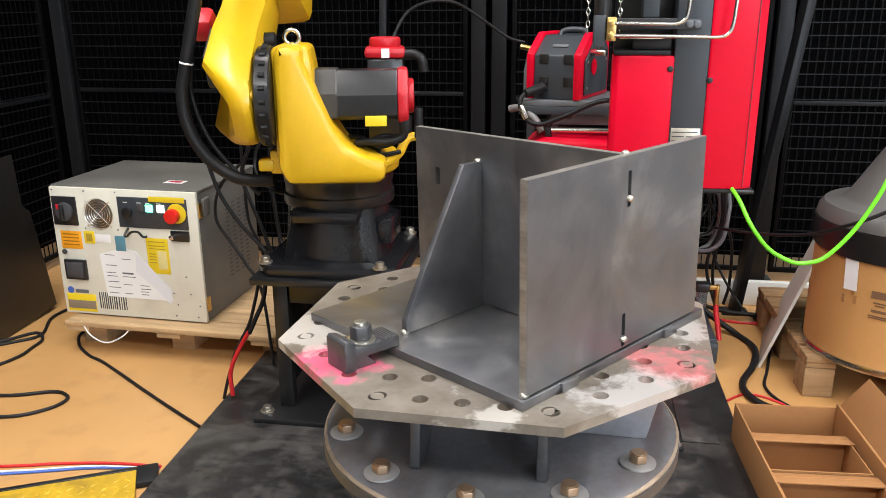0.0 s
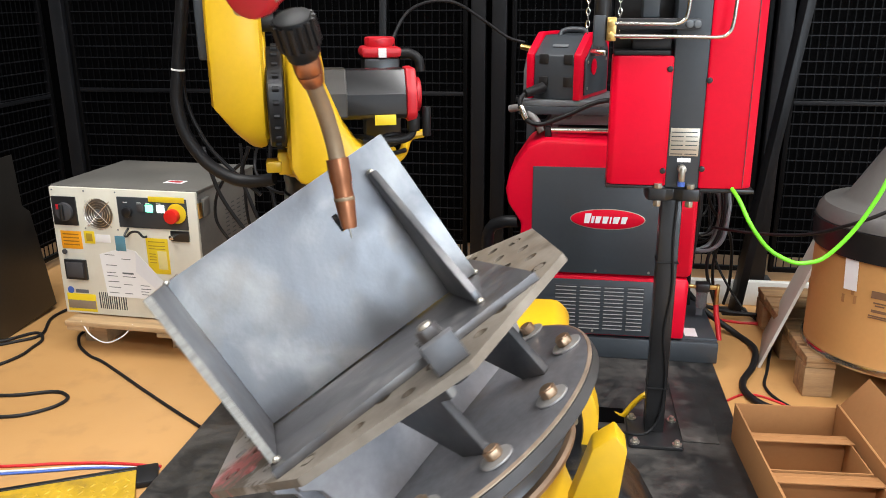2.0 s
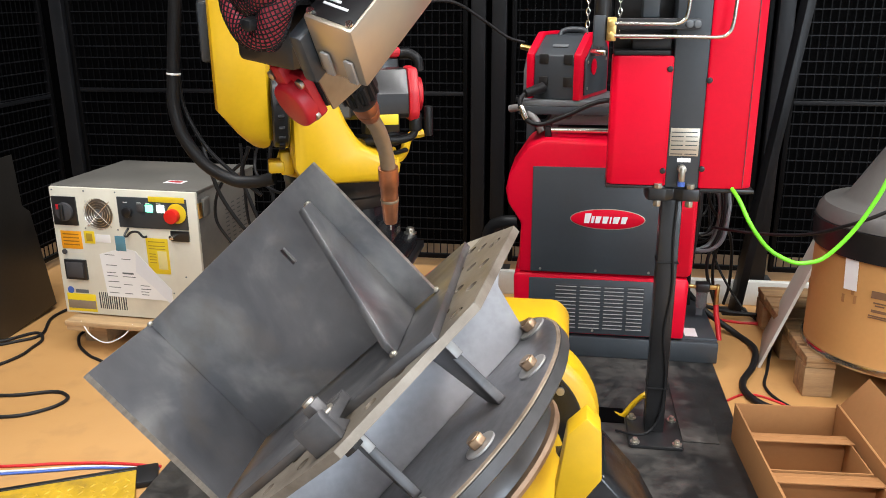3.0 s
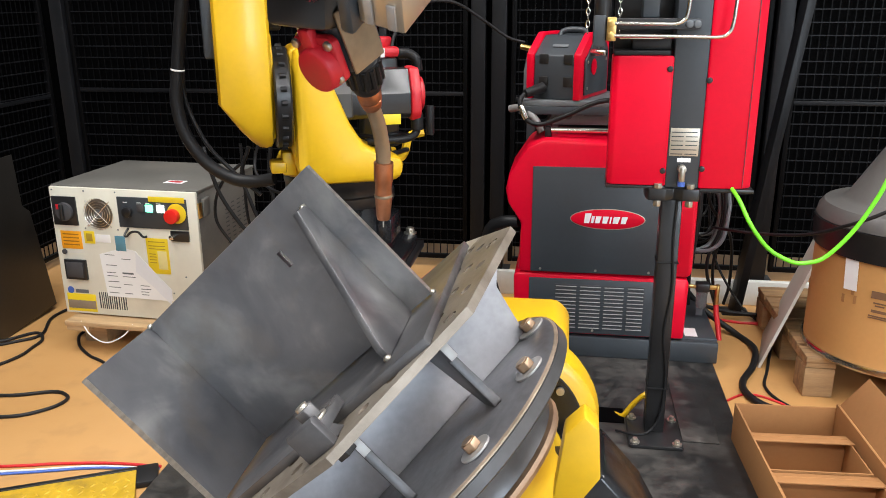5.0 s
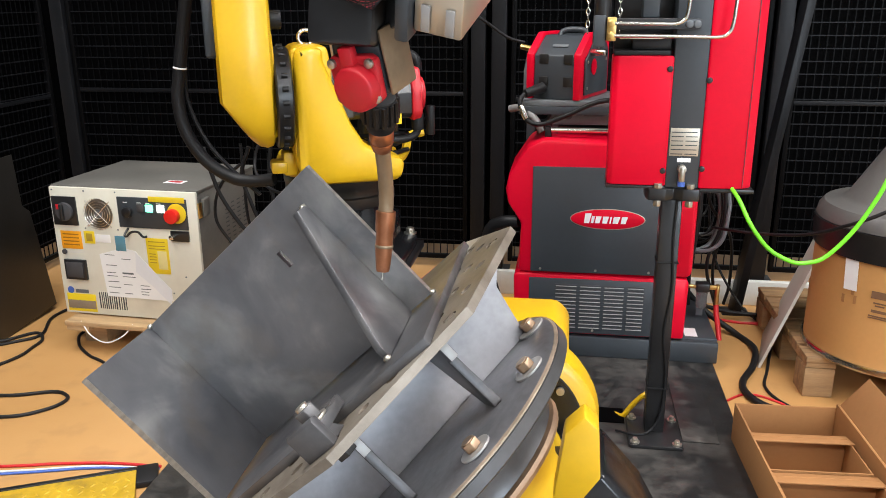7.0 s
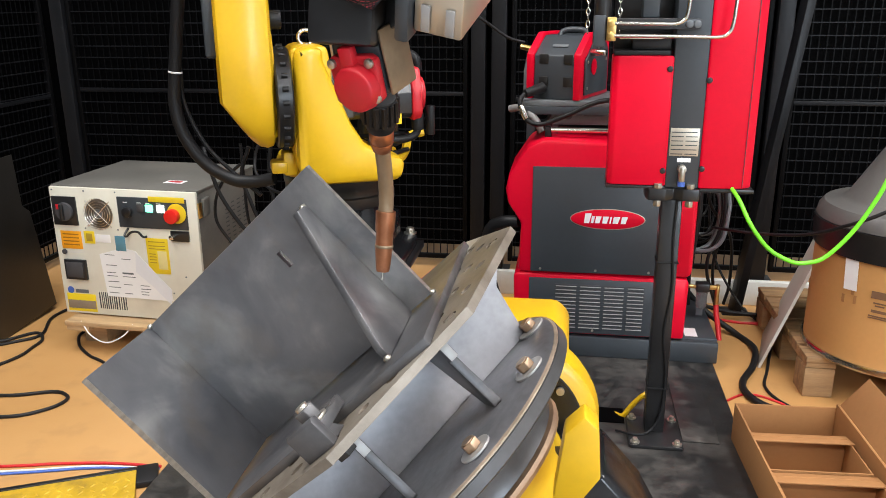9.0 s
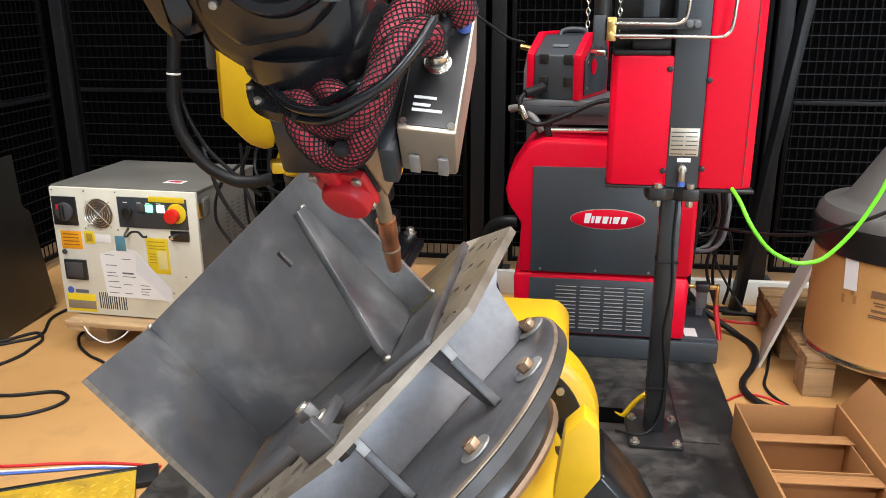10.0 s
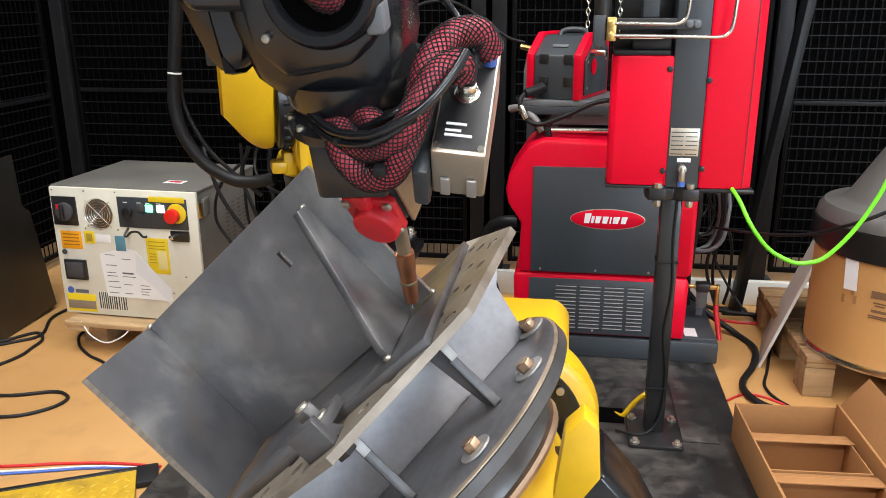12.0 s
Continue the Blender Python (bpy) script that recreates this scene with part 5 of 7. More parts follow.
# ---- floor clutter ----
TREAD = surface("worn_yellow_tread", (0.55, 0.34, 0.02), 0.5, vary=0.2, scale=12, bump=0.08, dirt=(0.16, 0.10, 0.03), dirt_amount=0.7, dirt_scale=16)
def diamond_tread():
    t = thing("tread_plate", "yellow diamond tread cover plate with black edge on the floor", "tread plate", pose(-1.048, 1.667, FLOOR, 0, 0, 26.3))
    bm = B()
    box(bm, (-0.9, -0.45, 0), (-0.002, -0.010, 0.014), 0.002)
    part("plate", bm, TREAD, t)
    bm = B()
    random.seed(3)
    for i in range(34):
        for j in range(16):
            x, y = -0.88 + i * 0.026, -0.44 + j * 0.026
            a = 45 if (i + j) % 2 else -45
            tmp = bmesh.new()
            bmesh.ops.create_cone(tmp, cap_ends=True, segments=8, radius1=0.0105, radius2=0.004, depth=0.002)
            tmp.transform(Matrix.Diagonal((1, 0.3, 1, 1)))
            merge(bm, tmp, pose(x, y, 0.015, 0, 0, a))
    tagged(part("tread_studs", bm, TREAD, t), kind="stuff")
    bm = B()
    box(bm, (-0.9, -0.0098, 0), (-0.002, 0.004, 0.016), 0.002)
    part("edge_trim", bm, BLACKPAINT, t)
    bm = B()
    box(bm, (-0.0018, -0.08, 0), (0.05, 0.004, 0.018), 0.004)
    part("end_block", bm, RUBBER, t)
    return t


diamond_tread()


def cable(label, pts, r, mat, category="cable"):
    t = thing("floor_cable" if category == "cable" else "hose", label, category)
    bm = B()
    r *= 0.78
    tube(bm, [(x, y, z + r) for x, y, z in pts], r, 10)
    part("lead", bm, mat, t)
    return t


F = FLOOR
cable("thin black cable looped on the tan floor", [(-2.1, 2.28, F), (-1.947, 2.362, F), (-1.87, 2.45, F), (-1.809, 2.40, F), (-1.80, 2.33, F), (-1.80, 2.25, F), (-1.85, 2.15, F), (-1.95, 2.12, F)], 0.007, RUBBER)
cable("black cable lying in a loop on the floor", [(-1.95, 2.0, F), (-1.674, 1.99, F), (-1.53, 2.035, F), (-1.473, 2.02, F), (-1.455, 1.985, F), (-1.48, 1.93, F), (-1.56, 1.875, F), (-1.75, 1.85, F)], 0.007, RUBBER)
cable("black cable running from the cabinet to the base plate", [(-1.60, 2.70, F), (-1.70, 2.50, F), (-1.661, 2.387, F), (-1.57, 2.30, F), (-1.484, 2.25, F), (-1.271, 2.096, F), (-1.10, 1.975, F), (-0.99, 1.90, F)], 0.0065, RUBBER)
cable("black cable from behind the cabinet across the floor", [(-1.70, 2.95, F), (-1.86, 2.75, F), (-1.90, 2.60, F), (-1.84, 2.44, F), (-1.90, 2.36, F), (-2.1, 2.2, F)], 0.007, RUBBER)
cable("red welding lead along the floor", [(-2.0, 1.52, F), (-1.413, 1.635, F), (-1.275, 1.668, F), (-1.14, 1.690, F), (-1.0, 1.695, F)], 0.005, REDHOSE)
cable("white and blue lead along the floor", [(-2.0, 1.46, F), (-1.384, 1.605, F), (-1.185, 1.660, F), (-1.06, 1.676, F), (-1.0, 1.685, F)], 0.0045, BLUEHOSE)
cable("white lead beside the blue one", [(-2.0, 1.475, F), (-1.384, 1.617, F), (-1.185, 1.669, F), (-1.06, 1.683, F)], 0.004, WHITEBOARD)
cable("thick black hose curving over the floor by the tray", [(0.42, 3.0, 0.12), (0.50, 2.85, 0.05), (0.616, 2.783, F), (0.655, 2.66, F), (0.625, 2.52, F), (0.571, 2.40, F), (0.563, 2.32, F), (0.60, 2.24, F), (0.68, 2.2, F)], 0.014, RUBBER, "hose")
cable("thin black cable curving over the floor", [(0.52, 2.98, 0.40), (0.56, 3.00, 0.20), (0.66, 2.96, 0.03), (0.723, 2.931, F), (0.735, 2.774, F), (0.67, 2.52, F), (0.632, 2.368, F), (0.68, 2.25, F), (0.80, 2.15, F)], 0.006, RUBBER)
cable("red hose behind the tray", [(0.52, 2.96, F), (0.609, 2.915, F), (0.707, 2.901, F), (0.9, 2.93, F)], 0.006, REDHOSE, "hose")
cable("thick black lead with red end behind the tray", [(0.53, 2.98, 0.01), (0.62, 2.945, 0.0), (0.72, 2.93, 0.0), (0.9, 2.95, F)], 0.010, RUBBER)
cable("red hose by the cardboard box", [(0.50, 2.27, F), (0.55, 2.315, F), (0.597, 2.318, F), (0.64, 2.29, F), (0.70, 2.23, F)], 0.0045, REDHOSE, "hose")
cable("black cable on the floor beside the drum pallet", [(0.85, 2.12, F), (0.95, 2.09, F), (1.1, 2.06, F), (1.4, 2.0, F)], 0.006, RUBBER)
cable("yellow hose coming out of the cable slot", [(0.165, 2.12, -0.012), (0.185, 2.10, -0.006), (0.202, 2.10, 0.018), (0.222, 2.10, 0.045), (0.245, 2.10, 0.066), (0.27, 2.12, 0.06)], 0.0095, YELLOW, "hose")
cable("bright green air hose hanging from the red station", [(0.396, 1.985, 0.685), (0.408, 1.94, 0.665), (0.431, 1.9, 0.617), (0.475, 1.9, 0.563), (0.528, 1.9, 0.534), (0.566, 1.9, 0.533), (0.601, 1.9, 0.548), (0.644, 1.9, 0.598), (0.683, 1.9, 0.666),
                                                                  (0.72, 1.91, 0.755), (0.80, 2.0, 0.95), (0.95, 2.3, 1.06), (1.0, 2.44, 0.90)], 0.0066, GREENHOSE, "hose")
cable("grey cable sagging from the station to the drum hood", [(0.50, 2.75, 0.38), (0.60, 2.55, 0.42), (0.70, 2.38, 0.47), (0.80, 2.25, 0.55), (0.92, 2.22, 0.62), (1.1, 2.2, 0.66)], 0.0065, RUBBER)
cable("black lead from the robot up to the wire feeder", [(-0.49, 2.25, 0.98), (-0.49, 2.30, 1.03), (-0.47, 2.40, 1.09), (-0.42, 2.5, 1.118), (-0.35, 2.56, 1.112), (-0.27, 2.60, 1.06), (-0.20, 2.63, 1.01), (-0.145, 2.645, 0.992)], 0.006, RUBBER)
cable("stiff translucent grey hose end over the power source", [(-0.185, 2.62, 0.78), (-0.15, 2.60, 0.785), (-0.105, 2.58, 0.755), (-0.08, 2.57, 0.715)], 0.015, surface("grey_clear_hose", (0.19, 0.18, 0.175), 0.3, vary=0.1, bump=0.05), "hose")
# leads between cabinet and robot
for k, pts in enumerate((
        [(-0.985, 2.32, 0.650), (-1.005, 2.32, 0.634), (-1.051, 2.32, 0.588), (-1.077, 2.32, 0.524), (-1.076, 2.32, 0.461), (-1.035, 2.32, 0.397), (-0.983, 2.30, 0.334), (-0.93, 2.28, 0.25), (-0.90, 2.26, 0.01)],
        [(-1.10, 2.32, 0.70), (-1.075, 2.30, 0.636), (-1.049, 2.30, 0.557), (-1.001, 2.30, 0.478), (-0.947, 2.30, 0.416), (-0.88, 2.28, 0.37), (-0.80, 2.24, 0.44)],
        [(-1.022, 2.42, 0.695), (-1.019, 2.42, 0.576), (-1.014, 2.42, 0.445), (-0.979, 2.42, 0.350), (-0.93, 2.42, 0.15), (-0.92, 2.42, 0.0)],
        [(-0.987, 2.40, 0.690), (-1.017, 2.40, 0.599), (-0.992, 2.40, 0.508), (-0.953, 2.40, 0.396), (-0.90, 2.40, 0.2), (-0.88, 2.40, 0.0)],
        [(-0.820, 2.09, 0.440), (-0.838, 2.06, 0.399), (-0.862, 2.06, 0.313), (-0.888, 2.06, 0.233), (-0.933, 2.06, 0.151), (-0.968, 2.06, 0.05), (-0.985, 2.06, -0.01)],
        [(-0.805, 2.08, 0.430), (-0.819, 2.05, 0.390), (-0.834, 2.05, 0.318), (-0.862, 2.05, 0.257), (-0.884, 2.05, 0.211)],
        [(-0.80, 2.40, 0.80), (-0.93, 2.38, 0.72), (-0.955, 2.36, 0.64), (-0.91, 2.30, 0.60), (-0.84, 2.24, 0.585), (-0.77, 2.18, 0.60)],
        [(-0.78, 2.45, 0.82), (-0.90, 2.43, 0.74), (-0.93, 2.42, 0.64), (-0.915, 2.40, 0.50), (-0.88, 2.36, 0.38), (-0.82, 2.30, 0.43)])):
    t = thing("robot_lead", "black cable hanging between control cabinet and robot base", "cable", None, "robot leads")
    bm = B()
    tube(bm, pts, 0.0065 if k % 2 else 0.005, 10)
    part("lead", bm, RUBBER, t)
t = thing("earth_lead", "red earth cable dropping beside the robot pedestal", "cable")
bm = B()
tube(bm, [(-0.886, 2.05, 0.213), (-0.892, 2.05, 0.205), (-0.926, 2.05, 0.147), (-0.952, 2.05, 0.082), (-0.952, 2.05, 0.008)], 0.0065, 10)
part("lead", bm, REDHOSE, t)
t = thing("white_tie", "white cable tie hanging under the cabinet", "cable tie")
bm = B()
tube(bm, [(-1.60, 2.33, 0.095), (-1.56, 2.31, 0.055), (-1.50, 2.30, 0.035), (-1.44, 2.305, 0.06), (-1.41, 2.325, 0.095)], 0.0022, 8)
part("tie", bm, PAPER, t)

# coiled leads behind the service post
random.seed(11)
for k in range(9):
    t = thing("coiled_lead", "black cable coiled behind the red service station", "cable", None, "coiled leads")
    c = Vector((0.46 + 0.02 * random.random(), 2.78 + 0.03 * k, 0.45 - 0.02 * (k % 4)))
    rx, rz = 0.06 + 0.045 * random.random(), 0.11 + 0.06 * random.random()
    bm = B()
    pts = [c + Vector((rx * math.cos(a), 0.02 * math.sin(2 * a + k), rz * math.sin(a) + 0.01 * math.sin(3 * a))) for a in [0.4 * k + i * math.pi / 5 for i in range(11)]]
    tube(bm, pts, 0.004 + 0.003 * (k % 3 == 0), 8, 5)
    part("lead", bm, RUBBER if k % 3 else MIDGREY, t)
for k, pts in enumerate(([(0.36, 2.70, 0.70), (0.42, 2.72, 0.66), (0.45, 2.75, 0.45), (0.44, 2.80, 0.20), (0.46, 2.85, 0.0)], [(0.40, 2.72, 0.68), (0.50, 2.75, 0.62), (0.54, 2.78, 0.42), (0.50, 2.8, 0.24), (0.56, 2.9, 0.05)],
                         [(0.44, 2.72, 0.70), (0.56, 2.8, 0.66), (0.58, 2.9, 0.42), (0.55, 2.95, 0.2), (0.58, 3.0, 0.0)], [(0.47, 2.78, 0.66), (0.50, 2.85, 0.45), (0.60, 2.95, 0.30), (0.63, 3.03, 0.1), (0.62, 3.05, 0.0)])):
    t = thing("hanging_lead", "black cable hanging behind the red service station", "cable", None, "coiled leads")
    bm = B()
    tube(bm, pts, 0.011 if k == 0 else 0.006, 10)
    part("lead", bm, RUBBER, t)


def air_filter():
    t = thing("air_regulator", "small compressed-air filter with clear bowl and brass fittings", "air filter", pose(0.475, 2.70, 0.0756))
    bm = B()
    box(bm, (-0.022, -0.018, 0.098), (0.022, 0.018, 0.128), 0.004)
    part("filter_head", bm, BLACKPAINT, t)
    bm = B()
    lathe(bm, [(0.0, 0.035), (0.014, 0.037), (0.018, 0.045), (0.019, 0.0975), (0.0, 0.0975)], 24)
    part("filter_bowl", bm, CLEAR, t, "clear plastic filter bowl")
    bm = B()
    rod(bm, (0.022, 0, 0.112), (0.045, 0, 0.112), 0.009, sides=6, bevel=0.001)
    part("brass_nipple", bm, BRASS, t)
    bm = B()
    rod(bm, (0.050, 0, 0.122), (0.050, 0, 0.050), 0.008, sides=12, bevel=0.001)
    part("brass_elbow", bm, BRASS, t)
    bm = B()
    rod(bm, (-0.022, 0, 0.112), (-0.045, 0, 0.114), 0.007, sides=6, bevel=0.001)
    part("brass_nipple", bm, BRASS, t)
    bm = B()
    tube(bm, [(0.050, 0, 0.050), (0.052, -0.01, 0.02), (0.058, -0.03, -0.02), (0.062, -0.05, -0.06)], 0.009, 10)
    part("red_tail", bm, REDHOSE, t)
    bm = B()
    box(bm, (-0.012, 0.019, 0.0), (0.012, 0.026, 0.12), 0.002)
    part("stand", bm, MIDGREY, t)
    return t


air_filter()

# dark sheet and braces at the fence
t = thing("dark_sheet", "loose black steel sheet standing against the side fence", "steel sheet", pose(-1.95, 2.43, FLOOR, 0, -4, 0))
bm = B()
prism(bm, [(0.0, 0.0), (0.27, 0.02), (0.235, 0.40), (0.20, 0.43), (0.205, 0.62), (-0.6, 0.60), (-0.6, 0.0)], 0.0, 0.004, 0.0008, Matrix(((0, 0, 1, 0), (1, 0, 0, 0), (0, 1, 0, 0), (0, 0, 0, 1))))
# the brown patches paint a reflection on the black sheet
part("sheet", bm, surface("black_sheet_brown_sheen", (0.018, 0.016, 0.014), 0.35, vary=0.4, scale=5, bump=0.03, dirt=(0.05, 0.04, 0.03), dirt_amount=0.5), t)
for a, b, lab in (((0.655, 3.02, FLOOR), (0.829, 3.05, 1.396), "dark grey brace leaning against the fence"), ((-0.80, 3.36, FLOOR), (-0.735, 3.37, 1.9), "dark grey upright brace in front of the fence")):
    t = thing("fence_brace", lab, "fence brace", None, "fence braces")
    bm = B()
    d = Vector(b) - Vector(a)
    q = d.to_track_quat("Z", "Y").to_matrix().to_4x4()
    box(bm, (-0.03, -0.015, 0), (0.03, 0.015, d.length), 0.003, Matrix.Translation(a) @ q)
    part("bar", bm, POSTGREY, t)
    bm = B()
    box(bm, (a[0] - 0.05, a[1] - 0.04, FLOOR), (a[0] + 0.05, a[1] + 0.04, FLOOR + 0.008), 0.002)
    part("foot_plate", bm, POSTGREY, t)

# ---- six-axis robot on its pedestal ----
RB = Vector((-0.620, 2.13, 0.45))
TOOL = [  # time, tip of the nozzle, turn of the torch
    (0.0, (-0.66, 1.76, 1.40), (0.9700, 0.0800, -0.1850, 0.0300)),
    (0.9, (-0.61, 1.52, 1.31), (0.9700, 0.0800, -0.1850, 0.0300)),
    (1.4, (-0.457, 0.970, 1.057), (0.9700, 0.0800, -0.1850, 0.0300)),
    (1.5, (-0.413, 0.970, 1.002), (0.9700, 0.0600, -0.1850, 0.0100)),
    (1.6, (-0.355, 0.950, 0.939), (0.9750, 0.0200, -0.1700, -0.0100)),
    (2.0, (-0.246, 0.880, 0.876), (0.9921, -0.0505, -0.0896, -0.0713)),
    (2.5, (-0.220, 0.962, 0.850), (0.9902, 0.0517, -0.0242, -0.1276)),
    (3.0, (-0.229, 1.023, 0.845), (0.9707, 0.1202, 0.0442, -0.2032)),
    (3.4, (-0.232, 1.030, 0.845), (0.9707, 0.1202, 0.0442, -0.2032)),
    (5.0, (-0.244, 1.045, 0.843), (0.9865, 0.0535, 0.0364, -0.1505)),
    (5.5, (-0.248, 1.043, 0.857), (0.9970, -0.0220, 0.0130, -0.0750)),
    (6.0, (-0.245, 1.017, 0.815), (0.9970, -0.0400, 0.0090, -0.0620)),
    (6.5, (-0.236, 0.998, 0.784), (0.9952, -0.0451, 0.0268, -0.0825)),
    (9.2, (-0.236, 0.998, 0.784), (0.9952, -0.0451, 0.0268, -0.0825)),
    (9.5, (-0.232, 1.053, 0.761), (0.9990, 0.0173, 0.0084, -0.0411)),
    (10.0, (-0.220, 1.003, 0.786), (0.9836, 0.1763, -0.0247, -0.0285)),
    (10.5, (-0.225, 1.007, 0.780), (0.9837, 0.1761, -0.0239, -0.0266)),
    (11.2, (-0.201, 1.044, 0.727), (0.9835, 0.1765, -0.0317, -0.0246)),
    (12.0, (-0.204, 1.035, 0.729), (0.9897, 0.1384, -0.0296, -0.0209)),
]
ARM_STEPS = [i * 0.1 for i in range(36)] + [4.0, 4.5] + [4.8 + i * 0.1 for i in range(22)] + [8.0] + [8.8 + i * 0.1 for i in range(33)]
YAW_T, YAW = [0, 0.9, 1.5, 2.0, 2.5, 3.0, 5.0, 6.0, 9.2, 10.0, 12.0], [12, 13, 16, 19.5, 20.5, 21.5, 23.5, 24.3, 24.3, 24.3, 24.3]
WRIST_END = Vector((-0.042, -0.235, 0.530))
FORE_LENGTH = 1.2


def tool_pose(t):
    ts = [r[0] for r in TOOL]
    p = [glide(ts, [r[1][k] for r in TOOL], t) for k in range(3)]
    q = [glide(ts, [r[2][k] for r in TOOL], t) for k in range(4)]
    from_q = Matrix.LocRotScale(p, Euler((0, 0, 0)), None)
    n = math.sqrt(sum(c * c for c in q))
    w, x, y, z = (c / n for c in q)
    rot = Matrix(((1 - 2 * (y * y + z * z), 2 * (x * y - w * z), 2 * (x * z + w * y), 0),
                  (2 * (x * y + w * z), 1 - 2 * (x * x + z * z), 2 * (y * z - w * x), 0),
                  (2 * (x * z - w * y), 2 * (y * z + w * x), 1 - 2 * (x * x + y * y), 0), (0, 0, 0, 1)))
    return from_q @ rot


def arm_pose(t):
    """Poses of turret, lower arm, forearm and wrist in the robot's own space."""
    tool = tool_pose(t)
    tool.translation -= RB
    w = tool @ WRIST_END
    turret = pose(0, 0, 0, 0, 0, glide(YAW_T, YAW, t))
    lo, hi = -60.0, 75.0
    for _ in range(40):
        mid = (lo + hi) / 2
        elbow = turret @ Vector((-0.215, -0.15 - 0.6 * math.sin(radians(mid)), 0.45 + 0.6 * math.cos(radians(mid))))
        if (w - elbow).length > FORE_LENGTH:
            lo = mid
        else:
            hi = mid
    lower = turret @ pose(0, -0.15, 0.45, mid, 0, 0)
    elbow = lower @ Vector((-0.215, 0, 0.6))
    d = (w - elbow).normalized()
    side = (turret.to_3x3() @ Vector((1, 0, 0)))
    side = (side - d * side.dot(d)).normalized()
    up = d.cross(side)
    fore = Matrix(((side.x, up.x, d.x, elbow.x), (side.y, up.y, d.y, elbow.y), (side.z, up.z, d.z, elbow.z), (0, 0, 0, 1)))
    return turret, lower, fore, tool


def pedestal():
    t = thing("robot_pedestal", "black welded steel robot pedestal bolted to the base plate", "pedestal", pose(RB.x, RB.y, 0))
    bm = B()
    box(bm, (-0.215, -0.215, 0.0), (0.20, 0.22, 0.014), 0.003)
    part("foot_plate", bm, BLACKPAINT, t)
    for x in (-0.152, 0.122):
        for y in (-0.135, 0.12):
            bm = B()
            box(bm, (x - 0.012, y, 0.014), (x + 0.03, y + 0.03, 0.405), 0.003)
            part("upright", bm, BLACKPAINT, t)
    for x in (-0.150, 0.128):
        bm = B()
        prism(bm, [(-0.105, 0.06), (0.12, 0.06), (0.12, 0.37), (0.09, 0.405), (-0.075, 0.405), (-0.105, 0.37)], x, x + 0.008, 0.001, Matrix(((0, 0, 1, 0), (1, 0, 0, 0), (0, 1, 0, 0), (0, 0, 0, 1))))
        part("side_sheet", bm, BLACKPAINT, t)
    bm = B()
    box(bm, (-0.12, -0.128, 0.33), (0.12, -0.12, 0.405), 0.002)
    part("front_rail", bm, BLACKPAINT, t)
    bm = B()
    box(bm, (-0.12, 0.11, 0.014), (0.12, 0.12, 0.405), 0.002)
    part("back_sheet", bm, BLACKPAINT, t)
    bm = B()
    box(bm, (-0.20, -0.205, 0.405), (0.20, 0.21, 0.425), 0.004)
    part("head_plate", bm, BLACKPAINT, t)
    for x, y in ((-0.19, -0.17), (-0.19, 0.18), (0.17, -0.17), (0.17, 0.18)):
        bm = B()
        hexbolt(bm, (x, y, 0.014), (0, 0, 1), 0.013, 0.014, 0.020)
        part("anchor_bolt", bm, ZINC, t)
    return t


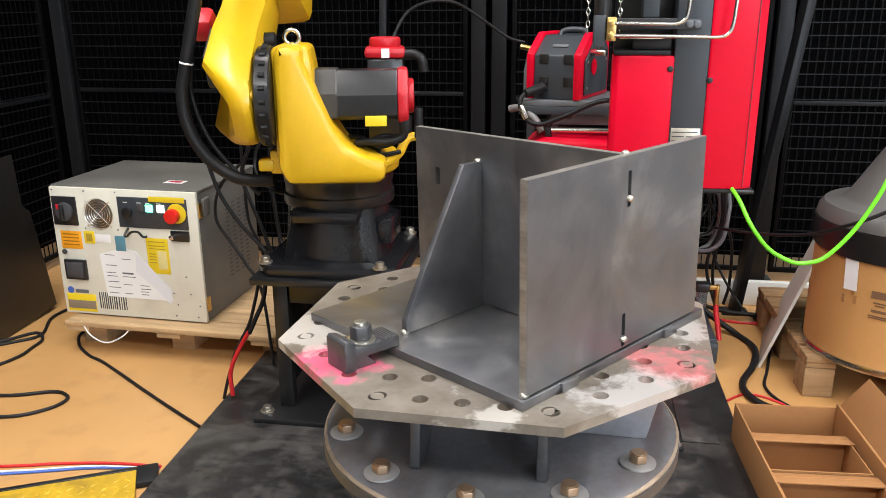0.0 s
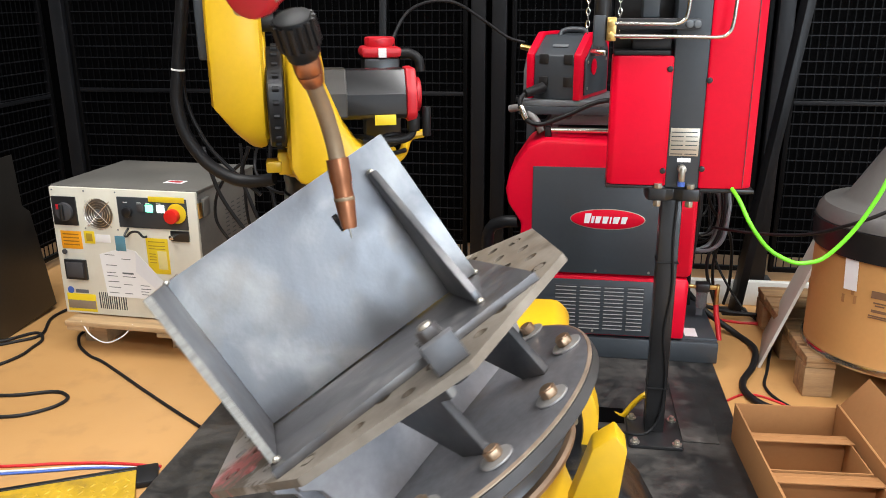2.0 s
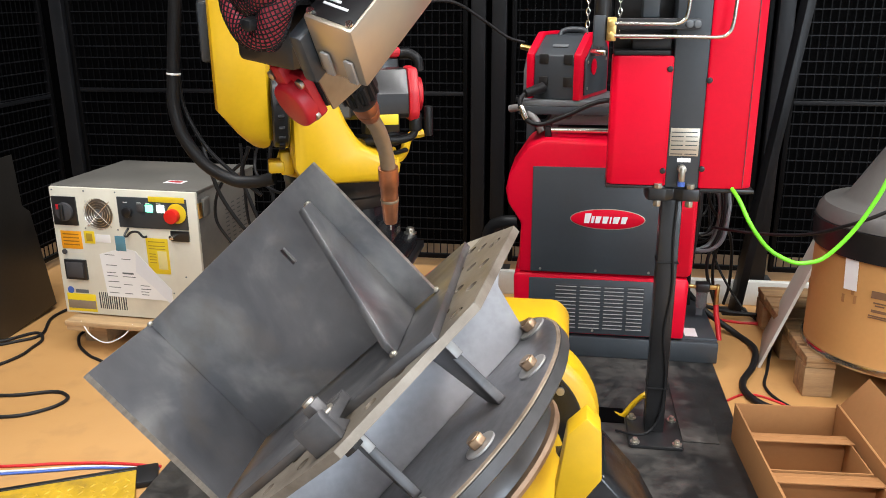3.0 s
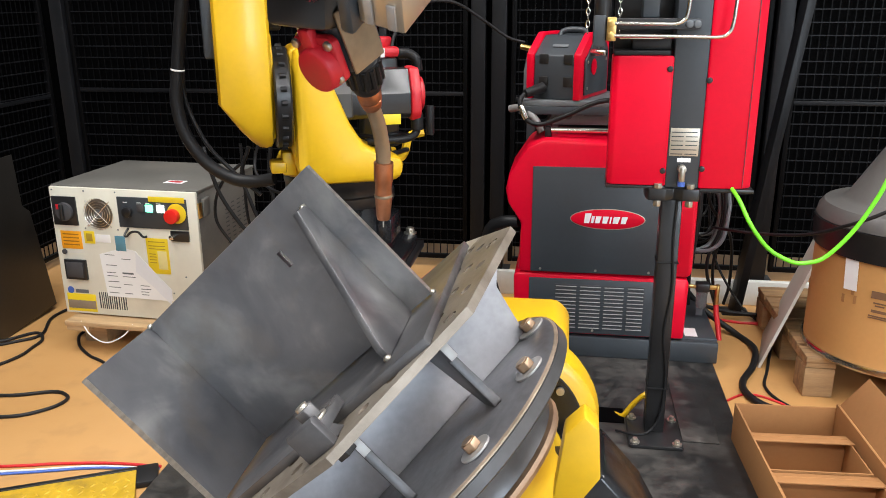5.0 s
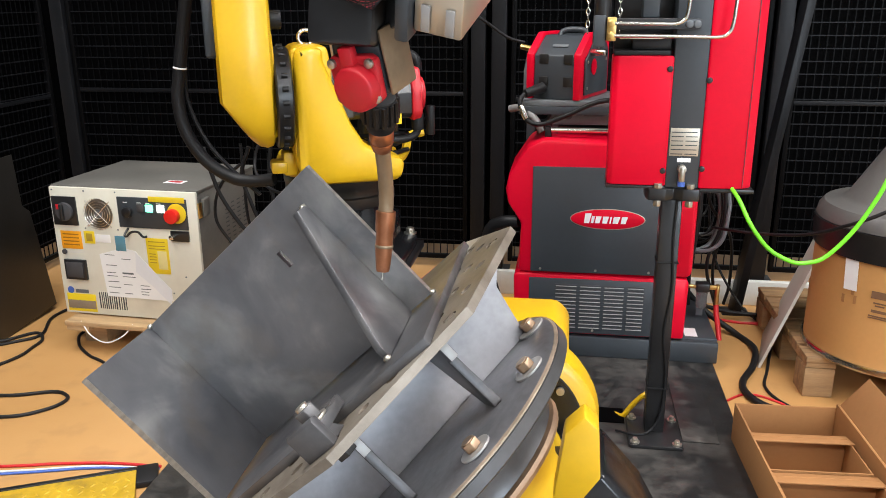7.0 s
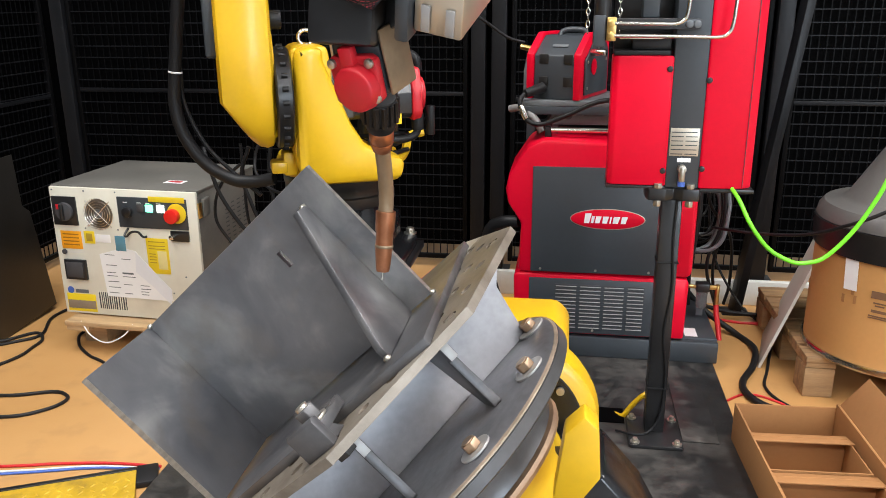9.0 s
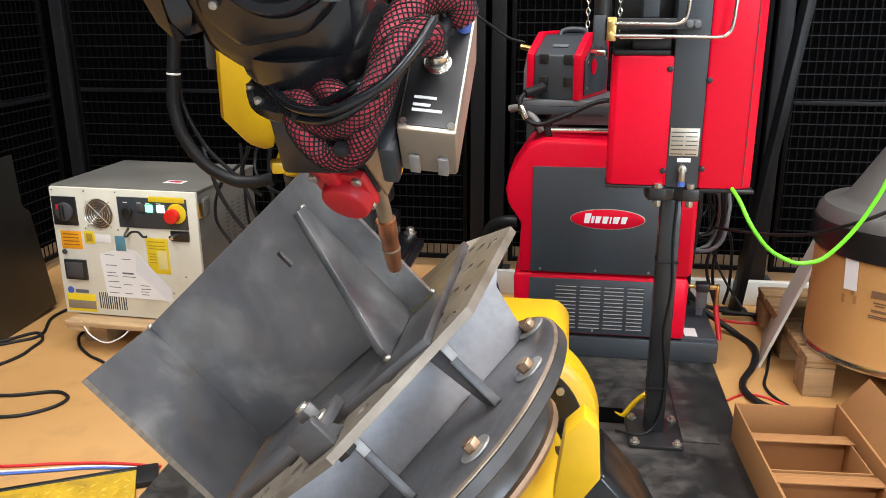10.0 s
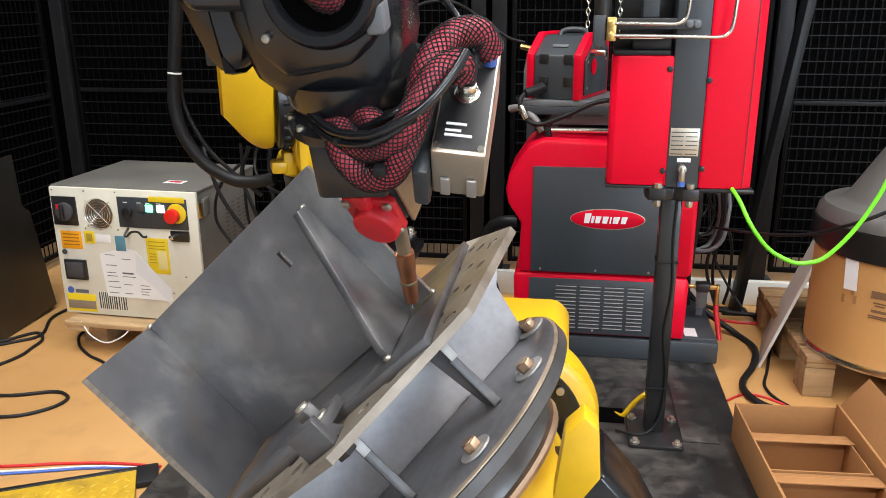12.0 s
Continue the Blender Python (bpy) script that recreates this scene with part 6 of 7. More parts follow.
def robot():
    t = thing("welding_robot", "yellow six-axis welding robot on black cast base, torch at wrist", "robot", Matrix.Translation(RB))
    # base casting
    bm = B()
    prism(bm, [(-0.155, -0.19), (0.155, -0.19), (0.19, -0.155), (0.19, 0.155), (0.155, 0.19), (-0.155, 0.19), (-0.19, 0.155), (-0.19, -0.155)], -0.025, 0.008, 0.008)
    tmp = bmesh.new()
    n = 8
    lowr, topr = [], []
    for k in range(32):
        a = 2 * math.pi * k / 32
        c, s = math.cos(a), math.sin(a)
        sq = 1 / max(abs(c), abs(s)) ** 0.55
        lowr.append(tmp.verts.new((0.148 * c * sq, 0.148 * s * sq, 0.006)))
        topr.append(tmp.verts.new((0.142 * c, 0.142 * s, 0.150)))
    for k in range(32):
        j = (k + 1) % 32
        tmp.faces.new((lowr[k], lowr[j], topr[j], topr[k]))
    tmp.faces.new(topr)
    tmp.faces.new(lowr[::-1])
    merge(bm, tmp)
    prism(bm, [(-0.085, 0.118), (0.085, 0.118), (0.095, 0.150), (-0.095, 0.150)], 0.10, 0.163, 0.006, pose(0, 0, 0, 90, 0, 0))
    base = part("base_casting", bm, CASTBLACK, t, "black cast base with sloping sides")
    for x, y in ((-0.165, -0.165), (0.15, -0.175), (-0.165, 0.165), (0.165, 0.165)):
        bm = B()
        hexbolt(bm, (x, y, 0.008), (0, 0, 1), 0.013, 0.013, 0.019)
        part("base_bolt", bm, ZINC, base)
    bm = B()
    box(bm, (0.125, -0.09, 0.05), (0.165, 0.03, 0.12), 0.006)
    part("connector_box", bm, CASTBLACK, base)
    bm = B()
    lathe(bm, [(0.150, 0.150), (0.152, 0.156), (0.152, 0.178), (0.147, 0.182), (0.147, 0.205), (0.150, 0.212), (0.150, 0.232), (0.10, 0.232)], 56)
    part("swivel_ring", bm, BLACKPAINT, t, "glossy black ring under the turret")

    # turret
    tur = new("turret")
    tur.parent = t
    bm = B()
    prism(bm, [(-0.130, 0.285), (-0.128, 0.56), (-0.112, 0.575), (-0.055, 0.572), (-0.060, 0.545), (0.004, 0.390), (0.040, 0.332), (0.085, 0.309),
               (0.136, 0.300), (0.136, 0.262), (0.12, 0.240), (-0.11, 0.240)], 0.045, 0.235, 0.018, pose(0, 0, 0, 90, 0, 0))
    part("turret_casting", bm, YELLOW, tur)
    bm = B()
    prism(bm, [(-0.135, 0.30), (-0.135, 0.57), (-0.11, 0.578), (-0.045, 0.575), (-0.036, 0.52), (-0.036, 0.30)], 0.060, 0.215, 0.012, pose(0, 0, 0, 90, 0, 0))
    part("bearing_cheek", bm, YELLOW, tur)
    bm = B()
    lathe(bm, [(0.10, 0.236), (0.158, 0.236), (0.166, 0.243), (0.168, 0.262), (0.160, 0.285), (0.12, 0.292)], 56)
    part("turret_skirt", bm, YELLOW, tur)
    bm = B()
    tube(bm, [(0.06, -0.175, 0.275), (0.13, -0.150, 0.278), (0.165, -0.10, 0.29), (0.190, -0.05, 0.322), (0.230, -0.04, 0.330)], 0.012, 8)
    part("cable_lip", bm, YELLOW, tur)
    bm = B()
    box(bm, (-0.190, -0.165, 0.262), (-0.150, -0.105, 0.292), 0.006)
    box(bm, (-0.160, -0.160, 0.255), (-0.125, -0.095, 0.315), 0.006)
    part("stop_block", bm, YELLOW, tur)
    bm = B()
    lathe(bm, [(0.02, 0), (0.118, 0), (0.122, 0.004), (0.122, 0.036), (0.118, 0.040), (0.02, 0.040)], 56, Matrix.Translation((-0.134, -0.15, 0.45)) @ pose(0, 0, 0, 0, -90, 0))
    ring = part("bearing_ring", bm, BLACKPAINT, tur, "black reducer ring with rows of bolts")
    for k in range(24):
        a = 2 * math.pi * k / 24
        bm = B()
        rod(bm, (-0.146, -0.15 + 0.1225 * math.cos(a), 0.45 + 0.1225 * math.sin(a)), (-0.160, -0.15 + 0.1225 * math.cos(a), 0.45 + 0.1225 * math.sin(a)), 0.0065, sides=8)
        part("ring_bolt", bm, RUBBER, ring)
    bm = B()
    ps = [(-0.088 + 0.018 * math.sin(a), -0.15, 0.592 - 0.018 * math.cos(a)) for a in [i * math.pi / 10 for i in range(21)]]
    tube(bm, ps, 0.0052, 10, smooth=False)
    rod(bm, (-0.088, -0.15, 0.566), (-0.088, -0.15, 0.579), 0.010)
    part("lifting_eye", bm, CHROME, tur, "bright steel lifting eye")
    # motor of the lower arm
    bm = B()
    prism(bm, [(-0.06, -0.048), (-0.048, -0.06), (0.048, -0.06), (0.06, -0.048), (0.06, 0.002), (0.034, 0.06), (-0.030, 0.06), (-0.06, 0.002)], 0.02, 0.192, 0.002,
          Matrix.Translation((-0.026, -0.130, 0.452)) @ pose(0, 0, 0, 90, 0, 90))
    mot = part("axis_motor", bm, BLACKPAINT, tur, "black square servo motor with red end cap", 20)
    bm = B()
    prism(bm, [(-0.063, -0.055), (0.063, -0.055), (0.063, 0.006), (0.036, 0.064), (-0.032, 0.064), (-0.063, 0.006)], -0.03, 0.045, 0.005, Matrix.Translation((-0.026, -0.130, 0.452)) @ pose(0, 0, 0, 90, 0, 90))
    # grey-brown puts the light on the flange's top into its colour
    part("motor_flange", bm, surface("lit_flange_grey", (0.045, 0.042, 0.038), 0.4, vary=0.15, bump=0.03), mot, "", 20)
    bm = B()
    prism(bm, [(-0.066, -0.05), (-0.050, -0.070), (0.050, -0.070), (0.066, -0.05), (0.066, 0.006), (0.036, 0.064), (-0.034, 0.064), (-0.066, 0.006)], 0.1662, 0.194, 0.008, pose(0, -0.130, 0.452, 90, 0, 90))
    rod(bm, (0.186, -0.130, 0.446), (0.208, -0.130, 0.446), 0.044, sides=28, bevel=0.006)
    part("encoder_cap", bm, REDPLASTIC, mot, "red plastic encoder cap")
    bm = B()
    box(bm, (0.085, -0.1922, 0.378), (0.138, -0.1904, 0.404), 0.0005)
    part("motor_label", bm, LABELYELLOW, mot)
    bm = B()
    tube(bm, [(0.185, -0.17, 0.40), (0.185, -0.172, 0.37), (0.175, -0.172, 0.345), (0.14, -0.17, 0.335), (0.10, -0.165, 0.335), (0.06, -0.15, 0.33)], 0.010, 10)
    rod(bm, (0.185, -0.17, 0.402), (0.185, -0.17, 0.358), 0.016, bevel=0.003)
    rod(bm, (0.218, -0.175, 0.42), (0.218, -0.175, 0.345), 0.011, bevel=0.003)
    part("motor_plug", bm, RUBBER, mot)
    # upright motor of the swivel axis
    bm = B()
    box(bm, (0.085, 0.06, 0.30), (0.185, 0.16, 0.525), 0.008)
    m2 = part("swivel_motor", bm, BLACKPAINT, tur)
    bm = B()
    box(bm, (0.078, 0.053, 0.525), (0.192, 0.167, 0.555), 0.012)
    rod(bm, (0.135, 0.11, 0.553), (0.135, 0.11, 0.58), 0.043, sides=28, bevel=0.006)
    part("encoder_cap", bm, REDPLASTIC, m2, "red plastic encoder cap")
    bm = B()
    box(bm, (0.125, 0.050, 0.527), (0.147, 0.0525, 0.552))
    part("white_tag", bm, PAPER, m2)
    bm = B()
    tube(bm, [(0.19, 0.07, 0.535), (0.215, 0.06, 0.535), (0.235, 0.05, 0.52), (0.24, 0.05, 0.49)], 0.014, 10)
    part("cap_plug", bm, RUBBER, m2)
    bm = B()
    for k, (a, b, c) in enumerate(((0.02, 0.30, 0.36), (0.06, 0.27, 0.33), (0.0, 0.31, 0.33))):
        tube(bm, [(-0.02 + a, -0.05, b + 0.03), (0.05 + a, -0.13 + 0.01 * k, c - 0.02), (0.12, -0.15, b + 0.02 + 0.008 * k), (0.17, -0.12, b + 0.03)], 0.006, 8)
    part("motor_cables", bm, RUBBER, tur)

    # lower arm
    low = new("lower_arm")
    low.parent = t
    bm = B()
    prism(bm, [(-0.098, -0.075), (-0.05, -0.118), (0.05, -0.118), (0.098, -0.075), (0.112, 0.0), (0.108, 0.16), (0.085, 0.30), (0.085, 0.58), (0.05, 0.67), (-0.05, 0.67),
               (-0.085, 0.58), (-0.085, 0.30), (-0.108, 0.16), (-0.112, 0.0)], -0.302, -0.176, 0.022, Matrix(((0, 0, 1, 0), (1, 0, 0, 0), (0, 1, 0, 0), (0, 0, 0, 1))))
    for v in bm.verts:
        if v.co.x < -0.22 and v.co.z < 0.0:
            v.co.x += 0.72 * -v.co.z
    part("arm_casting", bm, YELLOW, low)
    bm = B()
    prism(bm, [(-0.07, -0.09), (0.07, -0.09), (0.09, -0.02), (0.085, 0.11), (0.05, 0.16), (-0.05, 0.16), (-0.085, 0.11), (-0.09, -0.02)], -0.20, -0.172, 0.008,
          Matrix(((0, 0, 1, 0), (1, 0, 0, 0), (0, 1, 0, 0), (0, 0, 0, 1))))
    part("hub_boss", bm, YELLOW, low)
    bm = B()
    rod(bm, (-0.180, -0.04, 0.185), (-0.148, -0.04, 0.185), 0.022, sides=28, bevel=0.003)
    part("stop_bumper", bm, RUBBER, low, "black rubber stop bumper")
    bm = B()
    box(bm, (-0.325, -0.05, 0.10), (-0.2925, 0.05, 0.24), 0.008)
    part("cable_bracket", bm, DARKGREY, low)
    bm = B()
    box(bm, (-0.40, -0.05, 0.265), (-0.325, 0.02, 0.35), 0.02)
    part("side_motor_cap", bm, REDPLASTIC, low, "red plastic motor cap with clear sleeve")

    # forearm, its z runs from elbow to wrist
    fore = new("forearm")
    fore.parent = t
    bm = B()
    box(bm, (-0.12, -0.12, -0.10), (0.12, 0.12, 0.18), 0.03)
    part("elbow_casting", bm, YELLOW, fore)
    bm = B()
    prism(bm, [(-0.046, -0.03), (-0.03, -0.052), (0.03, -0.052), (0.046, -0.03), (0.046, 0.035), (0.03, 0.052), (-0.03, 0.052), (-0.046, 0.035)], 0.18, FORE_LENGTH - 0.16, 0.012)
    prism(bm, [(-0.036, -0.03), (-0.024, -0.046), (0.024, -0.046), (0.036, -0.03), (0.036, 0.03), (0.024, 0.046), (-0.024, 0.046), (-0.036, 0.03)], FORE_LENGTH - 0.165, FORE_LENGTH + 0.030, 0.008)
    part("forearm_cover", bm, CASTBLACK, fore, "glossy black forearm cover")

    # wrist with the torch; the tip of the nozzle is its origin
    wr = new("wrist")
    wr.parent = t
    bm = B()
    prism(bm, [(-0.048, 0.470), (-0.038, 0.415), (-0.004, 0.392), (0.072, 0.388), (0.094, 0.412), (0.102, 0.500), (0.085, 0.600), (-0.060, 0.600)], 0.125, 0.245, 0.018, pose(0, 0, 0, 90, 0, 0))
    part("wrist_body", bm, CASTBLACK, wr, "glossy black hollow wrist body")
    bm = B()
    prism(bm, [(-0.022, 0.452), (0.004, 0.424), (0.060, 0.432), (0.086, 0.452), (0.094, 0.520), (0.07, 0.580), (-0.03, 0.580)], 0.235, 0.262, 0.008, pose(0, 0, 0, 90, 0, 0))
    part("wrist_cover", bm, CASTBLACK, wr, "raised black cover with a ridged lower edge")
    bm = B()
    prism(bm, [(-0.080, 0.412), (-0.046, 0.416), (-0.036, 0.450), (-0.045, 0.620), (-0.140, 0.620), (-0.104, 0.500)], 0.085, 0.235, 0.024, pose(0, 0, 0, 90, 0, 0))
    part("gear_cover", bm, CASTBLACK, wr, "scuffed black gear cover")
    face = pose(0.050, -0.2625, 0.502, 78, 0, 0)
    bm = B()
    lathe(bm, [(0.036, -0.02), (0.036, 0.006), (0.039, 0.010), (0.046, 0.010), (0.050, 0.004), (0.050, -0.02)], 44, face)
    part("hollow_rim", bm, CASTBLACK, wr)
    # near-black disc stands in for the shade inside the hollow
    bm = B()
    lathe(bm, [(0.0, 0.0005), (0.0355, 0.0005), (0.0355, 0.002), (0.0, 0.002)], 32, face)
    part("hollow_shade", bm, CURTAIN, wr)
    bm = B()
    lathe(bm, [(0.045, 0.352), (0.074, 0.354), (0.078, 0.358), (0.078, 0.366), (0.072, 0.369), (0.068, 0.380), (0.073, 0.388), (0.076, 0.410)], 48, pose(0.040, -0.185, 0) @ Matrix.Diagonal((0.92, 0.92, 1, 1)))
    flange = part("tool_flange", bm, CASTBLACK, wr)
    for a in range(200, 350, 28):
        bm = B()
        c, q = math.cos(radians(a)), math.sin(radians(a))
        rod(bm, (0.040 + 0.067 * c, -0.185 + 0.067 * q, 0.366), (0.040 + 0.067 * c, -0.185 + 0.067 * q, 0.371), 0.0042, sides=12)
        part("flange_screw", bm, ZINC, flange)
    for x, z in ((-0.015, 0.50), (0.088, 0.478), (-0.005, 0.462)):
        bm = B()
        rod(bm, (x, -0.2615, z), (x, -0.266, z), 0.0038, sides=12, bevel=0.0008)
        part("cover_screw", bm, ZINC, wr)
    bm = B()
    box(bm, (0.083, -0.272, 0.462), (0.099, -0.250, 0.486), 0.003)
    part("lifting_boss", bm, MIDGREY, wr, "bright machined boss")
    bm = B()
    box(bm, (-0.010, -0.22, 0.285), (0.062, -0.13, 0.351), 0.006)
    prism(bm, [(0.062, 0.30), (0.118, 0.335), (0.118, 0.40), (0.062, 0.351)], 0.15, 0.19, 0.003, pose(0, 0, 0, 90, 0, 0))
    part("torch_mount", bm, BLACKPAINT, wr, "black torch mount under the flange")
    # gas nozzle and neck
    bm = B()
    lathe(bm, [(0.0062, 0.002), (0.0085, 0.0), (0.0095, 0.004), (0.0108, 0.02), (0.0115, 0.03), (0.0115, 0.052), (0.0128, 0.056), (0.0132, 0.081), (0.0105, 0.0815)], 28)
    part("gas_nozzle", bm, COPPER, wr, "heat-stained copper gas nozzle")
    bm = B()
    lathe(bm, [(0.0120, 0.0325), (0.0124, 0.0335), (0.0124, 0.0355), (0.0120, 0.0365)], 28)
    part("nozzle_band", bm, NECK, wr)
    bm = B()
    rod(bm, (0, 0, -0.012), (0, 0, 0.006), 0.0012, sides=8)
    part("wire_tip", bm, CHROME, wr)
    bm = B()
    tube(bm, [(0, 0, 0.076), (0.001, -0.004, 0.10), (0.003, -0.018, 0.135), (0.006, -0.040, 0.168)], 0.0098, 16)
    part("torch_neck", bm, NECK, wr, "bent torch neck in dull brass")
    bm = B()
    d = Vector((0.005, -0.02, 0.03)).normalized()
    k0 = Vector((0.006, -0.040, 0.168))
    rod(bm, k0 - d * 0.004, k0 + d * 0.012, 0.0115, 0.015, 24, 0.002)
    rod(bm, k0 + d * 0.012, k0 + d * 0.030, 0.015, 0.0155, 24, 0.002)
    part("neck_sleeve", bm, COPPER, wr, "brown heat-stained sleeve")
    bm = B()
    rod(bm, k0 + d * 0.030, k0 + d * 0.046, 0.017, 0.021, 24, 0.002)
    ribs = []
    for i in range(14):
        a = 2 * math.pi * i / 14
        s = d.orthogonal().normalized()
        o = (s * math.cos(a) + d.cross(s) * math.sin(a)) * 0.0205
        ribs.append((k0 + d * 0.046 + o, k0 + d * 0.075 + o))
    rod(bm, k0 + d * 0.0461, k0 + d * 0.078, 0.0205, sides=24, bevel=0.002)
    collar = part("ribbed_collar", bm, RUBBER, wr, "black ribbed clamping collar")
    for p0, p1 in ribs:
        bm = B()
        rod(bm, p0, p1, 0.0035, sides=6)
        part("rib", bm, RUBBER, collar)
    # drive unit with a red cover
    X = Vector((0.968, -0.242, 0.064)).normalized()
    Zc = Vector((-0.02, -0.394, 0.919))
    Zc = (Zc - X * Zc.dot(X)).normalized()
    Yc = Zc.cross(X)
    cap = Matrix(((X.x, Yc.x, Zc.x, 0.0365), (X.y, Yc.y, Zc.y, -0.184), (X.z, Yc.z, Zc.z, 0.256), (0, 0, 0, 1))) @ Matrix.Scale(0.78, 4)
    bm = B()
    prism(bm, [(-0.036, -0.030), (0.036, -0.030), (0.040, 0.045), (0.030, 0.085), (-0.034, 0.085), (-0.042, 0.045)], -0.072, -0.002, 0.008, cap @ pose(0, 0, 0, 90, 0, 0))
    drv = part("drive_unit", bm, DARKGREY, wr, "dark wire drive unit with red cover")
    bm = B()
    prism(bm, [(-0.037, -0.028), (-0.026, -0.036), (0.026, -0.036), (0.037, -0.028), (0.039, 0.026), (0.030, 0.032), (-0.030, 0.032), (-0.039, 0.026)], 0.0, 0.013, 0.003, cap @ pose(0, 0, 0, 90, 0, 0))
    rod(bm, cap @ Vector((0.004, -0.006, -0.010)), cap @ Vector((0.004, -0.030, -0.010)), 0.0265, 0.024, 32, 0.003)
    box(bm, (-0.012, -0.022, 0.010), (0.010, -0.006, 0.046), 0.004, cap)
    part("red_cover", bm, REDPLASTIC, drv, "red plastic drive cover with round boss")
    for x, z in ((-0.031, 0.022), (0.030, 0.022), (-0.029, -0.026), (0.029, -0.026)):
        bm = B()
        rod(bm, cap @ Vector((x, -0.011, z)), cap @ Vector((x, -0.018, z)), 0.0052, sides=14, bevel=0.001)
        part("cover_screw", bm, ZINC, drv)
    bm = B()
    box(bm, (0.041, 0.002, -0.028), (0.046, 0.060, 0.060), 0.002, cap)
    part("side_strip", bm, NECK, drv, "worn tan side plate")
    bm = B()
    prism(bm, [(-0.046, 0.02), (-0.040, 0.075), (-0.020, 0.105), (-0.018, 0.100), (-0.036, 0.072), (-0.041, 0.02)], -0.06, -0.004, 0.001, cap @ pose(0, 0, 0, 90, 0, 0))
    part("bracket_sheet", bm, SILVER, drv)
    # seam sensor box
    bx = Vector((0.049, 0.002, -0.008)).normalized()
    bz = Vector((0.001, 0.112, 0.061)).normalized()
    bz = (bz - bx * bz.dot(bx)).normalized()
    by = bz.cross(bx)
    bmx = Matrix(((bx.x, by.x, bz.x, 0.121), (bx.y, by.y, bz.y, -0.268), (bx.z, by.z, bz.z, 0.359), (0, 0, 0, 1)))
    s = 1.0 if (bmx.to_3x3() @ Vector((0, 1, 0))).dot(Vector((-0.02, 0.036, -0.065))) > 0 else -1.0
    dep = 0.066 * s
    lo, hi = (0.0, min(0.0, dep), 0.0), (0.048, max(0.0, dep), 0.122)
    bm = B()
    box(bm, lo, hi, 0.003, bmx)
    sb = part("sensor_box", bm, SILVER, wr, "champagne metal seam sensor box with black front")
    bm = B()
    box(bm, (0.002, -0.0012 * s, 0.004), (0.046, -0.0002 * s, 0.118), 0.0004, bmx)
    part("front_panel", bm, BLACKPAINT, sb)
    for x in (0.005, 0.043):
        for z in (0.006, 0.116):
            bm = B()
            rod(bm, bmx @ Vector((x, -0.001 * s, z)), bmx @ Vector((x, -0.0028 * s, z)), 0.0032, sides=12)
            part("panel_screw", bm, CHROME, sb)
    bm = B()
    rod(bm, bmx @ Vector((0.024, 0, 0.062)), bmx @ Vector((0.024, -0.006 * s, 0.062)), 0.0115, sides=24, bevel=0.001)
    rod(bm, bmx @ Vector((0.024, -0.006 * s, 0.062)), bmx @ Vector((0.024, -0.016 * s, 0.064)), 0.0085, sides=24, bevel=0.001)
    part("socket", bm, CHROME, sb, "bright threaded cable socket")
    bm = B()
    tube(bm, [bmx @ Vector(v) for v in ((0.024, -0.014 * s, 0.064), (0.025, -0.022 * s, 0.078), (0.026, -0.022 * s, 0.098), (0.022, -0.024 * s, 0.112))], 0.0068, 12)
    part("sensor_plug", bm, RUBBER, sb)
    bm = B()
    rod(bm, bmx @ Vector((0.040, -0.001 * s, 0.100)), bmx @ Vector((0.040, -0.012 * s, 0.104)), 0.006, sides=16)
    part("blue_fitting", bm, BLUEHOSE, sb, "blue push-in air fitting")
    for z, w in ((0.030, 0.018), (0.023, 0.014), (0.018, 0.024)):
        bm = B()
        box(bm, (0.010, -0.0020 * s, z - 0.0012), (0.010 + w, -0.0012 * s, z + 0.0012), 0, bmx)
        part("print_bar", bm, PAPER, sb)
    for x in (0.008, 0.032):
        bm = B()
        a, b = sorted((dep * 0.55, dep * 0.95))
        box(bm, (x, a, -0.0035), (x + 0.009, b, -0.0005), 0.001, bmx)
        part("foot_tab", bm, WASHER, sb, "small bright foot tab")
    bm = B()
    a, b = sorted((dep * 0.3, dep * 1.15))
    box(bm, (-0.016, a, -0.01), (-0.001, b, 0.122), 0.004, bmx)
    part("sensor_bracket", bm, DARKGREY, sb)
    # braided hose bundle looped under the flange
    braid = surface("red_braid", (0.40, 0.035, 0.058), 0.5, vary=0.35, scale=40, fine=300, bump=0.2)
    paths = ([(0.020, -0.220, 0.374), (0.036, -0.250, 0.370), (0.043, -0.262, 0.354), (0.062, -0.268, 0.336), (0.084, -0.270, 0.341), (0.100, -0.270, 0.367), (0.114, -0.260, 0.396), (0.122, -0.240, 0.423), (0.137, -0.215, 0.438), (0.158, -0.195, 0.436), (0.167, -0.185, 0.415)],
             [(0.036, -0.245, 0.375), (0.052, -0.262, 0.366), (0.077, -0.270, 0.364), (0.102, -0.275, 0.381), (0.119, -0.265, 0.405), (0.132, -0.250, 0.421), (0.148, -0.240, 0.425), (0.149, -0.235, 0.412)],
             [(0.043, -0.230, 0.377), (0.067, -0.250, 0.382), (0.086, -0.262, 0.369), (0.088, -0.262, 0.347), (0.068, -0.255, 0.326)])
    paths += ([(0.055, -0.255, 0.492), (0.050, -0.276, 0.514), (0.040, -0.286, 0.548), (0.030, -0.280, 0.60)],)
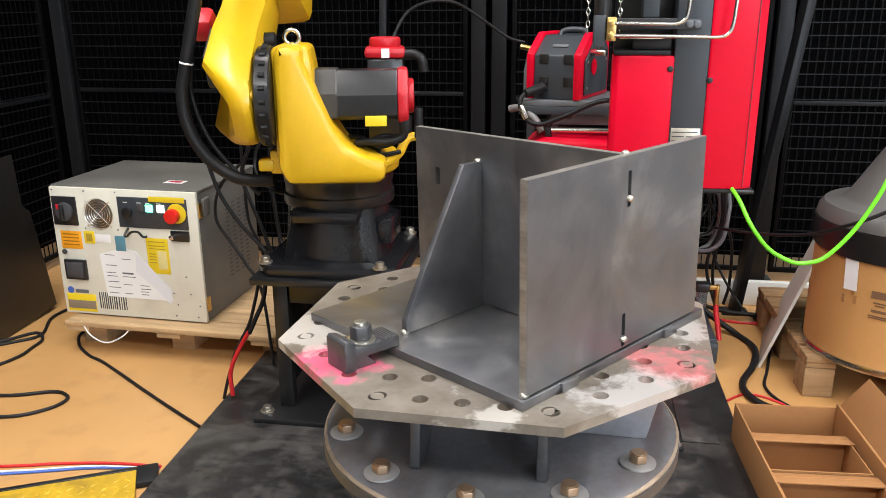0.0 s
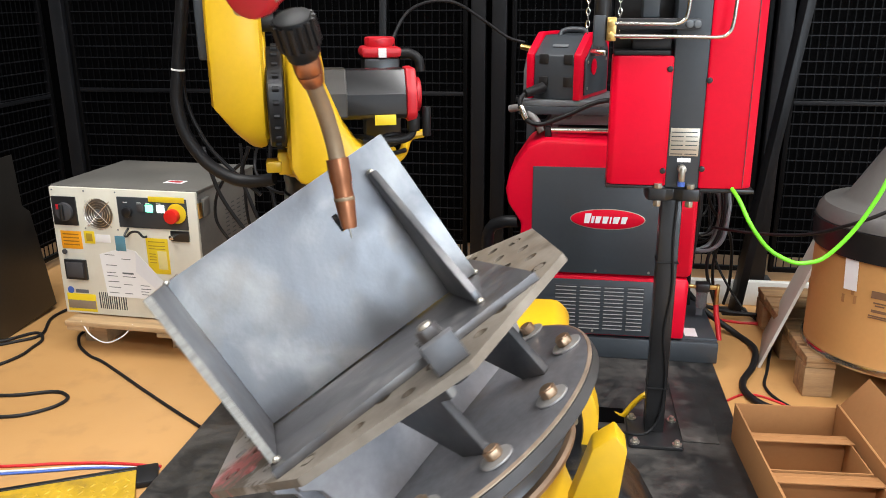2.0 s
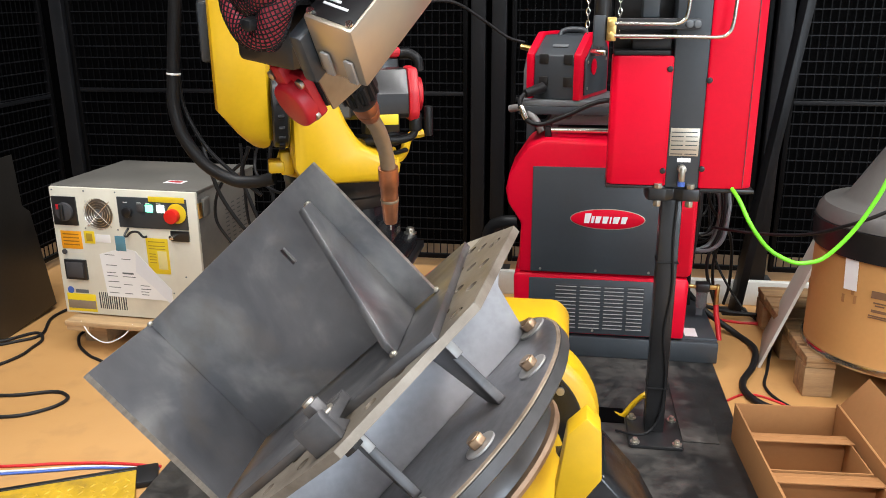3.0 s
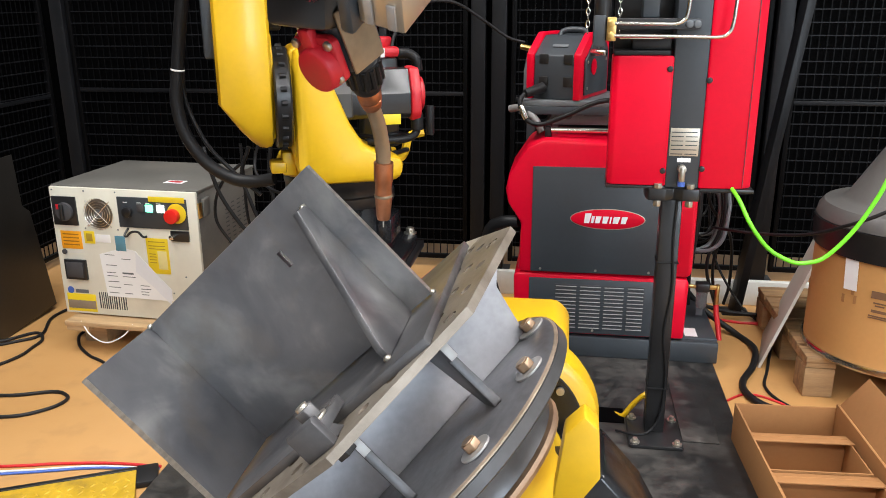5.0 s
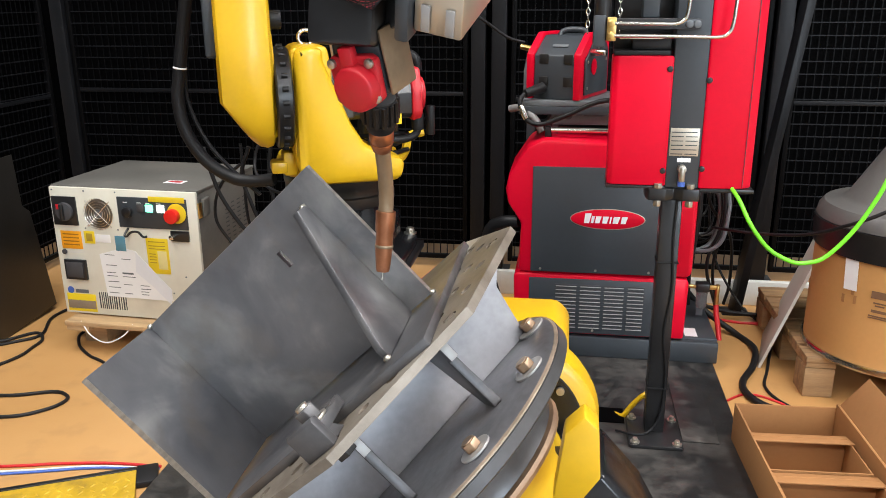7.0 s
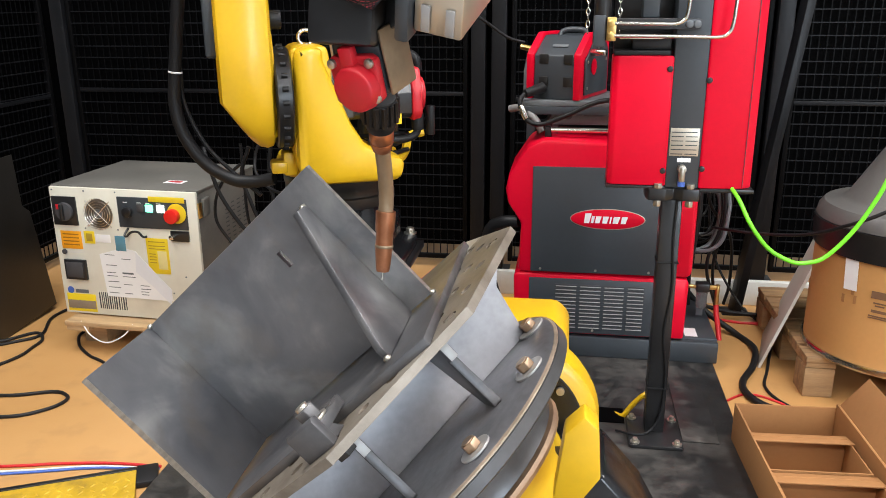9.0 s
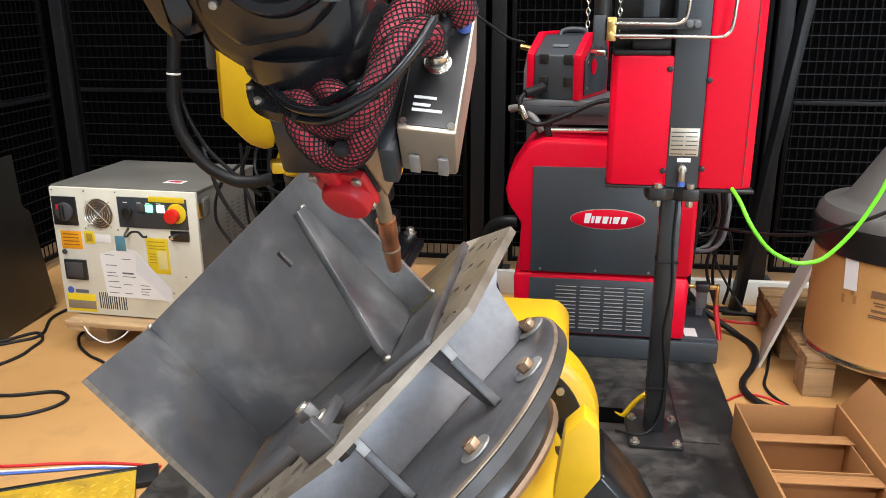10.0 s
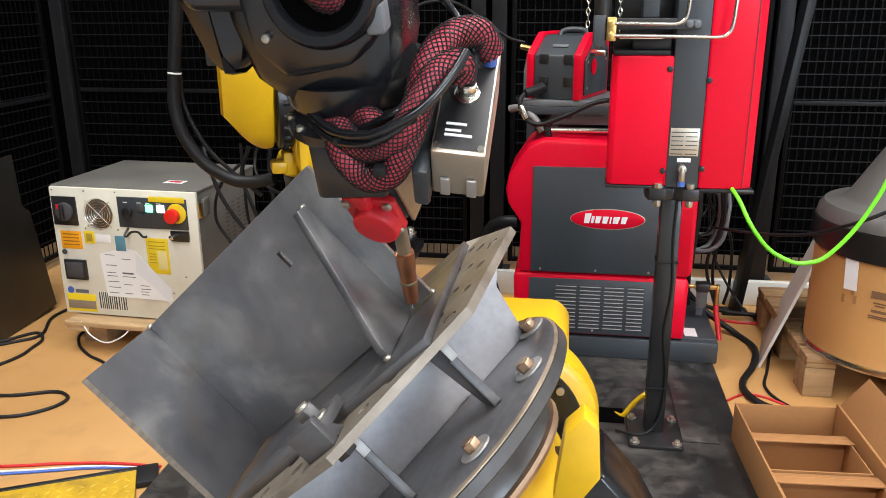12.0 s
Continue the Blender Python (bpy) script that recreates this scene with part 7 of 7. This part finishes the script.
    for pts, r in zip(paths, (0.0134, 0.0122, 0.0108, 0.0180)):
        bm = B()
        tube(bm, pts, r, 16, 8)
        hose = part("braided_hose", bm, braid, wr, "red and black braided hose")
        bm = B()
        line = spline(pts, 14)
        run, up = [0.0], Vector((0.13, 0.21, 1)).normalized()
        for p, q in zip(line, line[1:]):
            run.append(run[-1] + (q - p).length)
        axes = []
        for i, p in enumerate(line):
            d = (line[min(i + 1, len(line) - 1)] - line[max(i - 1, 0)]).normalized()
            side = d.cross(up).normalized()
            up = side.cross(d).normalized()
            axes.append((p, side, up))
        for way in (1, -1):
            for k in range(15):
                pp = []
                for (p, side, u), w in zip(axes, run):
                    a = way * w / 0.0125 + 2 * math.pi * k / 15
                    pp.append(p + (r + 0.0002) * (math.cos(a) * side + math.sin(a) * u))
                tube(bm, pp, 0.0007, 4, smooth=False)
        tagged(part("braid_net", bm, RUBBER, hose, "black braided net"), kind="stuff")
    for pts, r in (([(-0.019, -0.190, 0.393), (0.007, -0.235, 0.386), (0.039, -0.268, 0.380), (0.074, -0.285, 0.383), (0.100, -0.288, 0.393), (0.125, -0.280, 0.405), (0.146, -0.262, 0.423), (0.157, -0.245, 0.437)], 0.0042),
                   ([(-0.018, -0.190, 0.388), (0.003, -0.230, 0.379), (0.032, -0.262, 0.371), (0.066, -0.280, 0.373), (0.093, -0.284, 0.383), (0.116, -0.280, 0.397)], 0.0045),
                   ([(-0.018, -0.190, 0.381), (0.011, -0.235, 0.370), (0.034, -0.250, 0.357), (0.068, -0.262, 0.380), (0.097, -0.270, 0.396), (0.102, -0.250, 0.397)], 0.0040),
                   ([(-0.022, -0.180, 0.369), (0.005, -0.220, 0.354), (0.035, -0.240, 0.351)], 0.0045),
                   ([(0.109, -0.160, 0.467), (0.131, -0.180, 0.459), (0.145, -0.195, 0.445), (0.153, -0.200, 0.427), (0.157, -0.200, 0.406)], 0.0030)):
        bm = B()
        tube(bm, pts, r, 10)
        part("black_hose", bm, CASTBLACK, wr, "glossy black hose")
    for x, y, z in ((0.044, -0.255, 0.371), (0.08, -0.272, 0.35)):
        bm = B()
        box(bm, (x - 0.006, y - 0.019, z - 0.005), (x + 0.006, y + 0.016, z + 0.005), 0.003)
        part("cable_tie", bm, RUBBER, wr)
    return t, tur, low, fore, wr


PEDESTAL = pedestal()
ROBOT, TURRET, LOWER, FORE, WRIST = robot()
HOSE_END = Matrix.Translation((-0.795, 2.02, 0.675))


def dress_hose():
    t = thing("dress_hose", "thick black robot dress hose hanging beside the yellow arm", "hose")
    bm = B()
    tube(bm, [(0.03, 0.0, 0.0), (-0.03, 0, -0.008), (-0.09, 0, 0.0), (-0.16, 0, 0.045), (-0.208, 0, 0.12), (-0.222, 0, 0.20), (-0.212, 0, 0.27), (-0.195, 0, 0.36), (-0.172, 0, 0.48), (-0.15, 0, 0.62)], 0.0168, 16)
    part("hose", bm, RUBBER, t)
    bm = B()
    lathe(bm, [(0.0170, 0.0), (0.0180, 0.001), (0.0180, 0.004), (0.0170, 0.005)], 24, Matrix.Translation((-0.209, 0, 0.283)) @ pose(0, 0, 0, 0, 9, 0))
    part("cable_tie", bm, PAPER, t, "white cable tie")
    bm = B()
    tube(bm, [(-0.20, 0.012, 0.30), (-0.205, 0.02, 0.20), (-0.16, 0.02, 0.09), (-0.09, 0.02, 0.012), (-0.02, 0.02, -0.05)], 0.0055, 10)
    part("thin_cable", bm, RUBBER, t)
    return t


DRESS = dress_hose()


def motions():
    base = Matrix.Translation((PIVOT.x, 1.0, 0))
    walk(TILT_ARM, [(t, base.inverted() @ tilted(t)) for t in STEPS])
    for ob in (FIXTURE, BRACKET, *CLAMPS):
        walk(ob, [(t, turned(t)) for t in STEPS])
    turret, lower, fore, wrist = [], [], [], []
    for t in ARM_STEPS:
        a, b, c, d = arm_pose(t)
        turret.append((t, a))
        lower.append((t, b))
        fore.append((t, c))
        wrist.append((t, d))
    walk(TURRET, turret)
    walk(LOWER, lower)
    walk(FORE, fore)
    walk(WRIST, wrist)
    walk(DRESS, [(t, HOSE_END @ pose(0, 0, 0, 0, glide([0, 1.5, 2.5, 3.0, 5.0, 6, 10.0, 11.2, 12], [4.0, 1.0, -2.5, -3.5, -1, 1, -3.5, -4, -3], t), 0)) for t in ARM_STEPS])


motions()
